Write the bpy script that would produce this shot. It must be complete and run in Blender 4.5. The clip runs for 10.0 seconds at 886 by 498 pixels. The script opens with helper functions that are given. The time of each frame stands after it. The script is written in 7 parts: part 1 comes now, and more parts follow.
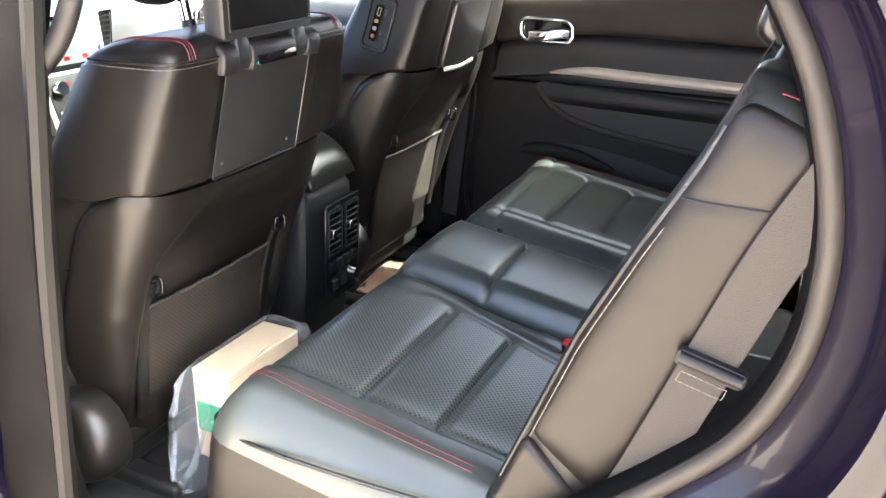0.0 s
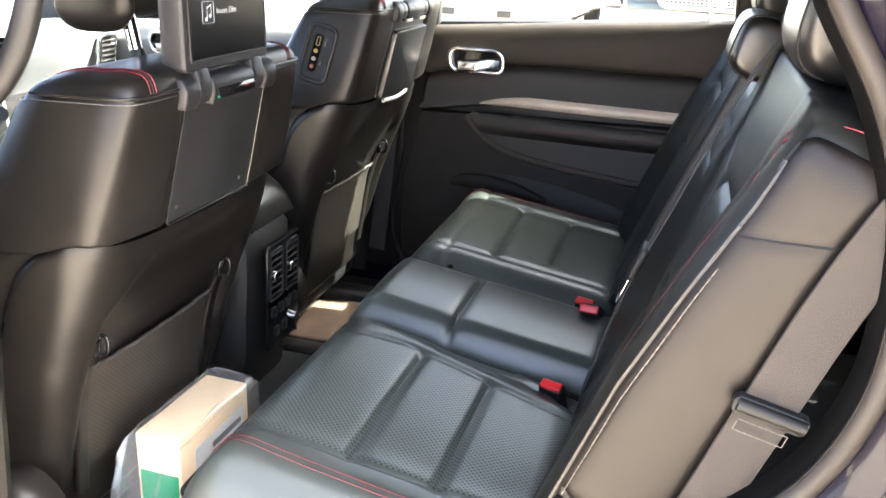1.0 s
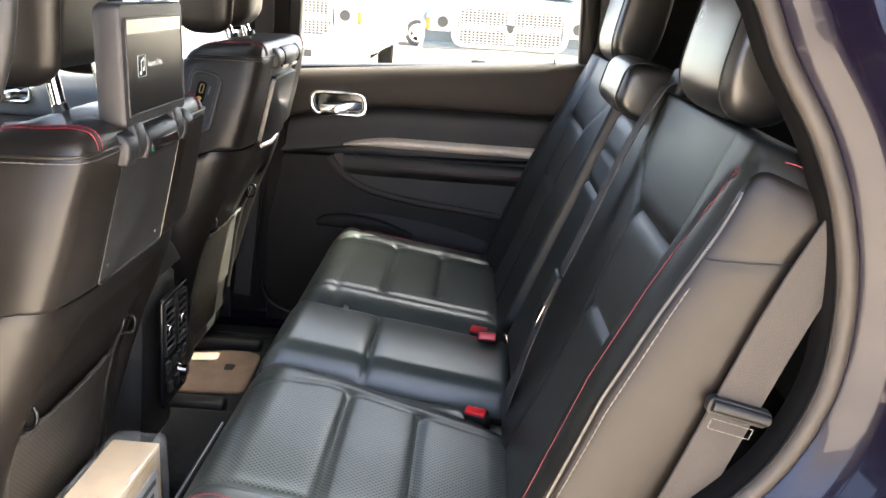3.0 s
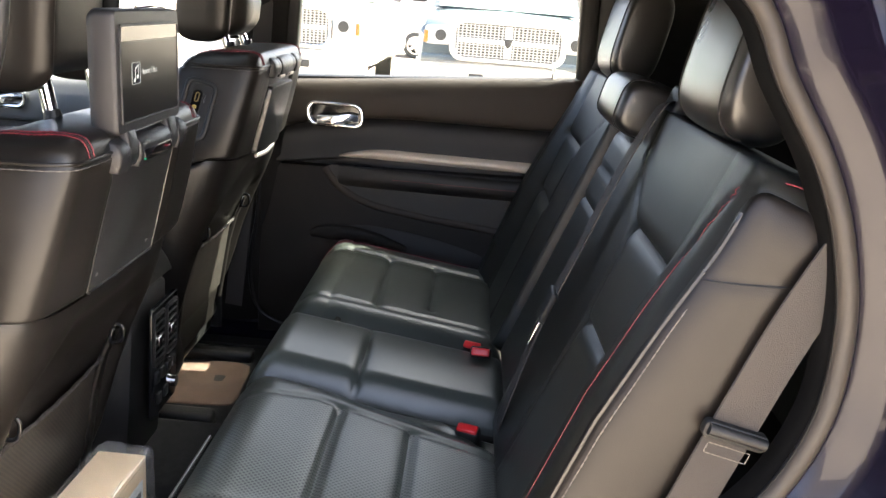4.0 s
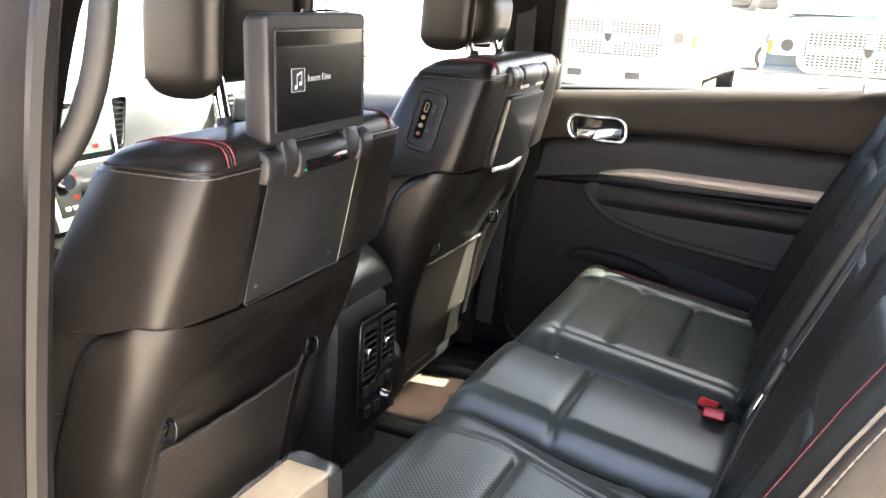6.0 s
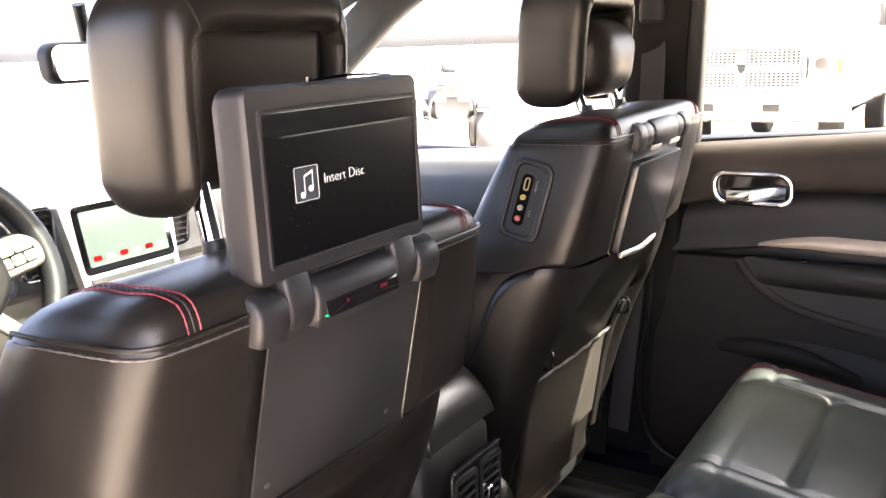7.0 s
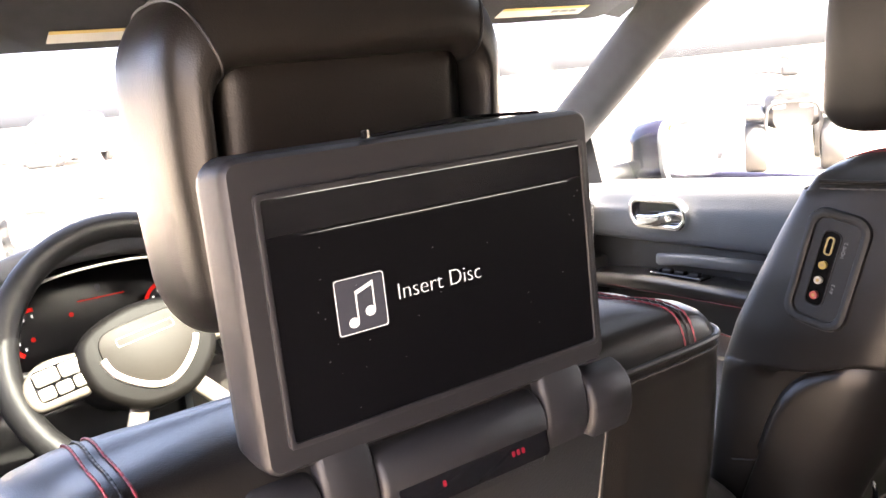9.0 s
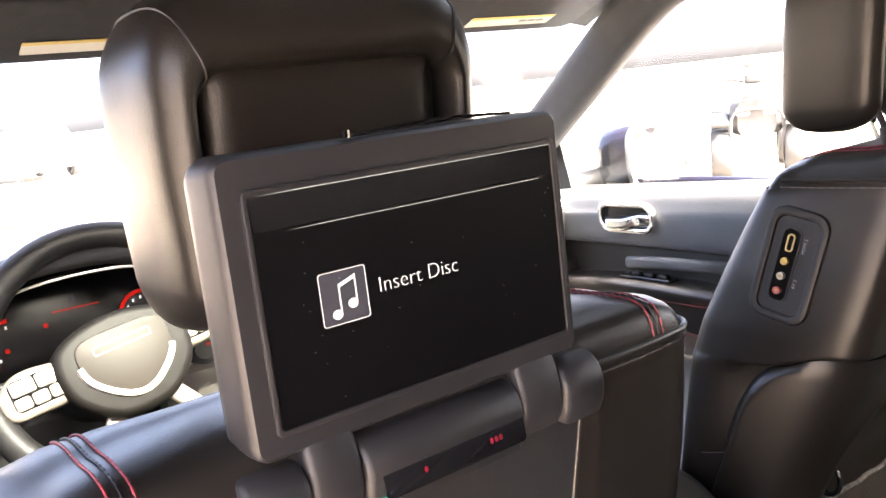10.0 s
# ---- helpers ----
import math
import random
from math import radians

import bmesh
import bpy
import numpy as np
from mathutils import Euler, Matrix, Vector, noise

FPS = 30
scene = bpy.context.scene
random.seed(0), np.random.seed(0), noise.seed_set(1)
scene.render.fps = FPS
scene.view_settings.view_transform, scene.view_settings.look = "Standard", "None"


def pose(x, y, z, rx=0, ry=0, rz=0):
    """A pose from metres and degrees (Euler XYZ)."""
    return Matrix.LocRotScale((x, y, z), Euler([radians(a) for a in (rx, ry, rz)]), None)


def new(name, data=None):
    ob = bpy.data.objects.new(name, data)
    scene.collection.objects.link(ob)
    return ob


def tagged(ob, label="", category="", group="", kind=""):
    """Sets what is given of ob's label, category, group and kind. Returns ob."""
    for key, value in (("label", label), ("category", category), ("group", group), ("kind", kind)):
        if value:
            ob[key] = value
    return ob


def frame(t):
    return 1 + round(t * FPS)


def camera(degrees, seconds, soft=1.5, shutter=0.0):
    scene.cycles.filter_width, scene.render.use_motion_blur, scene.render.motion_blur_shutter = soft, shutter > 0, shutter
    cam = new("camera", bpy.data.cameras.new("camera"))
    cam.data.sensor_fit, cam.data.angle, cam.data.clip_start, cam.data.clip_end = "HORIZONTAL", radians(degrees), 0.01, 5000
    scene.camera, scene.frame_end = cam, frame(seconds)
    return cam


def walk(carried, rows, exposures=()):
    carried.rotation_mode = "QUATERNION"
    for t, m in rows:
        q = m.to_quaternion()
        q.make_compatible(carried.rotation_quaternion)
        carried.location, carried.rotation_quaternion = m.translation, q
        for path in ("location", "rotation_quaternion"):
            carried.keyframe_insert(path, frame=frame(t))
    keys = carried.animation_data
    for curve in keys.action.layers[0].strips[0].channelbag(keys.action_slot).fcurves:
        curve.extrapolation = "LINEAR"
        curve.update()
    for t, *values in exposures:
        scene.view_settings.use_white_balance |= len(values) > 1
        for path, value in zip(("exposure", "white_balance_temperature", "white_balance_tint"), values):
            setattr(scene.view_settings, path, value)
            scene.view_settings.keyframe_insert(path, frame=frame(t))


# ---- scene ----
cam = camera(55.1, 10.0)
METRES, SIDE, EYE, TILT, LEAN, TURN = 1.5, -1.483, 1.37, -22.22, -1.52, -65.09
ROWS = [
    (0.0, 0.0, 0.0, 0.0, 0.0, 0.0, -0.0),
    (0.5, -0.0277, 0.038, 0.0127, -2.67, 1.42, -0.06),
    (1.0, -0.0964, 0.0576, 0.0153, -8.17, 1.77, 2.04),
    (1.5, -0.1701, 0.0654, 0.0148, -12.88, 1.52, 4.53),
    (2.0, -0.2156, 0.0575, 0.0212, -15.91, 1.55, 6.69),
    (2.5, -0.234, 0.0543, 0.027, -19.89, 2.41, 7.3),
    (4.0, -0.2311, 0.0666, 0.0314, -22.19, 3.84, 5.37),
    (4.5, -0.2191, 0.0579, 0.0168, -18.21, 2.9, 3.55),
    (5.0, -0.1863, 0.0554, 0.0085, -12.1, 2.68, 1.84),
    (5.5, -0.1164, 0.0828, 0.0204, -6.3, 3.39, 0.02),
    (6.0, -0.0702, 0.1426, 0.0515, -0.34, 5.58, -1.09),
    (7.5, -0.0395, 0.4939, 0.1911, 14.83, 9.34, 0.4),
    (8.0, -0.0171, 0.5479, 0.2135, 23.07, 8.67, -1.83),
    (8.5, -0.0189, 0.5811, 0.2263, 28.13, 8.75, -3.4),
    (9.0, -0.0229, 0.587, 0.2284, 30.4, 8.76, -4.09),
    (9.5, -0.0229, 0.5866, 0.228, 31.18, 8.95, -4.4),
    (10.0, -0.0186, 0.5756, 0.2205, 28.63, 9.59, -2.9),
]
walk(cam, [(t, pose(SIDE, 0, EYE, TILT, LEAN, TURN) @ pose(METRES * x, METRES * y, METRES * z, 90 + pitch, roll, yaw)) for t, x, y, z, yaw, pitch, roll in ROWS], exposures=[(0.0, 5.35, 6080, 1), (2.5, 5.3, 6300, 3), (4.0, 4.7, 6330, 3), (4.5, 4.9, 6350, 2), (6.0, 5.3, 6360, 4), (7.5, 5.42, 6680, 13), (8.0, 5.6, 6680, 13), (9.0, 5.42, 6720, 13), (10.0, 5.38, 6720, 13)])

from mathutils.bvhtree import BVHTree

# ---------------------------------------------------------------- light
D_SUN = Vector((0.30, -0.93, 1.0)).normalized()
world = bpy.data.worlds.new("world")
scene.world = world
world.use_nodes = True
wn = world.node_tree.nodes
sky = wn.new("ShaderNodeTexSky")
sky.sky_type, sky.sun_disc = "NISHITA", False
sky.sun_elevation = math.asin(D_SUN.z)
sky.sun_rotation = math.atan2(D_SUN.x, D_SUN.y)
sky.air_density, sky.dust_density, sky.ozone_density = 0.22, 6.0, 0.0
wn["Background"].inputs["Strength"].default_value = 0.15
world.node_tree.links.new(sky.outputs["Color"], wn["Background"].inputs["Color"])
sun = new("sun", bpy.data.lights.new("sun", "SUN"))
sun.data.energy, sun.data.angle, sun.data.color = 2.8, radians(0.5), (1.0, 0.94, 0.85)
sun.matrix_world = Matrix.Translation((0, 0, 6)) @ D_SUN.to_track_quat("Z", "Y").to_matrix().to_4x4()


# ---------------------------------------------------------------- materials
def material(name, color, rough=0.5, metal=0.0, coat_rough=0.04, vary=0.25, scale=8.0, bump=0.0, bump_scale=400.0, bump_kind="noise", coat=0.0, spec=0.5, sheen=0.0):
    """A surface with slow variation of tone and gloss, and a fine relief."""
    m = bpy.data.materials.new(name)
    m.use_nodes = True
    n, l = m.node_tree.nodes, m.node_tree.links
    p = n["Principled BSDF"]
    p.inputs["Metallic"].default_value = metal
    p.inputs["Coat Weight"].default_value = coat
    p.inputs["Coat Roughness"].default_value = coat_rough
    p.inputs["Specular IOR Level"].default_value = spec
    p.inputs["Sheen Weight"].default_value = sheen
    co = n.new("ShaderNodeTexCoord")
    a = n.new("ShaderNodeTexNoise")
    a.inputs["Scale"].default_value, a.inputs["Detail"].default_value = scale, 5.0
    l.new(co.outputs["Object"], a.inputs["Vector"])
    r = n.new("ShaderNodeValToRGB")
    r.color_ramp.elements[0].position, r.color_ramp.elements[1].position = 0.3, 0.7
    r.color_ramp.elements[0].color = (*[c * (1 - vary) for c in color], 1)
    r.color_ramp.elements[1].color = (*[min(1, c * (1 + vary)) for c in color], 1)
    l.new(a.outputs["Fac"], r.inputs["Fac"])
    l.new(r.outputs["Color"], p.inputs["Base Color"])
    q = n.new("ShaderNodeMapRange")
    q.inputs["To Min"].default_value, q.inputs["To Max"].default_value = rough * 0.85, min(1.0, rough * 1.15)
    l.new(a.outputs["Fac"], q.inputs["Value"])
    l.new(q.outputs["Result"], p.inputs["Roughness"])
    if bump:
        if bump_kind == "grain":
            t = n.new("ShaderNodeTexVoronoi")
            t.feature = "SMOOTH_F1"
            out = t.outputs["Distance"]
        else:
            t = n.new("ShaderNodeTexNoise")
            t.inputs["Detail"].default_value = 3.0
            out = t.outputs["Fac"]
        t.inputs["Scale"].default_value = bump_scale
        l.new(co.outputs["Object"], t.inputs["Vector"])
        b = n.new("ShaderNodeBump")
        b.inputs["Strength"].default_value, b.inputs["Distance"].default_value = bump, 0.001
        l.new(out, b.inputs["Height"])
        l.new(b.outputs["Normal"], p.inputs["Normal"])
    return m


def dotted(m, axes, step, color, size=0.24):
    """Adds rows of small dark holes, step metres apart along two axes, to a material."""
    n, l = m.node_tree.nodes, m.node_tree.links
    p = n["Principled BSDF"]
    base = p.inputs["Base Color"].links[0].from_socket
    co = n.new("ShaderNodeTexCoord")
    sep = n.new("ShaderNodeSeparateXYZ")
    l.new(co.outputs["Object"], sep.inputs["Vector"])

    def math_node(op, a, b=None):
        k = n.new("ShaderNodeMath")
        k.operation = op
        for slot, v in enumerate((a, b)):
            if isinstance(v, (int, float)):
                k.inputs[slot].default_value = v
            elif v is not None:
                l.new(v, k.inputs[slot])
        return k.outputs[0]

    u = math_node("MULTIPLY", sep.outputs[axes[0]], 1 / step)
    v = math_node("MULTIPLY", sep.outputs[axes[1]], 1 / step)
    s = math_node("SUBTRACT", math_node("FRACT", math_node("ADD", u, v)), 0.5)
    d = math_node("SUBTRACT", math_node("FRACT", math_node("SUBTRACT", u, v)), 0.5)
    far = math_node("SQRT", math_node("ADD", math_node("MULTIPLY", s, s), math_node("MULTIPLY", d, d)))
    hole = math_node("LESS_THAN", far, size)
    mix = n.new("ShaderNodeMix")
    mix.data_type = "RGBA"
    l.new(hole, mix.inputs["Factor"])
    l.new(base, mix.inputs[6])
    mix.inputs[7].default_value = (*color, 1)
    l.new(mix.outputs[2], p.inputs["Base Color"])
    return m


def glass(name, tint=(1, 1, 1), gloss=0.06, least=0.04):
    m = bpy.data.materials.new(name)
    m.use_nodes = True
    n, l = m.node_tree.nodes, m.node_tree.links
    n.remove(n["Principled BSDF"])
    clear, shine, mix, fres = (n.new(k) for k in ("ShaderNodeBsdfTransparent", "ShaderNodeBsdfGlossy", "ShaderNodeMixShader", "ShaderNodeLayerWeight"))
    clear.inputs["Color"].default_value = (*tint, 1)
    shine.inputs["Roughness"].default_value = gloss
    fres.inputs["Blend"].default_value = 0.5
    power, scale = n.new("ShaderNodeMath"), n.new("ShaderNodeMath")
    power.operation, power.inputs[1].default_value = "POWER", 4.0
    scale.operation, scale.inputs[1].default_value, scale.inputs[2].default_value = "MULTIPLY_ADD", 0.6, least
    l.new(fres.outputs["Facing"], power.inputs[0])
    l.new(power.outputs[0], scale.inputs[0])
    l.new(scale.outputs[0], mix.inputs["Fac"])
    l.new(clear.outputs["BSDF"], mix.inputs[1])
    l.new(shine.outputs["BSDF"], mix.inputs[2])
    l.new(mix.outputs["Shader"], n["Material Output"].inputs["Surface"])
    return m


def glowing(name, color, strength):
    m = bpy.data.materials.new(name)
    m.use_nodes = True
    p = m.node_tree.nodes["Principled BSDF"]
    p.inputs["Base Color"].default_value = (*[c * 0.3 for c in color], 1)
    p.inputs["Roughness"].default_value = 0.15
    p.inputs["Emission Color"].default_value = (*color, 1)
    p.inputs["Emission Strength"].default_value = strength
    return m


LEATHER = material("black_leather", (0.0135, 0.0128, 0.0117), 0.29, vary=0.18, scale=9, bump=0.12, bump_scale=1100, bump_kind="grain", spec=0.55)
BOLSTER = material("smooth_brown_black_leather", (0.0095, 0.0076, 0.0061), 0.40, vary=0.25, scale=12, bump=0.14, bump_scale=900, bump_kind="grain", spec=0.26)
TRIM_BLACK = material("matt_black_pillar_trim", (0.0105, 0.0094, 0.0086), 0.50, vary=0.2, scale=10, bump=0.3, bump_scale=1200, spec=0.06)
# cushion tops: paler copies of the black leather, daylight put into the colour
LIT_CUSHION = material("lit_cushion_leather", (0.045, 0.050, 0.043), 0.30, vary=0.15, scale=9, bump=0.13, bump_scale=1000, bump_kind="grain", spec=0.6)
LIT_PERF = dotted(material("lit_perforated_leather", (0.078, 0.085, 0.072), 0.34, vary=0.15, scale=9, bump=0.15, bump_scale=1000, bump_kind="grain", spec=0.65), (0, 1), 0.0080, (0.002, 0.002, 0.002), 0.33)
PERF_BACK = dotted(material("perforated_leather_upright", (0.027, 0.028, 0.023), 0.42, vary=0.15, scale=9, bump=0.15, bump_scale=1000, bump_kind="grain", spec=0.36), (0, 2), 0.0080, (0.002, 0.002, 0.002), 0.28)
VINYL = material("black_vinyl", (0.017, 0.0170, 0.0172), 0.30, vary=0.15, scale=7, bump=0.15, bump_scale=700, bump_kind="grain", spec=0.6)
SHELL = material("satin_black_shell", (0.0078, 0.0066, 0.0056), 0.36, vary=0.15, scale=6, bump=0.1, bump_scale=1100, spec=0.34)
SEAT_LEATHER = material("front_seat_leather", (0.0100, 0.0087, 0.0075), 0.35, vary=0.18, scale=9, bump=0.14, bump_scale=1100, bump_kind="grain", spec=0.28)
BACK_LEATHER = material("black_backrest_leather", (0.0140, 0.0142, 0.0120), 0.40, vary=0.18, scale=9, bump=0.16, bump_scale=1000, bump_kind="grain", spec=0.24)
PLASTIC = material("grained_black_plastic", (0.010, 0.0098, 0.0095), 0.45, vary=0.2, scale=10, bump=0.3, bump_scale=1200, spec=0.3)
BEZEL = material("charcoal_monitor_plastic", (0.0130, 0.0125, 0.0138), 0.42, vary=0.1, scale=12, bump=0.25, bump_scale=2200, spec=0.36)
GLOSSY = material("piano_black", (0.006, 0.006, 0.007), 0.08, vary=0.1)
RUBBER = material("weatherstrip_rubber", (0.0060, 0.0054, 0.0048), 0.40, vary=0.15, scale=14, bump=0.15, bump_scale=900, spec=0.22)
# black rubber with the tan light off the ground put into its tone
WEATHERSTRIP = material("ground_lit_weatherstrip", (0.031, 0.026, 0.021), 0.5, vary=0.15, scale=14, bump=0.3, bump_scale=900, spec=0.3)
CARPET = material("black_carpet", (0.013, 0.013, 0.013), 0.95, vary=0.4, scale=60, bump=1.0, bump_scale=700, spec=0.2)
HEADLINER = material("black_headliner_cloth", (0.022, 0.021, 0.022), 0.95, vary=0.2, scale=40, bump=0.6, bump_scale=900, spec=0.2)
DOOR_VINYL = material("door_vinyl", (0.028, 0.0222, 0.0178), 0.55, vary=0.12, scale=6, bump=0.2, bump_scale=900, bump_kind="grain", spec=0.22)
DOOR_HARD = material("door_hard_plastic", (0.0155, 0.0132, 0.0112), 0.58, vary=0.12, scale=8, bump=0.3, bump_scale=1000, spec=0.14)
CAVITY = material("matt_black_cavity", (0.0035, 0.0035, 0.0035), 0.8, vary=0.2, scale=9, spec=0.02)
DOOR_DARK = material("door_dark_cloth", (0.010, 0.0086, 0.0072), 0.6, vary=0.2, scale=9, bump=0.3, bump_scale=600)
# pale tone stands for windscreen glare on the darker dash
DASH_GLARE = material("soft_dash_in_glare", (0.19, 0.195, 0.19), 0.55, vary=0.10, scale=8, bump=0.4, bump_scale=600, bump_kind="grain")
GREY_PAD = material("soft_grey_dash", (0.085, 0.087, 0.088), 0.55, vary=0.12, scale=8, bump=0.4, bump_scale=600, bump_kind="grain")
CHROME = material("chrome", (0.85, 0.85, 0.86), 0.10, metal=1.0, vary=0.05)
TRIM_SILVER = material("cream_silver_trim", (0.62, 0.53, 0.43), 0.45, metal=0.15, vary=0.06, scale=20)
GREY_THREAD = material("grey_thread", (0.045, 0.042, 0.040), 0.6, vary=0.3, scale=300)
THREAD = material("pale_brown_thread", (0.11, 0.095, 0.08), 0.6, vary=0.2, scale=300)
SPOKE = material("satin_spoke_plate", (0.22, 0.19, 0.155), 0.40, metal=0.35, vary=0.06, scale=20)
SATIN = material("satin_silver", (0.70, 0.66, 0.60), 0.42, metal=0.75, vary=0.08, scale=20)
STITCH = material("red_thread", (0.15, 0.011, 0.018), 0.6, vary=0.3, scale=300)
SEAM = material("leather_seam", (0.006, 0.006, 0.006), 0.5, vary=0.2, scale=60, spec=0.3)
RED = material("red_plastic", (0.55, 0.012, 0.015), 0.35, vary=0.1)
BELT = material("belt_webbing", (0.023, 0.0185, 0.015), 0.7, vary=0.15, scale=30, bump=0.8, bump_scale=900)
PAINT = material("dark_purple_paint", (0.004, 0.0028, 0.008), 0.25, metal=0.0, vary=0.15, scale=3, coat=0.25, spec=0.22)
CARDBOARD = material("cardboard", (0.86, 0.66, 0.42), 0.8, vary=0.10, scale=18, bump=0.4, bump_scale=300)
PAPER = material("white_label_paper", (0.78, 0.78, 0.76), 0.7, vary=0.04)
GREEN = material("green_print", (0.02, 0.30, 0.12), 0.6, vary=0.1)
INK = material("grey_print", (0.18, 0.18, 0.18), 0.7, vary=0.1)
KRAFT = material("brown_paper_mat", (0.125, 0.080, 0.055), 0.85, vary=0.25, scale=14, bump=0.6, bump_scale=90)
POCKET = dotted(material("pocket_mesh", (0.032, 0.026, 0.019), 0.5, vary=0.15, scale=20), (0, 2), 0.0085, (0.006, 0.006, 0.006), 0.36)
IVORY = material("visor_label", (0.62, 0.58, 0.48), 0.7, vary=0.05)
YELLOW = material("yellow_band", (0.60, 0.42, 0.10), 0.6, vary=0.05)
GOLD = material("gold_contact", (0.32, 0.22, 0.09), 0.3, metal=1.0, vary=0.05)
PILLAR = material("dark_grey_pillar_cloth", (0.045, 0.047, 0.048), 0.8, vary=0.12, scale=30, bump=0.5, bump_scale=900, spec=0.3)
KNEE = material("black_knee_plastic", (0.040, 0.036, 0.031), 0.5, vary=0.12, bump=0.3, bump_scale=700)
WHEEL_LEATHER = material("dark_grey_wheel_leather", (0.0105, 0.0102, 0.0100), 0.42, vary=0.1, bump=0.2, bump_scale=900, bump_kind="grain", spec=0.25)
HUB_GREY = material("warm_grey_hub_cover", (0.0056, 0.0048, 0.0040), 0.5, vary=0.1, bump=0.2, bump_scale=900, spec=0.15)
HUB_TAN = material("satin_tan_hub_plate", (0.0175, 0.0138, 0.0102), 0.5, vary=0.08, bump=0.15, bump_scale=900, spec=0.25)
GREY_CLOTH = material("grey_cargo_carpet", (0.055, 0.06, 0.058), 0.9, vary=0.2, scale=40, bump=0.8, bump_scale=600)
WINDOW = glass("window_glass", (0.93, 0.96, 0.95))
REAR_GLASS = glass("lightly_tinted_glass", (0.56, 0.58, 0.56))
TINTED = glass("privacy_glass", (0.20, 0.21, 0.21))
FILM = glass("clear_plastic_bag", (0.98, 0.98, 0.98), 0.12, 0.05)
_n, _l = FILM.node_tree.nodes, FILM.node_tree.links
_milk, _haze = _n.new("ShaderNodeBsdfDiffuse"), _n.new("ShaderNodeMixShader")
_milk.inputs["Color"].default_value = (0.85, 0.86, 0.86, 1)
_haze.inputs["Fac"].default_value = 0.07
_l.new(_n["Material Output"].inputs["Surface"].links[0].from_socket, _haze.inputs[1])
_l.new(_milk.outputs["BSDF"], _haze.inputs[2])
_l.new(_haze.outputs["Shader"], _n["Material Output"].inputs["Surface"])
SCREW = material("dull_screw", (0.30, 0.30, 0.29), 0.5, metal=1.0, vary=0.05)
DISPLAY = material("display_glass", (0.0026, 0.0025, 0.0030), 0.30, vary=0.05, spec=0.20)
TITLE_BAND = material("title_band", (0.0065, 0.0065, 0.007), 0.14, vary=0.05, spec=0.3)
DIM_RED = glowing("dim_red", (0.5, 0.02, 0.05), 0.0025)
GREEN_GLOW = glowing("green_lamp", (0.03, 0.6, 0.3), 0.0015)
YELLOW_SOCKET = material("yellow_socket", (0.36, 0.24, 0.04), 0.35, vary=0.05)
WHITE_SOCKET = material("white_socket", (0.34, 0.30, 0.24), 0.35, vary=0.05)
RED_SOCKET = material("red_socket", (0.30, 0.05, 0.035), 0.35, vary=0.05)
LINE_GLOW = glowing("thin_screen_line", (0.6, 0.6, 0.56), 0.03)
WHITE_GLOW = glowing("white_screen_text", (0.85, 0.84, 0.80), 0.032)
ICON_GLOW = glowing("icon_fill", (0.10, 0.10, 0.12), 0.005)
RED_GLOW = glowing("red_lamp", (1.0, 0.03, 0.02), 0.007)
SCREEN_GLOW = glowing("touchscreen_picture", (0.22, 0.27, 0.22), 0.06)
ASPHALT = material("pale_concrete", (0.33, 0.275, 0.22), 0.9, vary=0.18, scale=0.6, bump=0.5, bump_scale=40)
WHITE_PAINT = material("white_car_paint", (0.55, 0.55, 0.54), 0.25, vary=0.03, coat=1.0)
BLUE_PAINT = material("steel_blue_car_paint", (0.045, 0.065, 0.08), 0.3, vary=0.08, coat=1.0)
TYRE = material("tyre_rubber", (0.03, 0.03, 0.03), 0.8, vary=0.2)
GRILLE_BRIGHT = material("bright_grille_paint", (0.42, 0.42, 0.41), 0.3, vary=0.05)
GRILLE_DARK = material("grille_backing", (0.025, 0.025, 0.025), 0.5, vary=0.2)
HEADLAMP = material("headlamp_lens", (0.34, 0.35, 0.36), 0.1, vary=0.1)
AMBER = material("amber_lens", (0.30, 0.12, 0.02), 0.25, vary=0.05)


# ---------------------------------------------------------------- modelling helpers
def part(name, bm, mat, parent=None, label="", angle=40, smooth=True):
    """Links a bmesh as one mesh object, under parent if there is one."""
    bmesh.ops.recalc_face_normals(bm, faces=bm.faces[:])
    me = bpy.data.meshes.new(name)
    bm.to_mesh(me)
    bm.free()
    for k in mat if isinstance(mat, (list, tuple)) else (mat,):
        me.materials.append(k)
    if smooth:
        me.polygons.foreach_set("use_smooth", [True] * len(me.polygons))
        me.set_sharp_from_angle(angle=radians(angle))
    ob = new(name, me)
    ob.parent = parent
    if label:
        tagged(ob, label=label)
    return ob


def thing(name, label, category, group="", kind=""):
    return tagged(new(name), label, category, group, kind)


def box(bm, size, m, bevel=0.0, seg=3):
    """A block with rounded edges; m: its pose, or its middle."""
    if not isinstance(m, Matrix):
        m = Matrix.Translation(m)
    made = bmesh.ops.create_cube(bm, size=1.0, matrix=m @ Matrix.Diagonal((*size, 1)))
    if bevel:
        edges = {e for v in made["verts"] for e in v.link_edges}
        bmesh.ops.bevel(bm, geom=list(edges), offset=bevel, segments=seg, profile=0.5, affect="EDGES", clamp_overlap=True)
    return bm


def block(size, m, bevel=0.0, seg=3):
    return box(bmesh.new(), size, m, bevel, seg)


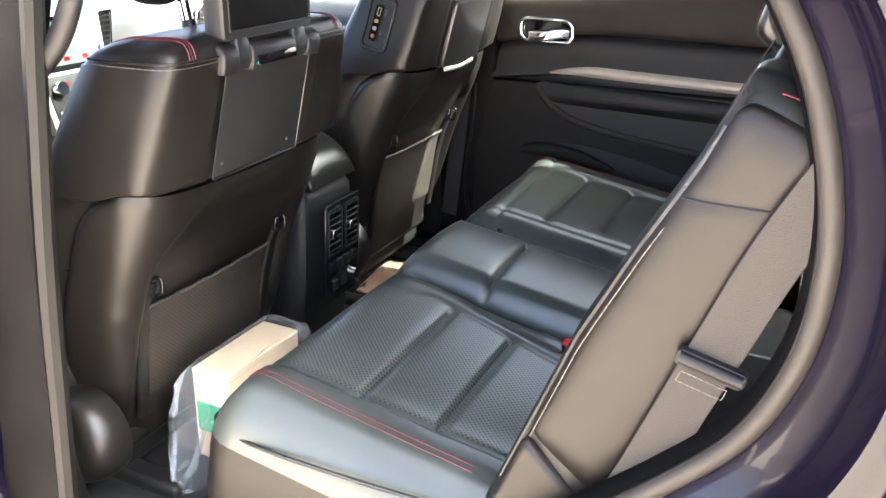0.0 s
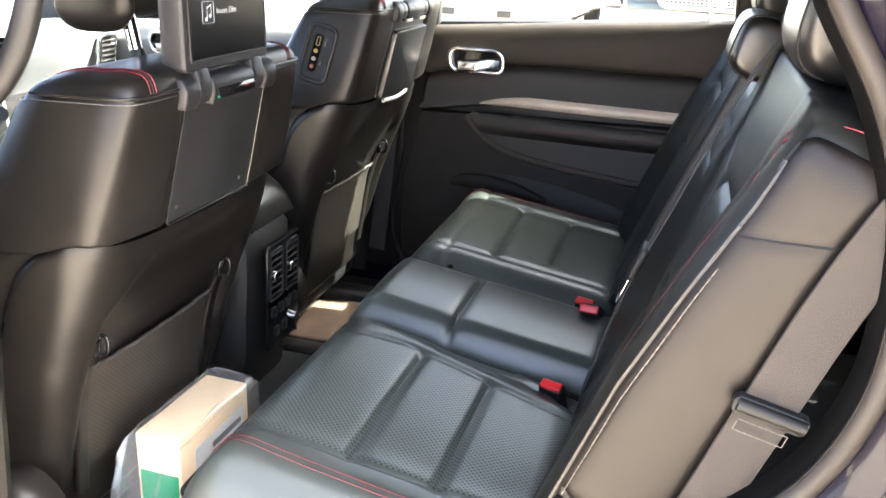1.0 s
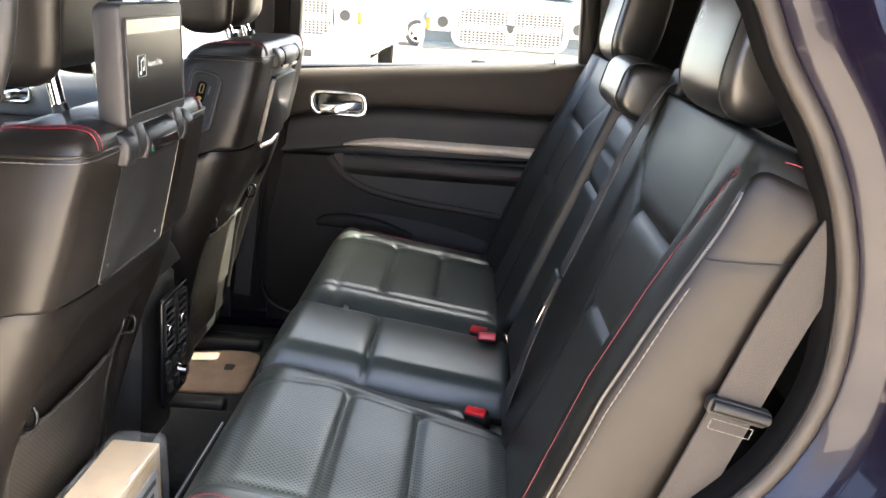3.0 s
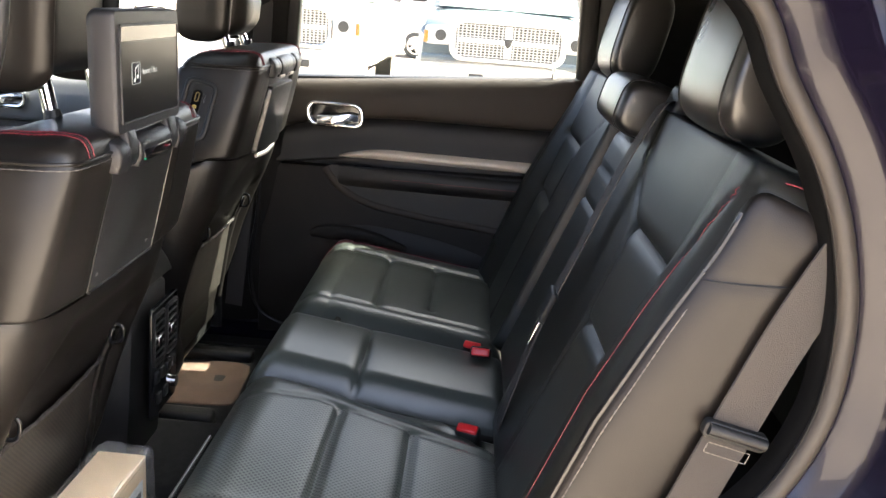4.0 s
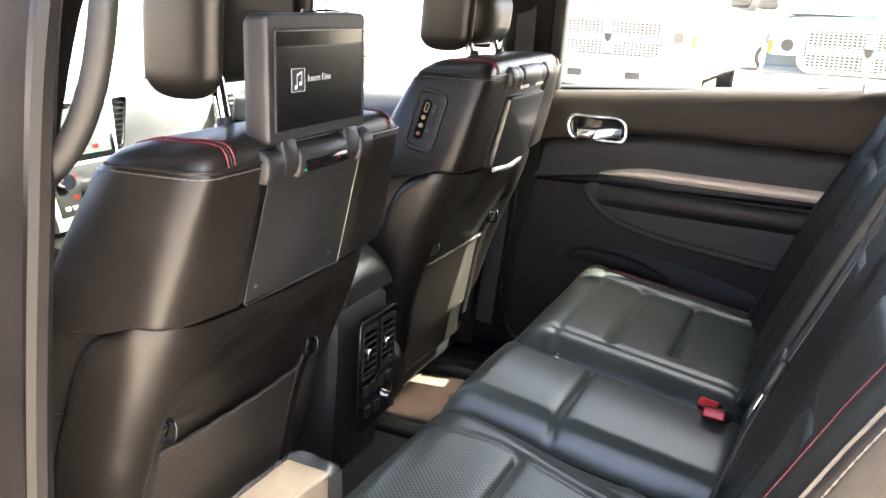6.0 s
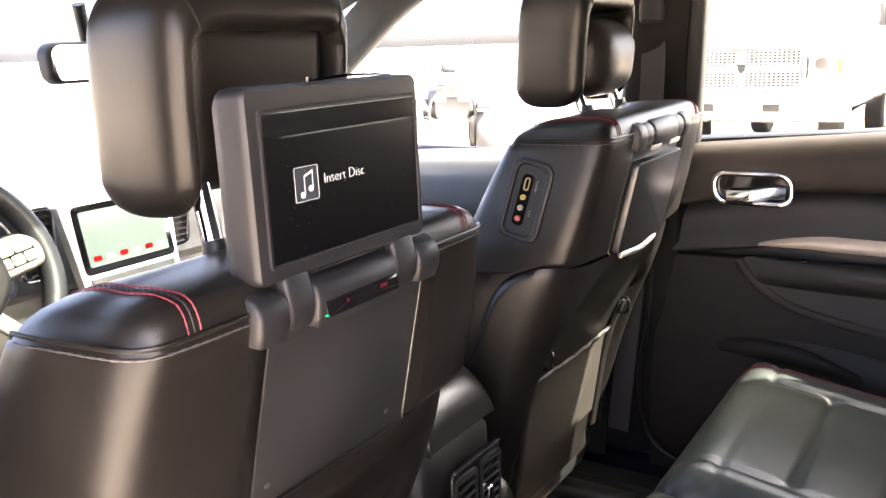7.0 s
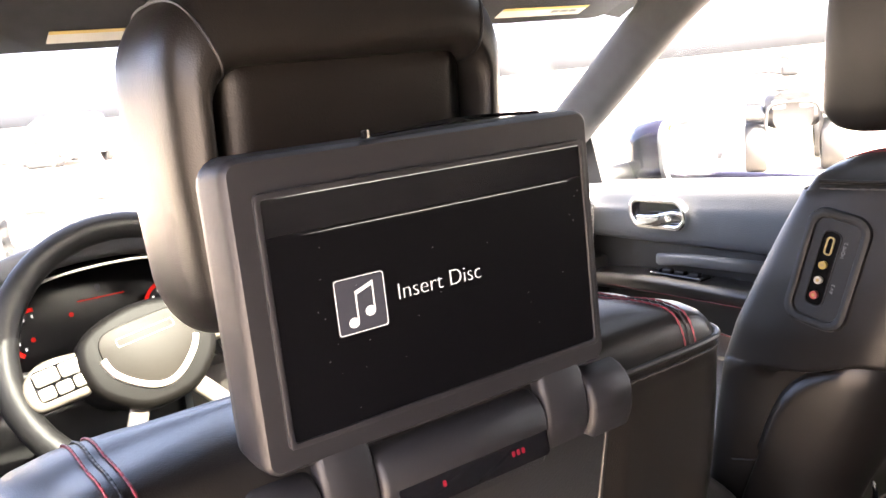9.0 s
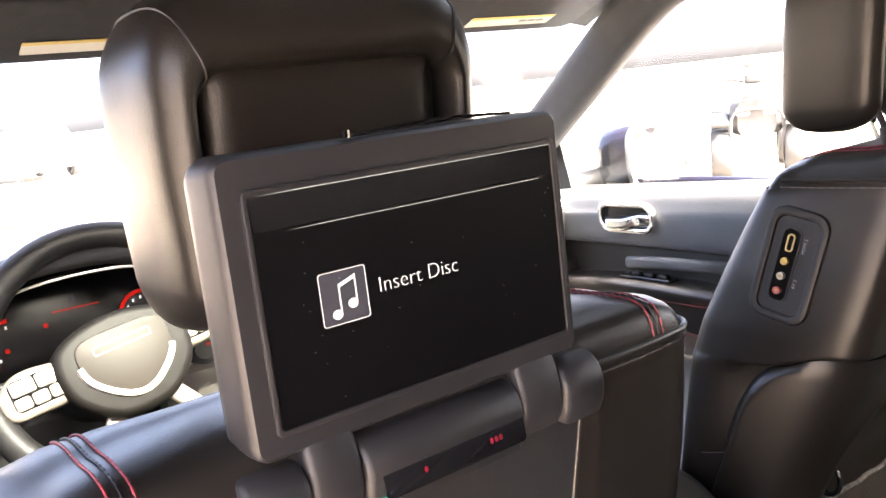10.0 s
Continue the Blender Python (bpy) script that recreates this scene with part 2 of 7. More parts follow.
def rod(bm, a, b, r, n=14, r2=None):
    a, b = Vector(a), Vector(b)
    d = b - a
    m = Matrix.Translation((a + b) / 2) @ d.to_track_quat("Z", "Y").to_matrix().to_4x4()
    bmesh.ops.create_cone(bm, cap_ends=True, segments=n, radius1=r, radius2=r if r2 is None else r2, depth=d.length, matrix=m)
    return bm


def spline(pts, n=8, closed=False):
    """A smooth line through points."""
    pts = [Vector(p) for p in pts]
    k, out = len(pts), []
    for i in range(k if closed else k - 1):
        p = [pts[(i + j) % k] if closed else pts[min(max(i + j, 0), k - 1)] for j in (-1, 0, 1, 2)]
        for s in range(n):
            t = s / n
            out.append(0.5 * (2 * p[1] + (p[2] - p[0]) * t + (2 * p[0] - 5 * p[1] + 4 * p[2] - p[3]) * t * t + (3 * p[1] - p[0] - 3 * p[2] + p[3]) * t ** 3))
    if not closed:
        out.append(pts[-1])
    return out


def loft(bm, rings, closed=True, caps=True, index=0):
    """A skin over rings of points, all of one length."""
    vs = [[bm.verts.new(p) for p in ring] for ring in rings]
    n = len(vs[0])
    for a, b in zip(vs, vs[1:]):
        for i in range(n if closed else n - 1):
            j = (i + 1) % n
            bm.faces.new((a[i], a[j], b[j], b[i])).material_index = index
    if caps and closed:
        bm.faces.new(vs[0][::-1]).material_index = index
        bm.faces.new(vs[-1]).material_index = index
    return bm


def sweep(bm, path, profile, up=(0, 0, 1), closed=False, index=0):
    """A profile of (across, above) drawn along a path."""
    path = [Vector(p) for p in path]
    n, rings = len(path), []
    for i, p in enumerate(path):
        a, b = (path[i - 1], path[(i + 1) % n]) if closed else (path[max(i - 1, 0)], path[min(i + 1, n - 1)])
        t = (b - a).normalized()
        u = Vector(up(p) if callable(up) else up)
        s = t.cross(u).normalized()
        w = s.cross(t)
        rings.append([p + s * x + w * y for x, y in profile])
    if closed:
        rings.append(rings[0])
        loft(bm, rings[:-1], caps=False, index=index)
        vs = list(bm.verts)[-n * len(profile):]
        k = len(profile)
        first, last = vs[:k], vs[-k:]
        for i in range(k):
            j = (i + 1) % k
            bm.faces.new((last[i], last[j], first[j], first[i])).material_index = index
        return bm
    return loft(bm, rings, index=index)


def ring_profile(r, n=10, flat=1.0):
    return [(r * math.cos(2 * math.pi * i / n), flat * r * math.sin(2 * math.pi * i / n)) for i in range(n)]


def tube(bm, path, r, n=10, up=(0, 0, 1), closed=False, index=0):
    return sweep(bm, path, ring_profile(r, n), up, closed, index)


def strap(bm, path, width, thick, up, index=0):
    w, t = width / 2, thick / 2
    return sweep(bm, path, [(-w, -t), (-w * 0.96, t), (w * 0.96, t), (w, -t)], up, index=index)


def stops(size, r, step):
    """Places along an edge, closer together near both ends."""
    ends = [0, 0.03 * r, 0.12 * r, 0.27 * r, 0.5 * r, 0.75 * r]
    n = max(2, round((size - 2 * r) / step))
    return ends + [r + (size - 2 * r) * i / n for i in range(n + 1)] + [size - e for e in ends[::-1]]


def pad(bm, m, a, b, thick, r, rc=0.03, back=0.01, step=0.012, extra=None, warp=None, index=None):
    """A padded panel over 0..a, 0..b in the plane of m, thick at its middle, with rolled edges of radius r and plan corners rc.
    extra(x, y): height added; warp(x, y): the place moved in the plane; index(x, y): the material's slot."""
    xs, ys = stops(a, r, step), stops(b, r, step)

    def place(x, y, low=None):
        da, db = min(x, a - x), min(y, b - y)
        h = thick * math.sqrt(max(0.0, 1 - (1 - min(min(da, db) / r, 1)) ** 2))
        px, py = x, y
        if da < rc and db < rc:
            u, v = rc - da, rc - db
            k = max(u, v) / max(math.hypot(u, v), 1e-9)
            da, db = rc - u * k, rc - v * k
            px = da if x < a / 2 else a - da
            py = db if y < b / 2 else b - db
        if extra and low is None:
            h += extra(x, y) * min(1, min(min(x, a - x), min(y, b - y)) / r * 2)
        if warp:
            px, py = warp(px, py)
        return m @ Vector((px, py, h if low is None else low))

    top = [[bm.verts.new(place(x, y)) for y in ys] for x in xs]
    low = {}
    nx, ny = len(xs), len(ys)
    for i in range(nx - 1):
        for j in range(ny - 1):
            f = bm.faces.new((top[i][j], top[i + 1][j], top[i + 1][j + 1], top[i][j + 1]))
            if index:
                f.material_index = index((xs[i] + xs[i + 1]) / 2, (ys[j] + ys[j + 1]) / 2)
    rim = [(i, 0) for i in range(nx)] + [(nx - 1, j) for j in range(1, ny)] + [(i, ny - 1) for i in range(nx - 2, -1, -1)] + [(0, j) for j in range(ny - 2, 0, -1)]
    under = [bm.verts.new(place(xs[i], ys[j], -back)) for i, j in rim]
    for k, (i, j) in enumerate(rim):
        i2, j2 = rim[(k + 1) % len(rim)]
        bm.faces.new((top[i][j], top[i2][j2], under[(k + 1) % len(rim)], under[k]))
    bm.faces.new(under)
    return bm


def slab(bm, outline, m, thick, bevel=0.004, seg=2):
    """A flat plate of that outline (x, y in the plane of m), with rounded front edges."""
    low = [bm.verts.new(m @ Vector((x, y, 0))) for x, y in outline]
    f = bm.faces.new(low)
    made = bmesh.ops.extrude_face_region(bm, geom=[f])
    vs = [v for v in made["geom"] if isinstance(v, bmesh.types.BMVert)]
    up = m.to_3x3() @ Vector((0, 0, thick))
    bmesh.ops.translate(bm, verts=vs, vec=up)
    top = [g for g in made["geom"] if isinstance(g, bmesh.types.BMFace)][0]
    if bevel:
        bmesh.ops.bevel(bm, geom=list(top.edges), offset=bevel, segments=seg, profile=0.5, affect="EDGES", clamp_overlap=True)
    return bm


def rounded(w, h, r, n=5, cx=0.0, cy=0.0):
    out = []
    for sx, sy, a0 in ((1, 1, 0), (-1, 1, 90), (-1, -1, 180), (1, -1, 270)):
        for i in range(n + 1):
            a = radians(a0 + 90 * i / n)
            out.append((cx + sx * (w / 2 - r) + r * math.cos(a), cy + sy * (h / 2 - r) + r * math.sin(a)))
    return out


def frame_ring(bm, outer, inner, m, thick, bevel=0.0):
    """A flat frame between two outlines of one length."""
    n = len(outer)
    rows = [[bm.verts.new(m @ Vector((x, y, z))) for x, y in o] for o, z in ((outer, 0), (outer, thick), (inner, thick), (inner, 0))]
    for a, b in zip(rows, rows[1:] + rows[:1]):
        for i in range(n):
            j = (i + 1) % n
            bm.faces.new((a[i], a[j], b[j], b[i]))
    if bevel:
        bmesh.ops.bevel(bm, geom=list({e for r in rows[1:3] for i, v in enumerate(r) for e in v.link_edges if e.other_vert(v) in (r[i - 1], r[(i + 1) % n])}), offset=bevel, segments=2, profile=0.5, affect="EDGES", clamp_overlap=True)
    return bm


def plane_at(origin, x_axis, y_axis):
    x = Vector(x_axis).normalized()
    y = Vector(y_axis).normalized()
    z = x.cross(y).normalized()
    y = z.cross(x)
    m = Matrix((x, y, z)).transposed().to_4x4()
    m.translation = origin
    return m


def stitches(bm, path, off, length=0.006, gap=0.004, r=0.0008):
    """A sewn thread along a path, thick in each stitch and thin where it dips between two."""
    path = [Vector(p) + Vector(off) for p in path]
    run = [0.0]
    for a, b in zip(path, path[1:]):
        run.append(run[-1] + (b - a).length)
    pitch, at, i, line, size = (length + gap), 0.0, 0, [], []
    while at < run[-1]:
        for f, k in ((0.0, 0.35), (0.12, 0.9), (0.5, 1.0), (length / pitch, 0.9)):
            d = at + f * pitch
            while i < len(run) - 2 and run[i + 1] < d:
                i += 1
            if d <= run[-1] and run[i + 1] > run[i]:
                line.append(path[i].lerp(path[i + 1], (d - run[i]) / (run[i + 1] - run[i])))
                size.append(r * k)
        at += pitch
    rings = []
    for i, p in enumerate(line):
        t = (line[min(i + 1, len(line) - 1)] - line[max(i - 1, 0)]).normalized()
        u = t.orthogonal().normalized() if i == 0 else (u - t * u.dot(t)).normalized()
        w = t.cross(u)
        rings.append([p + (u * math.cos(2 * math.pi * k / 5) + w * math.sin(2 * math.pi * k / 5)) * size[i] for k in range(5)])
    return loft(bm, rings)


def tree_of(bm):
    return BVHTree.FromBMesh(bm)


def drape(tree, path, way, lift=0.001):
    """A path laid on a surface along a direction."""
    way, out = Vector(way).normalized(), []
    for p in path:
        hit, nrm, _, _ = tree.ray_cast(Vector(p) - way * 0.12, way, 0.3)
        if hit is not None:
            out.append(hit - way * lift)
    return out


def groove(d, depth, width):
    return -depth * math.exp(-(d / width) ** 2)


def seg_dist(x, y, x0, y0, x1, y1):
    dx, dy = x1 - x0, y1 - y0
    t = max(0, min(1, ((x - x0) * dx + (y - y0) * dy) / (dx * dx + dy * dy)))
    return math.hypot(x - x0 - t * dx, y - y0 - t * dy)


def lettering(text, size, m, mat, parent, name="lettering", thin=0.0):
    c = bpy.data.curves.new(name, "FONT")
    c.body, c.size, c.extrude, c.offset = text, size, 0.0002, thin
    tmp = bpy.data.objects.new(name, c)
    scene.collection.objects.link(tmp)
    bpy.context.view_layer.update()
    me = bpy.data.meshes.new_from_object(tmp.evaluated_get(bpy.context.evaluated_depsgraph_get()))
    bpy.data.objects.remove(tmp)
    me.transform(m)
    me.materials.clear()
    me.materials.append(mat)
    ob = new(name, me)
    ob.parent = parent
    return ob


def lerp(table, z):
    """Reads a table of rows (z, values...) at z, straight between rows."""
    for a, b in zip(table, table[1:]):
        if a[0] <= z <= b[0]:
            t = (z - a[0]) / (b[0] - a[0])
            return [p + (q - p) * t for p, q in zip(a[1:], b[1:])]
    return list(table[0][1:] if z < table[0][0] else table[-1][1:])

# ---------------------------------------------------------------- ground outside
GROUND = -0.12
bm = bmesh.new()
bmesh.ops.create_grid(bm, x_segments=60, y_segments=60, size=600, matrix=Matrix.Translation((0, 0, GROUND)))
tagged(part("ground", bm, ASPHALT), "sunlit pale concrete of a dealership parking lot", "ground", kind="structure")

# ---------------------------------------------------------------- body shell
APERTURE = [(0.10, 1.40), (0.060, 1.325), (0.015, 1.25), (-0.014, 1.17), (-0.027, 1.09), (-0.020, 1.0), (0.016, 0.91), (0.085, 0.83), (0.18, 0.74), (0.30, 0.62), (0.42, 0.50), (0.56, 0.44), (0.75, 0.43), (0.91, 0.46), (0.962, 0.56), (0.962, 0.75), (0.952, 0.95), (0.938, 1.15), (0.918, 1.35), (0.865, 1.455), (0.72, 1.48), (0.40, 1.485), (0.20, 1.465)]
LOOP = [Vector((0, y, z)) for y, z in APERTURE]
LOOP = spline(LOOP, 6, True)
MIDDLE = Vector((0, 0.45, 0.98))


def side_x(z):
    """How far out the side of the cabin stands at a height."""
    return lerp([(0.2, 0.77), (0.6, 0.765), (1.0, 0.752), (1.2, 0.73), (1.5, 0.66), (1.6, 0.60)], z)[0]


def loop_at(out, dx):
    """The door opening's outline, widened by out and moved outwards by dx."""
    n, ring = len(LOOP), []
    for i, p in enumerate(LOOP):
        t = (LOOP[(i + 1) % n] - LOOP[i - 1]).normalized()
        nrm = Vector((0, t.z, -t.y))
        if nrm.dot(p - MIDDLE) < 0:
            nrm = -nrm
        q = p + nrm * out
        thin = 1 - 0.80 * min(1, max(0, (p.y - 0.70) / 0.16))
        ring.append(Vector((-side_x(p.z) - dx * (thin if dx > 0 else 1), q.y, q.z)))
    return ring


body = thing("car_body", "dark purple body of a large sport utility vehicle", "car body", kind="structure")
bm = bmesh.new()
rings = [loop_at(o, d) for o, d in ((0.005, -0.004), (0.018, 0.010), (0.036, 0.016), (0.046, 0.030), (0.052, 0.060), (0.060, 0.072), (0.085, 0.078), (0.094, 0.086), (0.100, 0.120), (0.108, 0.165), (0.118, 0.178))]
loft(bm, rings, caps=False)
part("door_jamb", bm, PAINT, body, "glossy dark purple painted door jamb")
# outer skin of the side, from the jamb out to the wings
bm = bmesh.new()
far = []
for p in rings[-1]:
    y = 0.45 + (p.y - 0.45) * 3.6
    z = 0.9 + (p.z - 0.9) * (1.05 if p.z > 0.9 else 1.35)
    edge = 0.965 - 0.15 * min(1, max(0, (p.y - 0.66) / 0.16))
    if p.y > 0.86:
        far.append(p + Vector((-0.006, 0.02, 0)))
        continue
    far.append(Vector((-edge if z < 1.1 else -edge + (z - 1.1) * 0.45, max(-2.0, min(0.985, y)) if p.y > 0.45 else max(-2.0, y), max(0.1, min(1.62, z)))))
mid = [a.lerp(b, 0.3) + Vector((-0.012, 0, 0)) for a, b in zip(rings[-1], far)]
loft(bm, [rings[-1], mid, far], caps=False)
part("quarter_panel", bm, PAINT, body, "glossy dark purple rear quarter panel")

# weatherstrip round the opening
bm = bmesh.new()
prof = [(0.0105 * math.cos(2 * math.pi * k / 14) + 0.001, 0.011 * math.sin(2 * math.pi * k / 14)) for k in range(14)]
ring = loop_at(-0.001, -0.006)
sweep(bm, ring, prof, up=(-1, 0, 0), closed=True)
tagged(part("weatherstrip", bm, WEATHERSTRIP), "black rubber weatherstrip round the open rear door", "weatherstrip", kind="structure")
bm = bmesh.new()
sweep(bm, loop_at(-0.010, -0.006), ring_profile(0.0035, 8), up=(-1, 0, 0), closed=True)
tagged(part("weatherstrip_lip", bm, RUBBER), "thin rubber sealing lip beside the weatherstrip", "weatherstrip", kind="structure")
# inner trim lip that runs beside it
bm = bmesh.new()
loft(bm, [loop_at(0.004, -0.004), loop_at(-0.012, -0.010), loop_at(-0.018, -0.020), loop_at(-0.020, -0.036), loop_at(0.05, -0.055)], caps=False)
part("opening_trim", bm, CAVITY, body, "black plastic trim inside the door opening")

# worn sticker low on the jamb
edge = loop_at(0.070, 0.076)
at = min(range(len(edge)), key=lambda k: math.hypot(edge[k].y + 0.005, edge[k].z - 0.872))
along = (edge[(at + 3) % len(edge)] - edge[at - 3]).normalized()
stk = plane_at(edge[at] + Vector((-0.006, 0, 0.0)), along if along.y < 0 else -along, Vector((-1, 0, 0)).cross(along if along.y < 0 else -along))
stk = stk if (stk.to_3x3() @ Vector((0, 0, 1))).x < 0 else stk @ pose(0, 0, 0, 180, 0, 0)
tag = part("sticker", slab(bmesh.new(), rounded(0.075, 0.026, 0.004, 3), stk, 0.0008, 0), PAPER, body, "worn white paper sticker")
for k, (x, w) in enumerate(((-0.02, 0.016), (0.004, 0.020), (0.026, 0.010))):
    part("print_bar", slab(bmesh.new(), rounded(w, 0.010, 0.001, 2, x, 0.004 * (k % 2)), stk @ Matrix.Translation((0, 0, 0.001)), 0.0005, 0), GRILLE_DARK, tag)

# floor, sills and tunnel
bm = bmesh.new()
box(bm, (1.50, 0.62, 0.06), (0, 0.86, 0.37), 0.02)
box(bm, (1.50, 1.40, 0.06), (0, 1.85, 0.37), 0.02)
box(bm, (0.30, 2.0, 0.06), (0, 1.55, 0.42), 0.028)
box(bm, (1.50, 3.0, 0.06), (0, -0.95, 0.37), 0.02)
tagged(part("floor", bm, CARPET), "black carpeted floor of the cabin with a low tunnel", "floor", kind="structure")
for s in (-1, 1):
    bm = bmesh.new()
    box(bm, (0.10, 4.6, 0.32), (s * 0.80, 0.35, 0.30), 0.02)
    part("sill", bm, PAINT if s > 0 else PLASTIC, body)

# roof lining, closed down to the rear, with a glass sunroof over the front seats
ROOF_X = (-0.68, -0.63, -0.5, -0.40, -0.2, 0, 0.2, 0.40, 0.5, 0.63, 0.68)
ROOF_Y = ((1.66, 1.475, 0.03), (1.58, 1.515, 0.035), (1.40, 1.535, 0.045), (1.20, 1.545, 0.048), (0.82, 1.552, 0.05), (0.4, 1.555, 0.05), (-0.4, 1.545, 0.05), (-1.2, 1.50, 0.05), (-2.0, 1.42, 0.05))
bm = bmesh.new()
for lift in (0.0, 0.07):
    grid = [[bm.verts.new((x, y, zc - drop * (abs(x) / 0.66) ** 4 + lift)) for x in ROOF_X] for y, zc, drop in ROOF_Y]
    for i in range(len(ROOF_Y) - 1):
        for j in range(len(ROOF_X) - 1):
            if not (i == 3 and 3 <= j <= 6):
                bm.faces.new((grid[i][j], grid[i][j + 1], grid[i + 1][j + 1], grid[i + 1][j]))
tagged(part("ceiling", bm, HEADLINER), "black cloth headliner", "ceiling", kind="structure")
bm = bmesh.new()
for y0, y1, x0, x1, z in ((1.66, 1.20, -0.735, 0.735, 1.60), (1.20, 0.82, -0.735, -0.40, 1.603), (1.20, 0.82, 0.40, 0.735, 1.603), (0.82, -2.0, -0.735, 0.735, 1.605)):
    box(bm, (x1 - x0, y0 - y1, 0.04), ((x0 + x1) / 2, (y0 + y1) / 2, z + 0.02), 0.01)
part("roof_panel", bm, PAINT, body)
ob = part("sunroof_pane", block((0.80, 0.38, 0.005), (0, 1.01, 1.625), 0.001, 1), REAR_GLASS, body, "tinted glass sunroof pane")
bm = bmesh.new()
frame_ring(bm, rounded(0.82, 0.40, 0.03, 4, 0, 1.01), rounded(0.79, 0.37, 0.02, 4, 0, 1.01), Matrix.Translation((0, 0, 1.535)), 0.09)
part("sunroof_frame", bm, HEADLINER, body)

# rear end of the cabin: bulkhead, quarter walls and tinted windows
bm = bmesh.new()
box(bm, (1.56, 0.06, 0.70), (0, -2.0, 0.66), 0.01)
for s in (-1, 1):
    box(bm, (0.06, 1.90, 0.72), (s * 0.79, -1.08, 0.74), 0.01)
    box(bm, (0.06, 1.90, 0.10), (s * 0.72, -1.08, 1.50), 0.01)
    box(bm, (0.06, 0.48 if s > 0 else 0.30, 0.54 if s > 0 else 0.46), (s * 0.75, -0.17 if s > 0 else -0.26, 1.335 if s > 0 else 1.29), 0.02)
    box(bm, (0.06, 0.30, 0.42), (s * 0.75, -1.85, 1.28), 0.02)
part("quarter_trim", bm, PLASTIC, body, "black plastic trim of the cargo area")
ob = part("rear_window", block((1.36, 0.006, 0.48), (0, -2.0, 1.25)), TINTED, body, "tinted rear window")
ob.visible_shadow = False
for s in (-1, 1):
    part("quarter_window", block((0.006, 1.35, 0.38), (s * 0.76, -1.05, 1.28)), TINTED, body, "dark tinted quarter window")

# front bulkhead under the windscreen and outer wings
bm = bmesh.new()
box(bm, (1.50, 0.08, 0.75), (0, 2.55, 0.62), 0.02)
part("bulkhead", bm, PLASTIC, body)


def pillar(bm, pts, width, depth, up):
    return sweep(bm, spline(pts, 6), rounded(width, depth, min(width, depth) * 0.42, 4), up)


for s in (-1, 1):
    bm = bmesh.new()
    pillar(bm, [(s * 0.662, 1.22, 1.535), (s * 0.668, 1.38, 1.515), (s * 0.676, 1.50, 1.470), (s * 0.70, 1.70, 1.335), (s * 0.72, 1.90, 1.195), (s * 0.738, 2.12, 1.04), (s * 0.745, 2.25, 0.95)], 0.10, 0.07, (s, 0, 0.3))
    part("windscreen_pillar", bm, PILLAR, body, "dark grey windscreen pillar trim")
    bm = bmesh.new()
    pillar(bm, [(s * 0.664, 1.34, 1.530), (s * 0.658, 1.2, 1.540), (s * 0.655, 0.6, 1.545), (s * 0.66, 0.1, 1.535), (s * 0.68, -0.4, 1.50)], 0.07, 0.06, (0, 0, 1))
    part("roof_rail", bm, HEADLINER, body)

# windscreen
bm = bmesh.new()
loft(bm, [[Vector((w * u, yc - bow * u * u, z)) for u in [-1 + k / 8 for k in range(17)]] for z, yc, bow, w in ((1.03, 2.40, 0.27, 0.75), (1.18, 2.16, 0.24, 0.73), (1.33, 1.91, 0.20, 0.71), (1.49, 1.63, 0.14, 0.68))], closed=False)
ob = tagged(part("windscreen", bm, WINDOW), "clear windscreen over the dashboard", "windscreen", kind="structure")
ob.visible_shadow = False


# ---------------------------------------------------------------- doors
def yz(x, side=1):
    """The plane of a side wall: first axis towards the front, second up, out into the cabin."""
    return plane_at((x, 0, 0), (0, 1, 0), (0, 0, 1)) if side < 0 else Matrix(((0, 0, -1, x), (1, 0, 0, 0), (0, 1, 0, 0), (0, 0, 0, 1)))


def door_handle(parent, y, z, x, w=0.155, h=0.068):
    m = yz(x)
    shear = lambda pts: [(a + y + (b) * 0.10, b + z) for a, b in pts]
    bm = bmesh.new()
    frame_ring(bm, shear(rounded(w, h, 0.028, 6)), shear(rounded(w - 0.022, h - 0.022, 0.019, 6)), m, 0.014, 0.004)
    ring = part("handle_bezel", bm, CHROME, parent, "chrome door handle bezel")
    bm = bmesh.new()
    slab(bm, shear(rounded(w - 0.02, h - 0.02, 0.02, 6)), m, 0.001, 0)
    part("handle_cup", bm, GLOSSY, ring)
    bm = bmesh.new()
    lever = spline([(x - 0.004, y - 0.060, z - 0.006), (x - 0.012, y - 0.035, z - 0.006), (x - 0.018, y, z - 0.014), (x - 0.017, y + 0.045, z - 0.016)], 6)
    sweep(bm, lever, rounded(0.009, 0.026, 0.004, 3), (0, 0, 1))
    part("handle_lever", bm, CHROME, ring, "chrome door release lever")


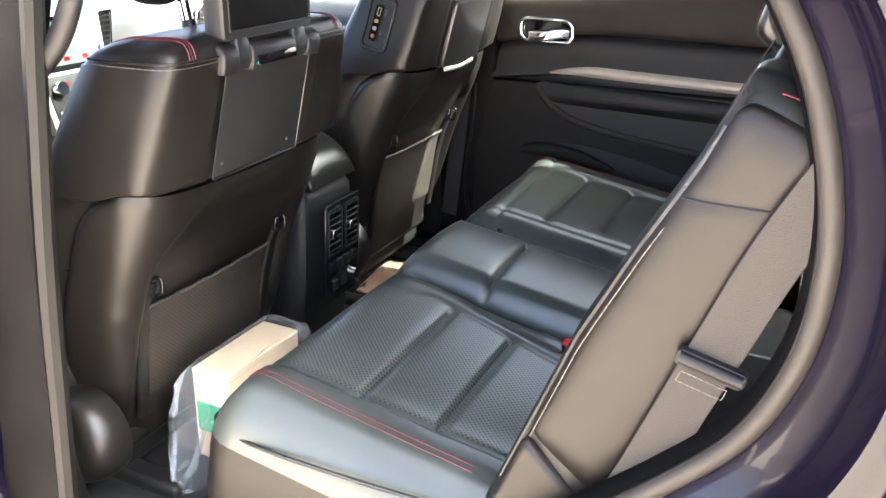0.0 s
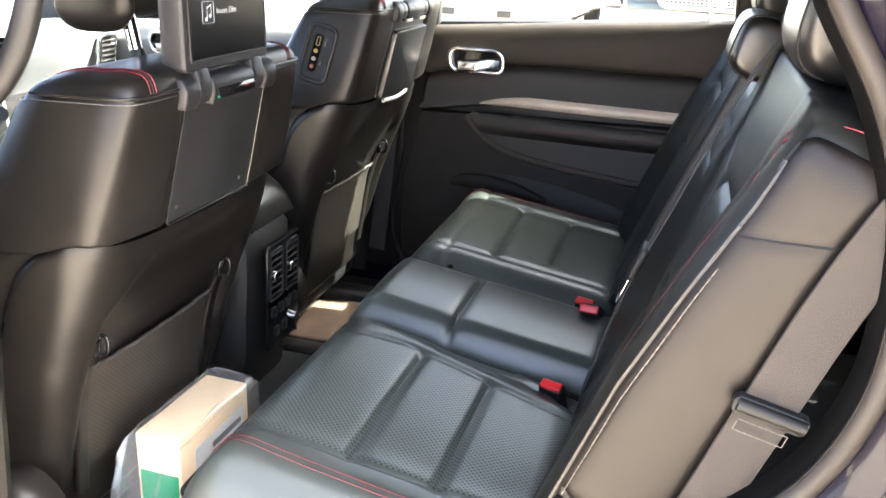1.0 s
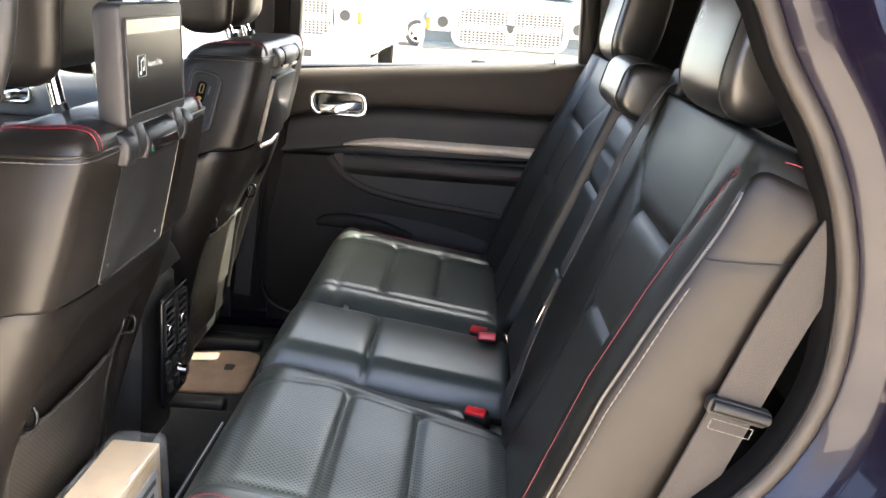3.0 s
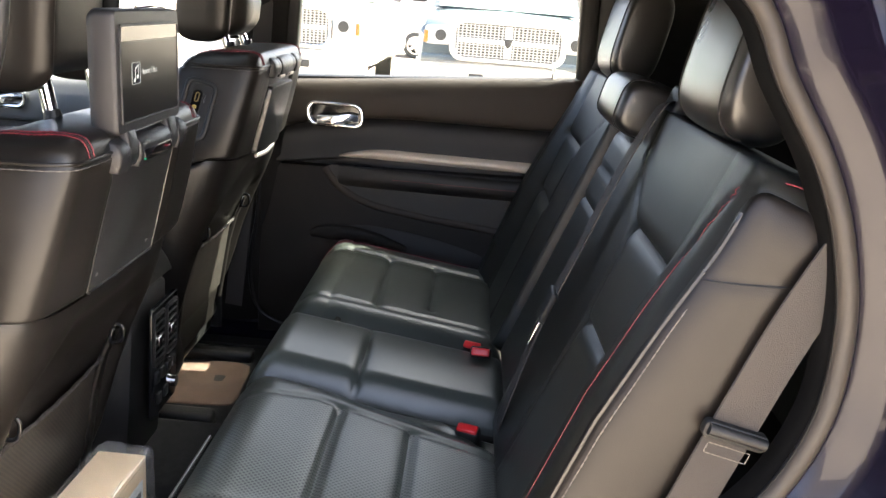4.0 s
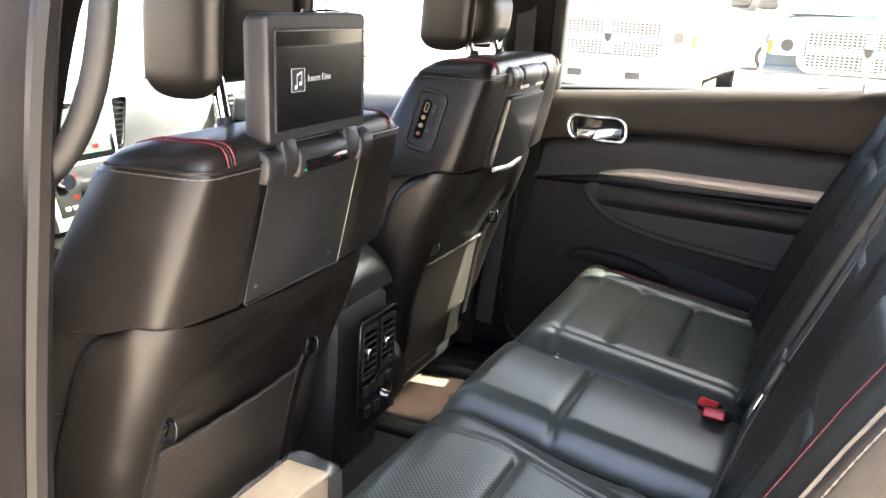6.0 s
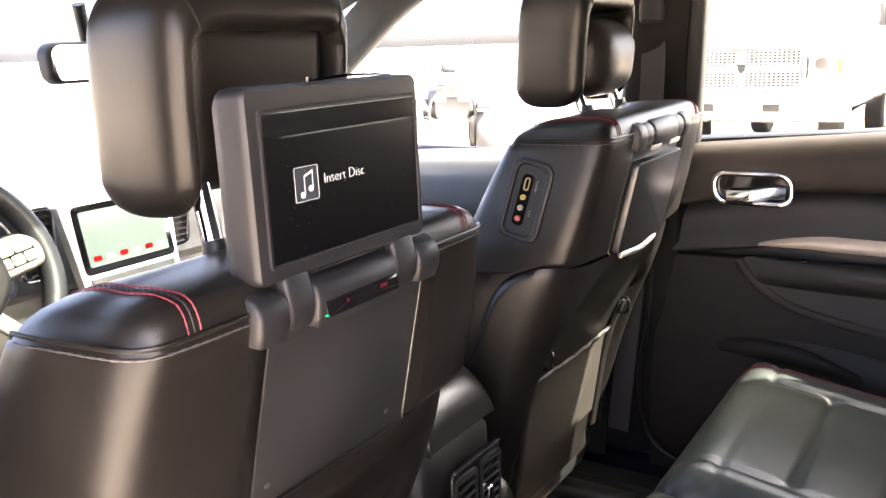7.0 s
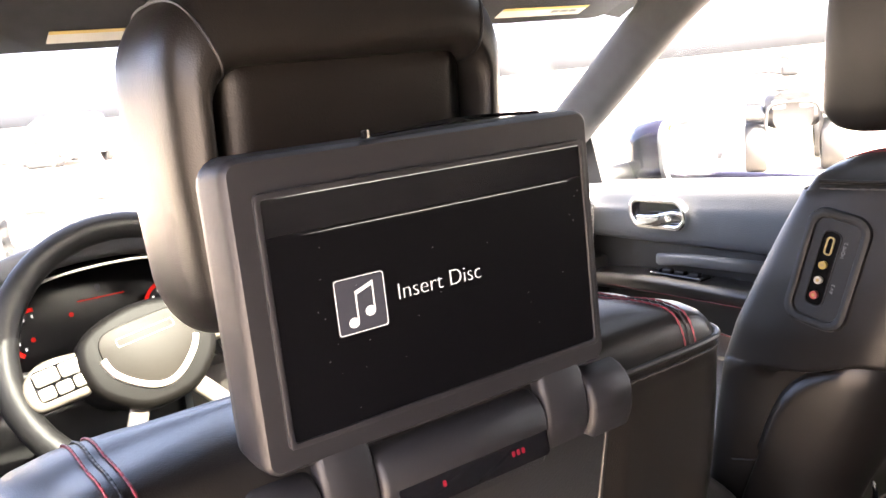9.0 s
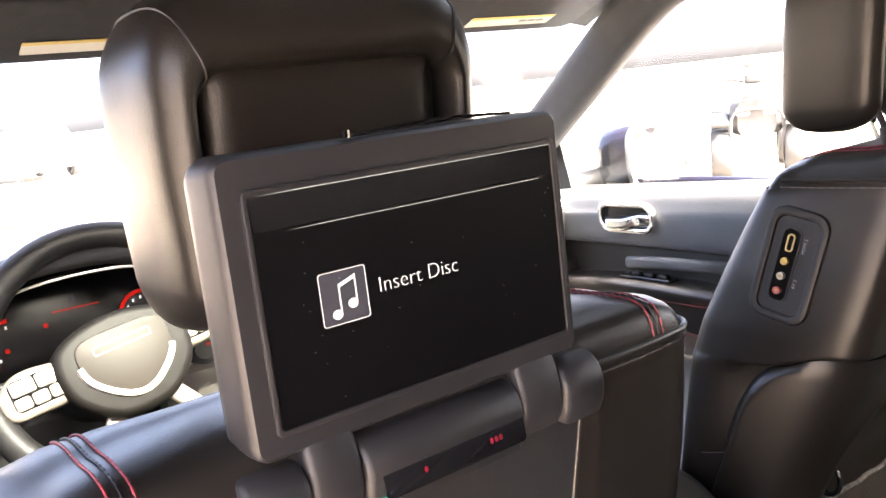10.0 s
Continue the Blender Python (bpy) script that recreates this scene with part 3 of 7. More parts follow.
def right_rear_door():
    door = thing("rear_door", "closed black rear door with silver trim and chrome handle", "car door")
    x = 0.79
    bm = bmesh.new()
    slab(bm, [(-0.02, 0.40), (0.93, 0.40), (0.93, 1.145), (0.02, 1.205), (-0.02, 1.15)], yz(x + 0.05), 0.06, 0.008)
    part("door_core", bm, PLASTIC, door)
    bm = bmesh.new()
    box(bm, (0.03, 1.0, 1.0), (0.90, 0.45, 0.64), 0.02)
    part("outer_skin", bm, PAINT, door, "dark purple outer door skin")
    # upper roll with a soft rounded top
    bm = bmesh.new()
    rings = []
    for i in range(25):
        y = -0.02 + 0.93 * i / 24
        top = 1.205 - (y - 0.10) * 0.085
        low = 1.062 - max(0, y - 0.5) ** 2 * 0.35
        rings.append([Vector((v.x, y, v.y)) for v in spline([(0.80, top - 0.002, 0), (0.775, top, 0), (0.752, top - 0.008, 0), (0.741, top - 0.028, 0), (0.736, (top + low) / 2, 0), (0.740, low + 0.012, 0), (0.752, low, 0), (0.775, low - 0.004, 0)], 4)])
    loft(bm, rings, closed=False)
    part("upper_panel", bm, DOOR_VINYL, door, "dark brown-black vinyl upper door panel")
    # concave band below it
    bm = bmesh.new()
    rings = []
    for i in range(25):
        y = -0.02 + 0.93 * i / 24
        hi = 1.062 - max(0, y - 0.5) ** 2 * 0.35
        lo = 0.955 - max(0, y - 0.62) * 0.14
        rings.append([Vector((v.x, y, v.y)) for v in spline([(0.775, hi + 0.002, 0), (0.757, hi - 0.02, 0), (0.752, (hi + lo) / 2, 0), (0.742, lo + 0.01, 0), (0.745, lo, 0), (0.765, lo - 0.006, 0)], 4)])
    loft(bm, rings, closed=False)
    part("middle_band", bm, DOOR_DARK, door)
    # silver spear
    bm = bmesh.new()
    rings = []
    for i in range(21):
        t = i / 20
        y = 0.70 - 0.64 * t
        c = 0.951 + 0.012 * math.sin(math.pi / 2 * min(1, t * 5)) - 0.005 * t
        h = 0.003 + 0.0115 * min(1, t * 5) ** 0.6
        rings.append([Vector((0.744 - 0.012 * math.sin(math.pi * k / 6), y, c - h + 2 * h * k / 6)) for k in range(7)])
    loft(bm, rings, closed=False)
    part("trim_strip", bm, TRIM_SILVER, door, "brushed silver trim strip")
    # main lower panel
    bm = bmesh.new()
    slab(bm, [(-0.02, 0.42), (0.915, 0.42), (0.915, 0.915), (0.78, 0.917), (-0.02, 0.935)], yz(0.775), 0.03, 0.008)
    part("lower_panel", bm, DOOR_HARD, door)
    # armrest recess, its shade a flat dark sheet, and armrest
    out = spline([(0.738, 0.915, 0), (0.712, 0.880, 0), (0.685, 0.857, 0), (0.620, 0.826, 0), (0.50, 0.802, 0), (0.32, 0.782, 0), (0.18, 0.768, 0), (0.0, 0.750, 0)], 5)
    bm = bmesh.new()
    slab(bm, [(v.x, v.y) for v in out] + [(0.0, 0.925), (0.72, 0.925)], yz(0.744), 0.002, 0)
    part("recess_shade", bm, DOOR_DARK, door)
    bm = bmesh.new()
    sweep(bm, [Vector((0.742, v.x, v.y)) for v in out], [(0.010 * math.cos(2 * math.pi * k / 10), 0.004 * math.sin(2 * math.pi * k / 10)) for k in range(10)], (1, 0, 0))
    part("recess_edge", bm, DOOR_VINYL, door)
    bm = bmesh.new()
    rings = []
    for i in range(22):
        t = i / 21
        y = 0.70 - 0.70 * t
        w = 0.010 + 0.026 * math.sin(min(1, t * 2.2) * math.pi / 2)
        z = 0.925 - 0.006 * t
        rings.append([Vector((v.x, y, v.y)) for v in spline([(0.745, z, 0), (0.745 - w * 0.7, z, 0), (0.745 - w, z - 0.012, 0), (0.745 - w * 0.95, z - 0.035, 0), (0.745 - w * 0.4, z - 0.052, 0), (0.745, z - 0.058, 0)], 4)])
    loft(bm, rings, closed=False)
    arm = part("armrest", bm, DOOR_DARK, door, "black padded armrest with red stitching")
    bm = bmesh.new()
    stitches(bm, [Vector((0.745 - 0.037, 0.55 - 0.5 * i / 12, 0.902 - 0.003 * i / 12)) for i in range(13)], (0, 0, 0))
    part("stitching", bm, STITCH, arm, "red stitching")
    bm = bmesh.new()
    slab(bm, rounded(0.055, 0.018, 0.006, 3, 0.635, 0.918), yz(0.742), 0.006, 0.002)
    part("window_switch", bm, GLOSSY, door)
    # map pocket: dark sheet painted as shade, a moulded thumb at its front end
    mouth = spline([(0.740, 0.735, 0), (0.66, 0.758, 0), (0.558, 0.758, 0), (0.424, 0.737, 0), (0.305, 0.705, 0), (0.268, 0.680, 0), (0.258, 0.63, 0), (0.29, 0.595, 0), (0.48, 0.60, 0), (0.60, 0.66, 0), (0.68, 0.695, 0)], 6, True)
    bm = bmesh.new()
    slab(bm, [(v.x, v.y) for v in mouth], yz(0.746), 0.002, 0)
    part("pocket_shade", bm, DOOR_DARK, door, "flat dark sheet painted as the shaded map pocket opening")
    bm = bmesh.new()
    path = spline([(0.746, 0.772, 0.722), (0.740, 0.745, 0.732), (0.735, 0.710, 0.736), (0.733, 0.660, 0.735), (0.735, 0.600, 0.728), (0.740, 0.545, 0.712), (0.747, 0.500, 0.700)], 6)
    rings = []
    for i, p in enumerate(path):
        q = path[min(i + 1, len(path) - 1)] - path[max(i - 1, 0)]
        n = Vector((0, q.z, -q.y)).normalized()
        if n.z < 0:
            n = -n
        k = math.sin(math.pi * (0.06 + 0.88 * i / (len(path) - 1))) ** 0.7
        rings.append([p + (n * math.cos(b) * 0.022 + Vector((-1, 0, 0)) * math.sin(b) * 0.012) * k for b in [2 * math.pi * j / 14 for j in range(14)]])
    loft(bm, rings)
    part("pocket_thumb", bm, DOOR_HARD, door, "rounded thumb over the map pocket")
    bm = bmesh.new()
    tube(bm, spline([(0.742, 0.915, 0.90), (0.742, 0.921, 0.76), (0.742, 0.937, 0.655), (0.742, 0.936, 0.575), (0.742, 0.915, 0.495), (0.742, 0.868, 0.458), (0.742, 0.789, 0.442), (0.742, 0.60, 0.436)], 6), 0.006, 8, (1, 0, 0))
    part("door_seal", bm, RUBBER, door, "rubber seal round the lower door edge")
    door_handle(door, 0.715, 1.062, 0.7365)
    bm = bmesh.new()
    rod(bm, (0.772, 0.145, 1.19), (0.770, 0.146, 1.212), 0.006, 12)
    rod(bm, (0.770, 0.146, 1.212), (0.768, 0.147, 1.243), 0.0032, 10)
    part("lock_pin", bm, CHROME, door, "slim chrome lock pin")
    # window frame and pane
    bm = bmesh.new()
    loop = [(0.85, 1.15), (0.82, 1.47), (0.72, 1.50), (0.14, 1.50), (0.085, 1.44), (0.065, 1.21)]
    path = [Vector((side_x(z) + 0.02, y, z)) for y, z in loop]
    sweep(bm, path, rounded(0.05, 0.04, 0.015, 3), (1, 0, 0))
    part("window_frame", bm, PLASTIC, door)
    bm = bmesh.new()
    loft(bm, [[Vector((side_x(z) + 0.03, y, z)) for y in (0.06, 0.86)] for z in (1.12, 1.3, 1.51)], closed=False)
    part("window_pane", bm, REAR_GLASS, door, "tinted side window")
    return door


right_rear_door()


def right_front_door():
    door = thing("front_door", "closed grey-topped front door with a chrome handle", "car door")
    bm = bmesh.new()
    slab(bm, [(1.02, 0.40), (2.25, 0.40), (2.25, 1.06), (1.02, 1.125)], yz(0.83), 0.06, 0.008)
    part("door_core", bm, PLASTIC, door)
    box_bm = block((0.03, 1.3, 1.0), (0.90, 1.62, 0.60), 0.02)
    part("outer_skin", box_bm, PAINT, door)
    bm = bmesh.new()
    rings = []
    for i in range(20):
        y = 1.02 + 1.22 * i / 19
        top, low = 1.125 - (y - 1.02) * 0.045, 0.972
        rings.append([Vector((v.x - 0.0, y, v.y)) for v in spline([(0.80, top, 0), (0.75, top, 0), (0.725, top - 0.012, 0), (0.712, top - 0.04, 0), (0.706, (top + low) / 2, 0), (0.712, low + 0.01, 0), (0.735, low, 0)], 4)])
    loft(bm, rings, closed=False)
    part("upper_panel", bm, GREY_PAD, door, "grey soft upper door panel")
    bm = bmesh.new()
    slab(bm, [(1.02, 0.42), (2.2, 0.42), (2.2, 0.975), (1.02, 0.975)], yz(0.77), 0.035, 0.008)
    part("lower_panel", bm, DOOR_DARK, door)
    bm = bmesh.new()
    sweep(bm, spline([(0.715, 1.30, 0.890), (0.700, 1.45, 0.898), (0.695, 1.62, 0.898), (0.705, 1.78, 0.885), (0.72, 1.90, 0.87)], 6), rounded(0.085, 0.035, 0.014, 4), (0, 0, 1))
    arm = part("armrest", bm, LEATHER, door)
    bm = bmesh.new()
    stitches(bm, [Vector((0.656, 1.36 + 0.04 * i, 0.885)) for i in range(10)], (0, 0, 0))
    part("stitching", bm, STITCH, arm, "red stitching")
    bm = bmesh.new()
    sweep(bm, spline([(0.735, 1.36, 0.945), (0.700, 1.42, 0.953), (0.692, 1.52, 0.953), (0.70, 1.60, 0.945), (0.735, 1.63, 0.935)], 6), rounded(0.018, 0.026, 0.008, 3), (0, 0, 1))
    part("pull_handle", bm, GREY_PAD, door)
    bm = bmesh.new()
    box(bm, (0.035, 0.13, 0.008), (0.692, 1.55, 0.919), 0.003)
    sw = part("switch_panel", bm, GLOSSY, door, "window switch panel")
    for k in range(3):
        part("switch", block((0.014, 0.022, 0.008), (0.692, 1.51 + 0.035 * k, 0.925), 0.003), PLASTIC, sw)
    door_handle(door, 1.605, 1.042, 0.7065, 0.15, 0.066)
    bm = bmesh.new()
    loft(bm, [[Vector((side_x(z) + 0.03, y, z)) for y in (1.0, 2.12 - (z - 1.04) * 1.42)] for z in (1.06, 1.25, 1.50)], closed=False)
    ob = part("window_pane", bm, WINDOW, door)
    ob.visible_shadow = False


right_front_door()

# the near front door, shut, and both middle pillars
left = thing("front_door", "closed dark front door on the driver's side", "car door")
bm = bmesh.new()
slab(bm, [(-2.25, 0.40), (-1.02, 0.40), (-1.02, 1.12), (-2.25, 1.06)], plane_at((-0.83, 0, 0), (0, -1, 0), (0, 0, 1)), 0.08, 0.01)
part("door_core", bm, DOOR_DARK, left)
part("outer_skin", block((0.03, 1.3, 1.0), (-0.93, 1.66, 0.60), 0.02), PAINT, left)
bm = bmesh.new()
loft(bm, [[Vector((-side_x(z) - 0.03, y, z)) for y in (1.0, 2.12 - (z - 1.04) * 1.42)] for z in (1.06, 1.25, 1.50)], closed=False)
ob = part("window_pane", bm, WINDOW, left)
ob.visible_shadow = False

for s in (-1, 1):
    bm = bmesh.new()
    rings, edge_line, seal_line = [], [], []
    for z, y0, y1, x in ((0.40, 0.86, 1.06, 0.765), (0.65, 0.865, 1.05, 0.757), (0.9, 0.86, 1.03, 0.748), (1.12, 0.855, 1.00, 0.728), (1.3, 0.84, 0.97, 0.70), (1.45, 0.82, 0.96, 0.672), (1.55, 0.80, 0.95, 0.655)):
        y0 += lerp([(0.40, 0.055), (0.65, 0.038), (0.9, 0.032), (1.12, 0.024), (1.3, 0.028), (1.55, 0.04)], z)[0] if s < 0 else 0
        if s < 0:
            x += lerp([(0.40, 0), (1.05, 0), (1.25, 0.018), (1.55, 0.026)], z)[0]
            y1 -= lerp([(0.40, 0), (0.95, 0), (1.2, 0.030), (1.55, 0.030)], z)[0]
        seal_line.append((s * (x + 0.021), y0 + 0.002, z))
        edge_line.append((s * (x + 0.004), y0 + 0.004, z))
        rings.append([Vector((s * v.x, v.y, z)) for v in spline([(x + (0.06 if s > 0 else 0.020), y0, 0), (x + 0.01, y0 + 0.0, 0), (x - 0.004, y0 + 0.012, 0), (x - 0.012, (y0 + y1) / 2, 0), (x - 0.004, y1 - 0.012, 0), (x + (0.06 if s > 0 else 0.020), y1, 0)], 4, True)])
    loft(bm, rings)
    pillar_trim = part("middle_pillar", bm, TRIM_BLACK, body, "black plastic middle pillar trim")
    if s < 0:
        for line, r, mat in ((seal_line, 0.014, RUBBER), (edge_line, 0.0030, TRIM_BLACK)):
            bm = bmesh.new()
            tube(bm, spline(line, 6), r, 8)
            part("door_seal", bm, mat, pillar_trim, "soft black rubber door seal")

# the near rear door, swung wide open on the middle pillar
swung = thing("rear_door", "open rear door with a sunlit dark panel and red stitching", "car door")
md = plane_at((-1.735, 1.360, 0), (0.94, -0.34, 0), (0, 0, 1))
lift = lambda d: md @ Matrix.Translation((0, 0, d))
bm = bmesh.new()
slab(bm, [(0.0, 0.40), (0.95, 0.40), (0.95, 1.13), (0.0, 1.19)], lift(-0.07), 0.06, 0.012)
part("door_core", bm, PLASTIC, swung)
bm = bmesh.new()
slab(bm, [(-0.03, 0.30), (0.96, 0.30), (0.96, 1.12), (-0.03, 1.18)], lift(-0.115), 0.045, 0.015)
part("outer_skin", bm, PAINT, swung, "dark purple outer door skin")
bm = bmesh.new()
slab(bm, [(0.01, 0.96), (0.925, 0.94), (0.925, 1.135), (0.01, 1.195)], lift(-0.012), 0.035, 0.014, 3)
part("upper_panel", bm, DOOR_HARD, swung)
bm = bmesh.new()
slab(bm, [(0.01, 0.44), (0.925, 0.44), (0.925, 0.925), (0.01, 0.945)], lift(-0.012), 0.026, 0.012, 3)
part("lower_panel", bm, DOOR_HARD, swung)
bm = bmesh.new()
sweep(bm, [md @ Vector((0.06 + 0.07 * k, 0.945 + 0.016 * math.sin(math.pi * k / 10), 0.016)) for k in range(11)], rounded(0.03, 0.02, 0.006, 3), md.to_3x3() @ Vector((0, 0, 1)))
part("trim_strip", bm, TRIM_SILVER, swung, "brushed silver trim strip")
bm = bmesh.new()
sweep(bm, spline([md @ Vector((u, v, 0.018)) for u, v in ((0.02, 0.86), (0.30, 0.862), (0.60, 0.850), (0.80, 0.815), (0.88, 0.76))], 6), rounded(0.075, 0.06, 0.026, 4), md.to_3x3() @ Vector((0, 0, 1)))
arm = part("armrest", bm, DOOR_VINYL, swung, "padded armrest with red stitching")
bm = bmesh.new()
stitches(bm, spline([md @ Vector((u, v, 0.0495)) for u, v in ((0.04, 0.845), (0.30, 0.847), (0.60, 0.834), (0.80, 0.800), (0.865, 0.758))], 8), (0, 0, 0), 0.0055, 0.0012, 0.0014)
part("red_stitching", bm, STITCH, arm, "red stitching")
bm = bmesh.new()
sweep(bm, [md @ Vector((u, v, -0.04)) for u, v in ((0.88, 1.13), (0.86, 1.42), (0.80, 1.47), (0.20, 1.48), (0.10, 1.42), (0.04, 1.19))], rounded(0.05, 0.035, 0.012, 3), md.to_3x3() @ Vector((0, 0, 1)))
part("window_frame", bm, PLASTIC, swung)
bm = bmesh.new()
slab(bm, [(0.05, 1.12), (0.87, 1.12), (0.85, 1.45), (0.12, 1.45)], lift(-0.045), 0.004, 0)
part("window_pane", bm, TINTED, swung, "tinted side window")

# grab handle on the near pillar
grab = thing("grab_handle", "black grab handle fixed to the middle pillar", "grab handle")
bm = bmesh.new()
sweep(bm, spline([(-0.736, 0.908, 1.154), (-0.737, 0.888, 1.168), (-0.734, 0.852, 1.205), (-0.730, 0.826, 1.255), (-0.724, 0.812, 1.32), (-0.714, 0.815, 1.39), (-0.704, 0.840, 1.44), (-0.69, 0.880, 1.475)], 8), [(0.0145 * math.cos(a), 0.0125 * math.sin(a)) for a in [2 * math.pi * k / 12 for k in range(12)]], (1, 0, 0))
part("grip", bm, PLASTIC, grab)
bm = bmesh.new()
box(bm, (0.03, 0.05, 0.09), pose(-0.738, 0.938, 1.132, 8, 0, 0), 0.012)
part("mount", bm, TRIM_BLACK, grab)


# ---------------------------------------------------------------- front seats
def ease(v):
    v = max(0.0, min(1.0, v))
    return v * v * (3 - 2 * v)


def back_section(yr, hr, hf, front, n):
    """Half of one level of a seat back, from the middle behind, round the corner, to the front: points (x, y)."""
    d = front - yr
    pts = [(0, yr), (hr * 0.50, yr), (hr * 0.82, yr + 0.0010), (hr * 0.94, yr + 0.007), (hr * 0.995, yr + 0.026), (hr + (hf - hr) * 0.50, yr + 0.30 * d + 0.018), (hf, yr + d * 0.76), (hf * 0.965, yr + d * 0.96), (hf * 0.80, yr + d * 1.02), (hf * 0.4, yr + d * 0.92), (0, yr + d * 0.88)]
    return [(v.x, v.y) for v in spline([(x, y, 0) for x, y in pts], n)]


def headrest_arch(half, top, low, r, n=8):
    """An arch from the lower left over the top to the lower right."""
    pts = [(-half, low + (top - r - low) * k / n) for k in range(n)]
    pts += [(-half + r - r * math.cos(radians(90 * k / n)), top - r + r * math.sin(radians(90 * k / n))) for k in range(n)]
    pts += [((half - r) * (-1 + 2 * k / n), top) for k in range(n)]
    pts += [(half - r + r * math.sin(radians(90 * k / n)), top - r + r * math.cos(radians(90 * k / n))) for k in range(n)]
    pts += [(half, top - r - (top - r - low) * k / n) for k in range(n + 1)]
    return pts


def front_seat(cx, dy, dz, raised):
    """A front seat seen from behind: a leather back, a hard arched shell over its lower part, pocket, headrest, cushion."""
    seat = thing("front_seat", "black leather front seat with red stitching and a raised rear monitor" if raised else "black leather front seat with red stitching and a side socket panel", "car seat", "front seats")
    Z = lambda z: z + dz
    Y = lambda y: y + dy
    rear = lambda z: Y(lerp([(0.93, 0.839), (1.0, 0.824), (1.10, 0.801), (1.17, 0.785)], z)[0])
    frame_y = lambda z: Y(lerp([(0.48, 0.975), (0.60, 0.950), (0.72, 0.924), (0.79, 0.902), (0.86, 0.873), (0.92, 0.852), (0.955, 0.844), (1.0, 0.842)], z)[0])
    shell_y = lambda z: Y(lerp([(0.48, 0.985), (0.60, 0.968), (0.72, 0.952), (0.79, 0.924), (0.86, 0.884), (0.92, 0.858), (0.955, 0.847), (1.0, 0.844)], z)[0])
    corner = lambda z: lerp([(0.50, 0.205), (0.60, 0.232), (0.75, 0.254), (0.88, 0.258), (0.955, 0.258), (1.0, 0.257), (1.06, 0.250), (1.11, 0.241), (1.15, 0.232)], z)[0]
    wing = lambda z: lerp([(0.50, 0.215), (0.60, 0.242), (0.75, 0.264), (0.88, 0.270), (0.955, 0.270), (1.0, 0.268), (1.06, 0.261), (1.11, 0.252), (1.15, 0.243)], z)[0]
    front = lambda z: Y(lerp([(0.50, 1.12), (0.75, 1.075), (0.955, 1.038), (1.0, 1.022), (1.06, 0.994), (1.11, 0.970), (1.15, 0.950)], z)[0])
    slot = lambda x, z: 0.010 * ease((0.119 - abs(x - 0.001)) / 0.008) * ease((1.158 - z) / 0.010)
    n = 9

    def level(z, yr, hr, edge=0.0, cut=True):
        """A whole ring of the leather back; edge: how much its lower seam rises towards the corners."""
        half = [(x, y + (slot(x, z) if cut and y < yr + 0.03 else 0)) for x, y in back_section(yr, hr, wing(z), front(z), n)]
        lift = lambda x, y: edge * x * ease((yr + 0.10 - y) / 0.07)
        return [Vector((cx + x, y, Z(z + lift(x, y)))) for x, y in half] + [Vector((cx - x, y, Z(z + lift(x, y)))) for x, y in half[-2:0:-1]]

    # the leather back in one piece, set in where the shell lies over it
    bm = bmesh.new()
    rings = [level(0.53 + 0.41 * k / 22, frame_y(0.53 + 0.41 * k / 22) + 0.050, corner(0.53 + 0.41 * k / 22) - 0.022, cut=False) for k in range(23)]
    rings += [level(0.952, frame_y(0.955) + 0.040, corner(0.952) - 0.020, 0.05, False), level(0.9585, rear(0.958) + 0.016, corner(0.958) - 0.012, 0.06), level(0.9600, rear(0.960) + 0.005, corner(0.960) - 0.004, 0.06), level(0.9630, rear(0.963) + 0.001, corner(0.963), 0.06)]
    rings += [level(0.968 + 0.182 * k / 24, rear(0.968 + 0.182 * k / 24), corner(0.968 + 0.182 * k / 24), 0.06 * max(0, (1.05 - (0.968 + 0.182 * k / 24)) / 0.085)) for k in range(25)]
    base = level(1.150, rear(1.15), corner(1.15), cut=False)
    mid = Vector((cx, rear(1.15) + 0.085, 0))
    for k, z in ((0.994, 1.158), (0.985, 1.164), (0.970, 1.171), (0.945, 1.177), (0.90, 1.183), (0.82, 1.187), (0.6, 1.190), (0.3, 1.191)):
        ring = []
        for p in base:
            # the shoulders roll over softly, the rear edge is a sewn corner
            q = k - 0.75 * k * (1 - k) * 1.3 * ease((p.y - rear(1.15) - 0.02) / 0.06) if k > 0.5 else k * (1 - 0.3 * ease((p.y - rear(1.15) - 0.02) / 0.06))
            ring.append(Vector((mid.x + (p.x - mid.x) * q, mid.y + (p.y - mid.y) * q, Z(z - 0.015 * max(0, (p.y - mid.y) / 0.085) ** 2))))
        rings.append(ring)
    loft(bm, rings)
    bmesh.ops.recalc_face_normals(bm, faces=bm.faces[:])
    skin = tree_of(bm)
    top = part("back_cushion", bm, SEAT_LEATHER, seat, "padded black leather seat back", angle=60)
    # seam along the rear top edge, with a double row of thread
    line = lambda grow, zz: sorted([p for p in [Vector((mid.x + (p.x - mid.x) * grow, mid.y + (p.y - mid.y) * grow, Z(zz))) for p in base] if p.y < mid.y + 0.05], key=lambda p: math.atan2(p.x - mid.x, mid.y + 0.06 - p.y))
    part("seam_piping", tube(bmesh.new(), line(1.003, 1.161), 0.0022, 8), SEAT_LEATHER, top)
    part("seam_thread", stitches(bmesh.new(), line(1.006, 1.154), (0, 0, 0), 0.006, 0.004, 0.0012), GREY_THREAD, top, "dashed grey seam thread")
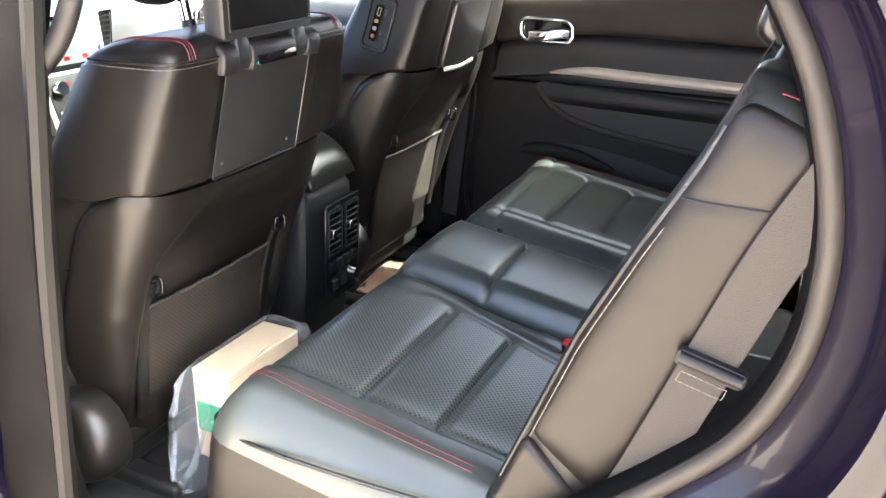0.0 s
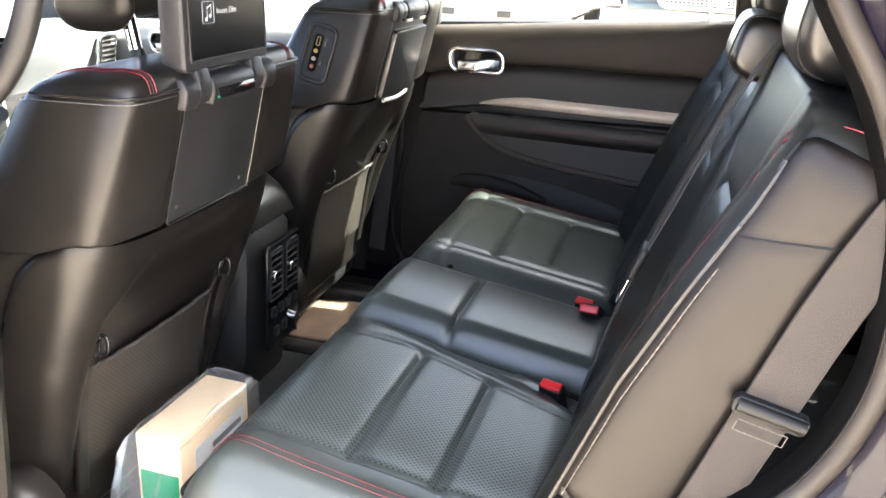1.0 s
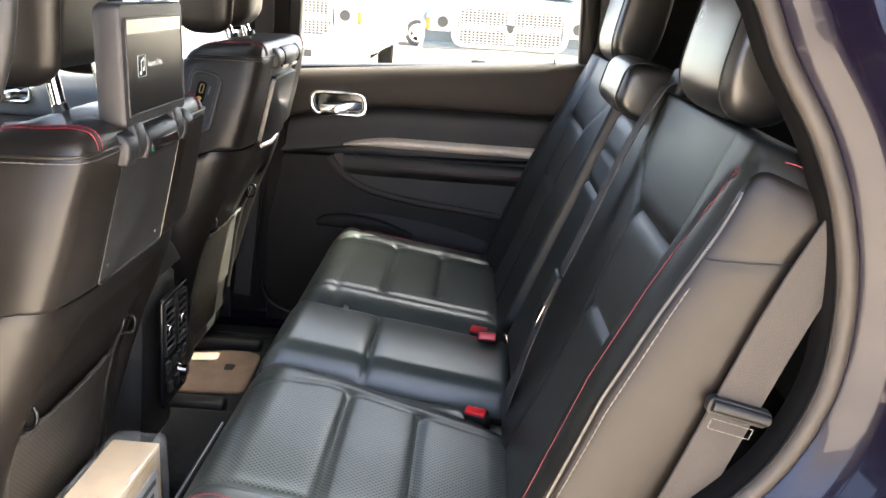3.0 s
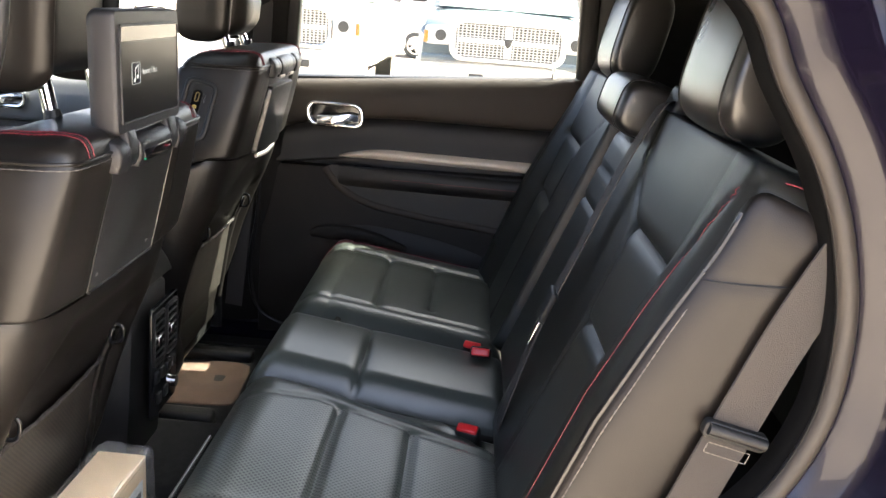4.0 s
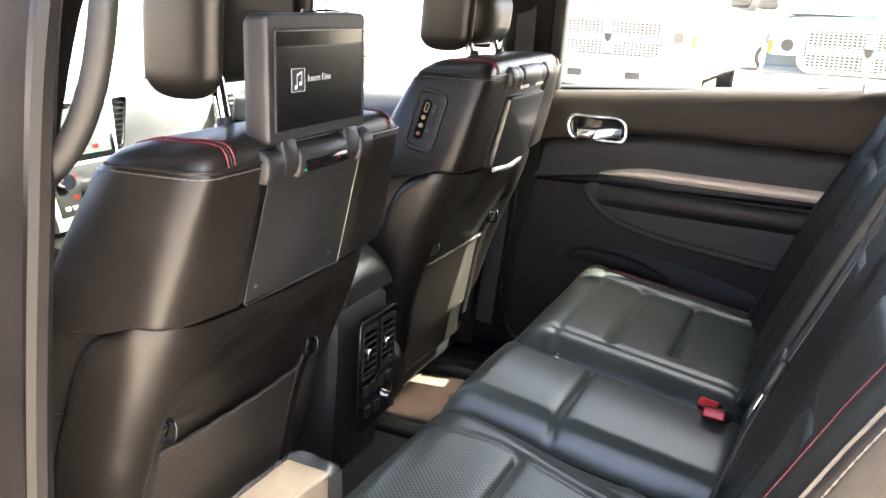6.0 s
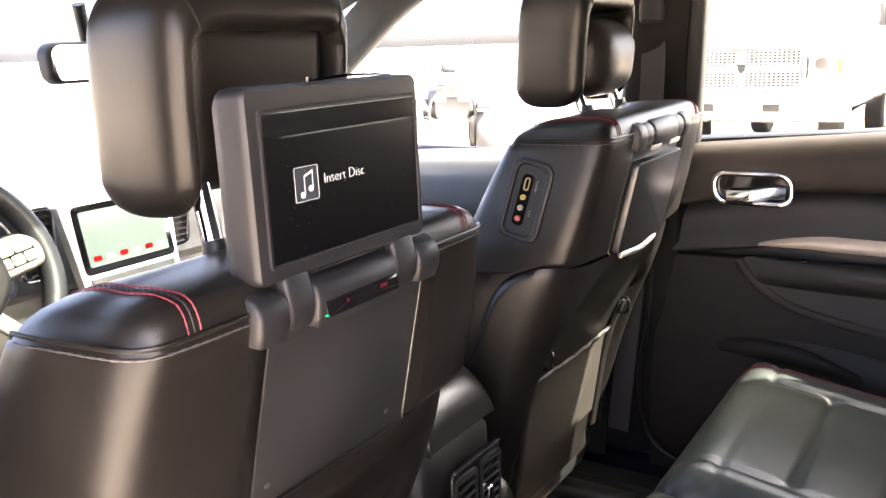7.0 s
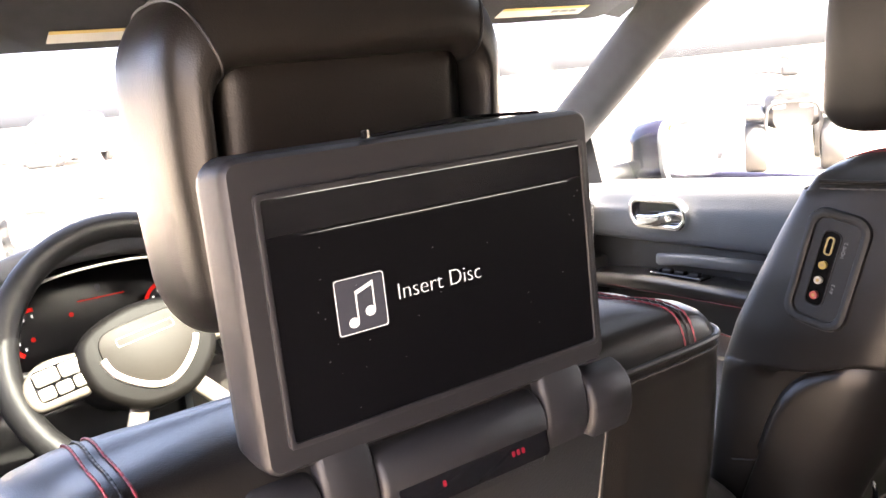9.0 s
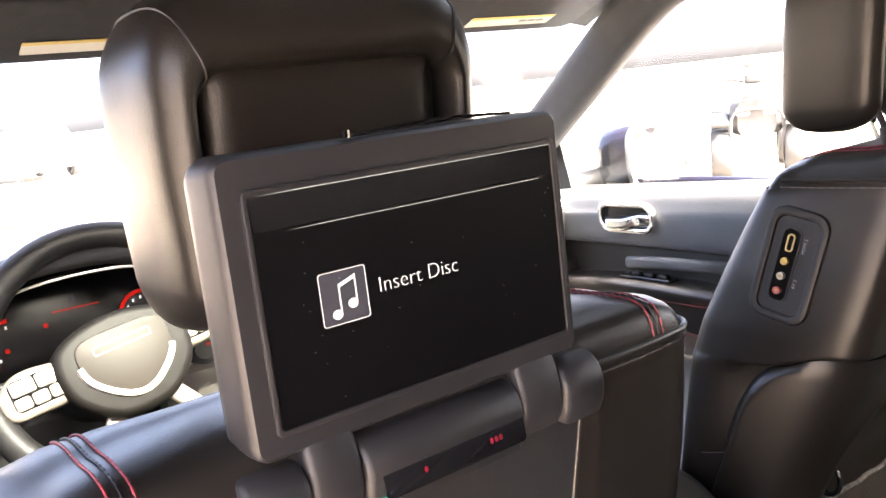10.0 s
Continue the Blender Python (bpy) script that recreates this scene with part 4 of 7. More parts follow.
    # red rows across each shoulder
    for s in (-1, 1):
        for o in (-0.0055, 0.0, 0.0055):
            path = [Vector((cx + s * (0.184 - 0.002 * i / 59 + o), rear(1.17) + 0.004 + 0.14 * i / 59, Z(1.18))) for i in range(60)]
            bm = stitches(bmesh.new(), drape(skin, path, (0, 0.12, -1), 0.0010), (0, 0, 0), 0.0050, 0.0020, 0.0009)
            part("red_stitching" if o else "seam", bm, STITCH if o else SEAM, top, "row of red stitching" if o else "")
    # seam across the side, low down
    for s in (-1, 1):
        path = [Vector((cx + s * (wing(0.86) + 0.002), Y(0.962 + 0.006 * k), Z(0.842 - 0.0008 * k))) for k in range(11)]
        part("side_seam", tube(bmesh.new(), drape(skin, path, (-s, 0, 0), 0.0004), 0.0013, 6), SEAM, top)
    # slot panel for the folding monitor
    bm = bmesh.new()
    ux, uy = Vector((1, 0, 0)), Vector((0, 0.785 - 0.835, 0.215)).normalized()
    m = plane_at((cx, rear(0.955) + 0.0080, Z(0.955)), ux, uy)
    slab(bm, [(-0.110, 0.012), (0.112, 0.012), (0.108, 0.185), (-0.106, 0.185)], m, 0.002, 0.0005)
    panel = part("slot_panel", bm, VINYL, seat, "smooth black monitor recess panel")
    for x in (-0.092, 0.082):
        part("screw", rod(bmesh.new(), m @ Vector((x, 0.034, 0.001)), m @ Vector((x, 0.034, 0.0030)), 0.0030, 12), SCREW, panel, "small bright screw")
    part("slot_lip", tube(bmesh.new(), [m @ Vector((-0.108, 0.012, 0.003)), m @ Vector((0.110, 0.012, 0.003))], 0.0022, 8, (0, 1, 0)), SHELL, panel)
    for x0, x1 in ((0.114, 0.110),):
        bm = bmesh.new()
        tube(bm, [m @ Vector((x0, 0.012, 0.002)), m @ Vector(((x0 + x1) / 2, 0.09, 0.002)), m @ Vector((x1, 0.185, 0.001))], 0.0015, 8, (0, 1, 0))
        part("edge_piping", bm, VINYL, panel)
    # hard shell: its upper edge arches down over the corners, its middle is dished for the pocket
    bm = bmesh.new()
    sink = lambda x, z: (0.008 + shell_y(z) - frame_y(z)) * ease((0.206 - abs(x)) / 0.034) * ease((0.945 - 0.9 * max(0.0, abs(x) - 0.11) - z) / 0.045)
    half = [k / 30 for k in range(31)]
    half = [0.62 * f / 0.7 if f < 0.7 else 0.62 + 0.38 * math.sin((f - 0.7) / 0.3 * math.pi / 2) for f in half]

    def on_shell(f, z, proud):
        """A point of the shell; f runs from the middle behind (0) to the front edge on the side (1)."""
        hr, hf, yr = corner(z) + proud, wing(z) + 0.004 + proud, frame_y(z) - proud
        pts = [(0, yr), (hr * 0.50, yr), (hr * 0.73, yr + 0.002), (hr * 0.865, yr + 0.014), (hr * 0.955, yr + 0.040), (hr, yr + 0.074), (hr + (hf - hr) * 0.7, yr + 0.108)]
        i = min(int(f * 6), 5)
        t = f * 6 - i
        p = [Vector((*pts[min(max(i + j, 0), 6)], 0)) for j in (-1, 0, 1, 2)]
        v = 0.5 * (2 * p[1] + (p[2] - p[0]) * t + (2 * p[0] - 5 * p[1] + 4 * p[2] - p[3]) * t * t + (3 * p[1] - p[0] - 3 * p[2] + p[3]) * t ** 3)
        return v.x, v.y + sink(v.x, z)

    def crest(f):
        low = 0.954 + 0.06 * 0.25 * min(1, f / 0.6)
        return low if f < 0.62 else 0.855 + (low - 0.855) * max(0.0, 1 - ((f - 0.62) / 0.38) ** 2.6) ** (1 / 2.6)

    cols = []
    for f in [-f for f in half[:0:-1]] + half:
        s, a = (-1 if f < 0 else 1), abs(f)
        zt, col = crest(a), []
        for k in range(45):
            z = 0.480 + (zt - 0.480) * k / 44
            edge = min(1, (zt - z) / 0.006 + 0.15, (1 - a) / 0.03 + 0.15)
            x, y = on_shell(a, z, 0.003 * math.sqrt(edge) - 0.003)
            col.append(Vector((cx + s * x, y, Z(z))))
        x, y = on_shell(a, zt, -0.014)
        cols.append(col + [Vector((cx + s * x, y + (0.006 if a < 0.6 else 0), Z(zt)))])
    rim = [Vector((cx + (p.x - cx) * 0.95, p.y + 0.004, p.z)) for p in cols[0]], [Vector((cx + (p.x - cx) * 0.95, p.y + 0.004, p.z)) for p in cols[-1]]
    loft(bm, [rim[0]] + cols + [rim[1]], closed=False)
    shell = part("back_shell", bm, SHELL, seat, "satin black plastic lower seat shell", angle=70)
    part("shell_foot", block((0.40, 0.07, 0.05), pose(cx, shell_y(0.49) + 0.045, Z(0.485), -10, 0, 0), 0.02), SHELL, seat)
    # net pocket with a gathered top band
    bm = bmesh.new()
    rows = []
    for i in range(9):
        v = i / 8
        row = []
        for j in range(25):
            u = j / 24 - 0.5
            w = 0.330 - 0.02 * (1 - v)
            z = 0.565 + 0.180 * v
            row.append(Vector((cx + w * u, shell_y(z) + 0.004 - 0.006 * math.cos(math.pi * u) * (0.4 + 0.6 * v), Z(z + 0.0012 * math.sin(40 * u) * v))))
        rows.append(row)
    loft(bm, rows, closed=False)
    net = part("net_pocket", bm, POCKET, shell, "black mesh net pocket")
    bm = bmesh.new()
    band = [p + Vector((0, -0.002 - 0.0012 * math.sin(j * 2.6), 0.0008 * math.sin(j * 2.6 + 1))) for j, p in enumerate(spline(rows[-1], 3))]
    tube(bm, band, 0.0034, 8)
    part("pocket_band", bm, BELT, net, "gathered elastic band")
    # side rails of the pocket, with hooks
    for s in (-1, 1):
        bm = bmesh.new()
        path = [Vector((cx + s * (0.180 - 0.004 * k), shell_y(z) + 0.004, Z(z))) for k, z in enumerate((0.80, 0.75, 0.68, 0.60, 0.53))]
        sweep(bm, path, rounded(0.024, 0.010, 0.004, 3), (0, -1, 0))
        part("pocket_rail", bm, SHELL, shell)
        hx = cx + s * 0.168
        y = shell_y(0.79)
        bm = block((0.013, 0.008, 0.030), pose(hx, y + 0.002, Z(0.788), 12, 0, 0), 0.003)
        sweep(bm, spline([(hx, y + 0.002, Z(0.806)), (hx, y - 0.012, Z(0.808)), (hx, y - 0.018, Z(0.800)), (hx, y - 0.016, Z(0.784)), (hx, y - 0.008, Z(0.776)), (hx, y + 0.002, Z(0.776))], 5), rounded(0.006, 0.0045, 0.002, 3), (1, 0, 0))
        part("hook", bm, GLOSSY, shell, "small glossy bag hook")
    # seat cushion and base
    bm = bmesh.new()
    pad(bm, plane_at((cx - 0.27, Y(1.02), Z(0.655)), (1, 0, 0), (0, 1, 0.10)), 0.54, 0.50, 0.10, 0.07, 0.08, back=0.09, step=0.03)
    seat_skin = tree_of(bm)
    cush = part("seat_cushion", bm, SEAT_LEATHER, seat)
    for s in (-1, 1):
        path = [Vector((cx + s * 0.205, Y(1.05 + 0.02 * k), Z(0.80))) for k in range(22)]
        part("red_stitching", stitches(bmesh.new(), drape(seat_skin, path, (0, 0, -1), 0.001), (0, 0, 0), 0.0050, 0.0020, 0.0010), STITCH, cush, "row of red stitching")
    bm = bmesh.new()
    box(bm, (0.44, 0.42, 0.18), (cx, Y(1.22), Z(0.50)), 0.03)
    part("seat_base", bm, PLASTIC, seat)
    bm = bmesh.new()
    rings = []
    for x, r in ((-0.305, 0.035), (-0.30, 0.052), (-0.285, 0.064), (-0.262, 0.070), (-0.235, 0.070)):
        rings.append([Vector((cx + x, Y(1.02) + 1.15 * r * math.cos(2 * math.pi * k / 24), Z(0.535) + r * math.sin(2 * math.pi * k / 24) * 1.2)) for k in range(24)])
    loft(bm, rings)
    part("recliner_cover", bm, SHELL, seat, "glossy rounded recliner cover")
    for s in (-1, 1):
        bm = bmesh.new()
        box(bm, (0.05, 0.62, 0.04), (cx + s * 0.18, Y(1.20), 0.41), 0.012)
        part("seat_rail", bm, PLASTIC, seat)
    # headrest: a padded arch with mitred corner seams round an inner pad, on two posts
    hz, hy = (0.0, 0.0) if raised else (-0.024, 0.010)
    cz, cy = Z(1.316) + hz, Y(0.930) + hy
    outer, inner = headrest_arch(0.116, 0.112, -0.068, 0.055), headrest_arch(0.088, 0.054, -0.068, 0.022)

    def section(i, size=1.0, drop=0.0):
        (ox, oz), (ix, iz) = outer[i], inner[i]
        mx, mz, tx, tz = (ox + ix) / 2, (oz + iz) / 2, (ox - ix) / 2 * size, (oz - iz) / 2 * size
        ring = []
        for k in range(28):
            b = 2 * math.pi * k / 28
            cb, sb = math.copysign(abs(math.cos(b)) ** 0.62, math.cos(b)), math.copysign(abs(math.sin(b)) ** 0.62, math.sin(b))
            z = mz + tz * cb - drop
            y = 0.056 * size * sb - 0.10 * z + 0.010 * (cb if sb < 0 else 0)
            taper = 1 - 0.07 * max(0, -z / 0.1)
            ring.append(Vector((cx + (mx + tx * cb) * taper, cy + y, cz + z)))
        return ring

    bm = bmesh.new()
    last = len(outer) - 1
    rings = [section(0, k, d) for k, d in ((0.20, 0.0300), (0.48, 0.0275), (0.70, 0.0225), (0.85, 0.0155), (0.945, 0.0080), (0.985, 0.0030))]
    rings += [section(i) for i in range(last + 1)]
    rings += [section(last, k, d) for k, d in ((0.985, 0.0030), (0.945, 0.0080), (0.85, 0.0155), (0.70, 0.0225), (0.48, 0.0275), (0.20, 0.0300))]
    loft(bm, rings)
    bmesh.ops.recalc_face_normals(bm, faces=bm.faces[:])
    head = part("headrest", bm, SEAT_LEATHER, seat, "padded black leather headrest", angle=50)
    for i in (12, last - 12):
        bm = bmesh.new()
        ring = section(i, 1.008)
        tube(bm, ring[10:28] + ring[:4], 0.0010, 6, (1, 0, 0))
        part("headrest_seam", bm, SEAM, head)
    bm = bmesh.new()
    if raised:
        pad(bm, plane_at((cx - 0.095, cy + 0.006, cz - 0.082), (1, 0, 0), (0, -0.10, 1)), 0.190, 0.164, 0.044, 0.030, 0.012, back=0.045, step=0.010)
    else:
        pad(bm, plane_at((cx - 0.086, cy - 0.018, cz - 0.086), (1, 0, 0), (0, -0.10, 1)), 0.172, 0.128, 0.062, 0.062, 0.045, back=0.045, step=0.008)
    part("headrest_core", bm, BOLSTER, head, "rounded leather pad set into the headrest")
    for s in (-1, 1):
        bm = bmesh.new()
        rod(bm, (cx + s * 0.070, Y(0.888), Z(1.165)), (cx + s * 0.070, Y(0.908) + hy, cz - 0.050), 0.0095, 14)
        part("headrest_post", bm, CHROME, seat, "chrome headrest post")
        bm = bmesh.new()
        rod(bm, (cx + s * 0.070, Y(0.889), Z(1.178)), (cx + s * 0.070, Y(0.893), Z(1.197)), 0.013, 16, 0.010)
        part("post_collar", bm, PLASTIC, seat)
    return seat, rear, m, skin


DRIVER, PASSENGER = -0.386, 0.397
seat_1, rear_1, slot_1, skin_1 = front_seat(DRIVER, 0.0, 0.0, True)
seat_2, rear_2, slot_2, skin_2 = front_seat(PASSENGER, -0.008, 0.055, False)


# ---------------------------------------------------------------- rear monitors
def knuckle(name, parent, mat, cx, y, z, x0, x1, r, drop, rise=0.0, label=""):
    """One piece of the hinge line: a rounded bar from x0 to x1 with a flat foot drop below the axis and a neck rise above it."""
    prof = [(r * math.cos(radians(a)), r * math.sin(radians(a))) for a in range(-20, 201, 20)] if not rise else [(r, -0.004), (r, rise), (-r * 0.55, rise), (-r * 0.75, r * 1.3), (-r * 0.92, r * 0.6), (-r, 0.0)]
    prof += [(-r * 1.0, -0.004), (-r * 0.93, -drop * 0.55), (-r * 0.72, -drop), (r * 0.8, -drop)]
    bm = bmesh.new()
    loft(bm, [[Vector((cx + x, y + a * k, z + b * k)) for a, b in prof] for x, k in ((x0, 0.86), (x0 + 0.0012, 0.94), (x0 + 0.004, 1), (x1 - 0.004, 1), (x1 - 0.0012, 0.94), (x1, 0.86))])
    return part(name, bm, mat, parent, label, angle=50)


def hinge(parent, cx, y, z, arms):
    """The hinge line at the top of a seat back: outer blocks, the monitor's arms and the middle bar."""
    for x0, x1, r in ((-0.132, -0.098, 0.0200), (0.080, 0.115, 0.0200)):
        knuckle("hinge_block", parent, BEZEL, cx, y, z, x0, x1, r, 0.022)
    for x0, x1 in ((-0.097, -0.067), (0.046, 0.079)):
        knuckle("hinge_arm", parent, BEZEL, cx, y, z, x0, x1, 0.0180, 0.018, 0.030 if arms else 0.0)
    return knuckle("hinge_bar", parent, BEZEL, cx, y, z, -0.066, 0.045, 0.0200, 0.024)


mon = thing("rear_monitor", "flip-up rear seat monitor showing insert disc text", "monitor")
mm = plane_at((-0.399, 0.786, 1.254), (1, 0, 0), Vector((0, 0.002, 0.152)).normalized())
bm = bmesh.new()
W, H = 0.226, 0.152
out = [rounded(W - 0.008, H - 0.010, 0.012, 5), rounded(W, H - 0.002, 0.012, 5), rounded(W + 0.001, H, 0.011, 5), rounded(W - 0.003, H - 0.001, 0.009, 5), rounded(W - 0.005, H - 0.002, 0.008, 5), rounded(W - 0.009, H - 0.006, 0.006, 5)]
loft(bm, [[mm @ Vector((x, y, z)) for x, y in o] for o, z in zip(out, (-0.034, -0.028, -0.022, -0.006, -0.002, 0.0))], caps=True)
part("housing", bm, BEZEL, mon, "textured charcoal plastic monitor housing")
bm = bmesh.new()
frame_ring(bm, rounded(0.203, 0.122, 0.003, 3, 0.003, -0.0025), rounded(0.197, 0.116, 0.002, 3, 0.003, -0.0025), mm, 0.0022, 0.0006)
part("display_rim", bm, BEZEL, mon, "raised rim round the display")
bm = bmesh.new()
slab(bm, rounded(0.199, 0.118, 0.002, 3, 0.003, -0.0025), mm, 0.0009, 0)
disp = part("display", bm, DISPLAY, mon, "dark lit display")
bm = bmesh.new()
slab(bm, [(-0.095, 0.038), (0.1010, 0.038), (0.1010, 0.055), (-0.095, 0.055)], mm @ Matrix.Translation((0, 0, 0.001)), 0.0002, 0)
part("title_band", bm, TITLE_BAND, disp)
for y, x0, x1, s in ((0.0552, -0.090, 0.101, 0.0005), (0.0365, -0.078, 0.090, 0.0004)):
    bm = bmesh.new()
    slab(bm, [(x0, y - s * 0.2), (x1, y - s * 0.2), (x1, y + s / 2), (x0 + 0.02, y + s / 2)], mm @ Matrix.Translation((0, 0, 0.0012)), 0.0002, 0)
    part("title_line", bm, LINE_GLOW, disp)
bm = bmesh.new()
frame_ring(bm, rounded(0.0278, 0.0278, 0.0015, 2, -0.051, -0.0025), rounded(0.0270, 0.0270, 0.0013, 2, -0.051, -0.0025), mm @ Matrix.Translation((0, 0, 0.0011)), 0.0003)
icon = part("icon_frame", bm, WHITE_GLOW, disp)
bm = bmesh.new()
slab(bm, rounded(0.0266, 0.0266, 0.0012, 2, -0.051, -0.0025), mm @ Matrix.Translation((0, 0, 0.0010)), 0.0002, 0)
part("icon_fill", bm, ICON_GLOW, icon)
bm = bmesh.new()
mi = mm @ Matrix.Translation((-0.051, -0.0025, 0.0013))
for cx0, cy0 in ((-0.0052, -0.0085), (0.0045, -0.0045)):
    slab(bm, [(cx0 + 0.0029 * math.cos(2 * math.pi * k / 16), cy0 + 0.0026 * math.sin(2 * math.pi * k / 16)) for k in range(16)], mi, 0.0002, 0)
for q in ([(-0.0031, -0.0085), (-0.0023, -0.0085), (-0.0023, 0.0068), (-0.0031, 0.0066)], [(0.0066, -0.0045), (0.0074, -0.0045), (0.0074, 0.0105), (0.0066, 0.0103)], [(-0.0031, 0.0048), (0.0074, 0.0085), (0.0074, 0.0105), (-0.0031, 0.0068)]):
    slab(bm, q, mi, 0.0002, 0)
part("music_note", bm, WHITE_GLOW, icon)
lettering("Insert Disc", 0.0122, mm @ Matrix.Translation((-0.0305, -0.0055, 0.0012)), WHITE_GLOW, disp, "screen_text", -0.0003)
# fine dust on the display
bm = bmesh.new()
rng = random.Random(11)
for _ in range(26):
    p = mm @ Vector((rng.uniform(-0.088, 0.098), rng.uniform(-0.055, 0.030), 0.0011))
    box(bm, (rng.uniform(0.0003, 0.0007), 0.0002, rng.uniform(0.0003, 0.0006)), p)
tagged(part("dust", bm, SCREW, disp), kind="stuff")
HY, HZ = 0.797, 1.155
bar = hinge(mon, -0.388, HY, HZ, True)
mw = plane_at((-0.388, HY - 0.0190, HZ - 0.0075), (1, 0, 0), (0, 0.16, 1))
bm = bmesh.new()
slab(bm, rounded(0.100, 0.0165, 0.003, 3, -0.008, 0.0), mw, 0.0016, 0.0004)
ir = part("infrared_window", bm, GLOSSY, bar, "glossy dark red infrared window")
for x in (-0.031, 0.016, 0.0195, 0.023):
    bm = bmesh.new()
    slab(bm, rounded(0.0022, 0.0034, 0.0008, 2, x, 0.0), mw, 0.0019, 0)
    part("infrared_led", bm, DIM_RED, ir)
bm = bmesh.new()
rod(bm, mw @ Vector((-0.0595, -0.006, 0.0)), mw @ Vector((-0.0595, -0.006, 0.003)), 0.0012, 8)
part("status_lamp", bm, GREEN_GLOW, bar, "tiny green status lamp")
bm = bmesh.new()
for k in range(3):
    tube(bm, spline([(-0.432 + 0.006 * k, 0.790 + 0.002 * k, 1.3308), (-0.37, 0.793 + 0.003 * k, 1.3322 + 0.0004 * k), (-0.318, 0.795 + 0.003 * k, 1.3308)], 8), 0.0009, 6)
rod(bm, (-0.434, 0.790, 1.330), (-0.434, 0.790, 1.334), 0.0022, 8)
part("top_wire", bm, GLOSSY, mon)

mon2 = thing("rear_monitor", "folded rear seat monitor closed into its recess", "monitor")
hinge(mon2, PASSENGER - 0.001, 0.789, 1.210, False)
bm = bmesh.new()
slab(bm, rounded(0.208, 0.152, 0.008, 4, 0.001, 0.088), slot_2 @ Matrix.Translation((0, 0, 0.0035)), 0.012, 0.004)
fold = part("housing", bm, VINYL, mon2, "folded monitor back")
for x in (-0.055, 0.035):
    bm = bmesh.new()
    slab(bm, [(x - 0.022, 0.190), (x + 0.022, 0.190), (x + 0.020, 0.183), (x - 0.020, 0.183)], slot_2 @ Matrix.Translation((0, 0, 0.017)), 0.003, 0.001)
    part("bright_edge", bm, SATIN, fold)
bm = bmesh.new()
sweep(bm, spline([slot_2 @ Vector((-0.075, 0.004, 0.010)), slot_2 @ Vector((0.0, 0.001, 0.015)), slot_2 @ Vector((0.085, 0.004, 0.010))], 8), [(0.0055 * math.cos(a), 0.0035 * math.sin(a)) for a in [2 * math.pi * k / 10 for k in range(10)]], (0, -1, 0))
part("release_bar", bm, SATIN, mon2, "satin silver release bar")

# socket panel on the inner wing of the passenger's seat
av = thing("socket_panel", "black oval panel with video and audio sockets", "socket panel")
spot, face, _, _ = skin_2.ray_cast(Vector((-0.1, 0.899, 1.128)), Vector((1, 0, 0)))
if face.x > 0:
    face = -face
up = Vector((0, -0.24, 0.97))
up = (up - face * up.dot(face)).normalized()
ma = plane_at(spot, up.cross(face), up)
bm = bmesh.new()
frame_ring(bm, rounded(0.066, 0.122, 0.019, 6), rounded(0.046, 0.102, 0.011, 6), ma @ Matrix.Translation((0, 0, -0.008)), 0.0125, 0.004)
plate = part("surround", bm, PLASTIC, av, "soft moulded black surround")
bm = bmesh.new()
slab(bm, rounded(0.048, 0.104, 0.011, 6), ma @ Matrix.Translation((0, 0, -0.008)), 0.0085, 0)
face_plate = part("face_plate", bm, PLASTIC, av)
bm = bmesh.new()
frame_ring(bm, rounded(0.021, 0.080, 0.008, 6, -0.004, 0.0), rounded(0.018, 0.077, 0.007, 6, -0.004, 0.0), ma @ Matrix.Translation((0, 0, 0.0004)), 0.0016, 0.0005)
part("inner_rim", bm, PLASTIC, face_plate)
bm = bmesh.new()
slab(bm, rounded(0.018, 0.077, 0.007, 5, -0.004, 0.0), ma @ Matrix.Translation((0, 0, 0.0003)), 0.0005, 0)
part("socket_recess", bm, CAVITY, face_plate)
bm = bmesh.new()
frame_ring(bm, rounded(0.008, 0.019, 0.003, 3, -0.004, 0.024), rounded(0.005, 0.016, 0.002, 3, -0.004, 0.024), ma @ Matrix.Translation((0, 0, 0.0008)), 0.0015)
part("video_socket", bm, GOLD, plate, "gold video socket")
for y, mat, k in ((0.004, YELLOW_SOCKET, "yellow"), (-0.012, WHITE_SOCKET, "white"), (-0.028, RED_SOCKET, "red")):
    bm = bmesh.new()
    rod(bm, ma @ Vector((-0.004, y, 0.0004)), ma @ Vector((-0.004, y, 0.0050)), 0.0040, 16)
    sock = part("audio_socket", bm, mat, plate, k + " phono socket")
    part("pin_hole", rod(bmesh.new(), ma @ Vector((-0.004, y, 0.0048)), ma @ Vector((-0.004, y, 0.0053)), 0.0018, 10), GOLD, sock)
lettering("HDMI 2", 0.0050, ma @ Matrix.Translation((0.0125, 0.016, 0.0008)) @ pose(0, 0, 0, 0, 0, 90), INK, plate, "socket_lettering")
lettering("AV 2", 0.0050, ma @ Matrix.Translation((0.0125, -0.022, 0.0008)) @ pose(0, 0, 0, 0, 0, 90), INK, plate, "socket_lettering")

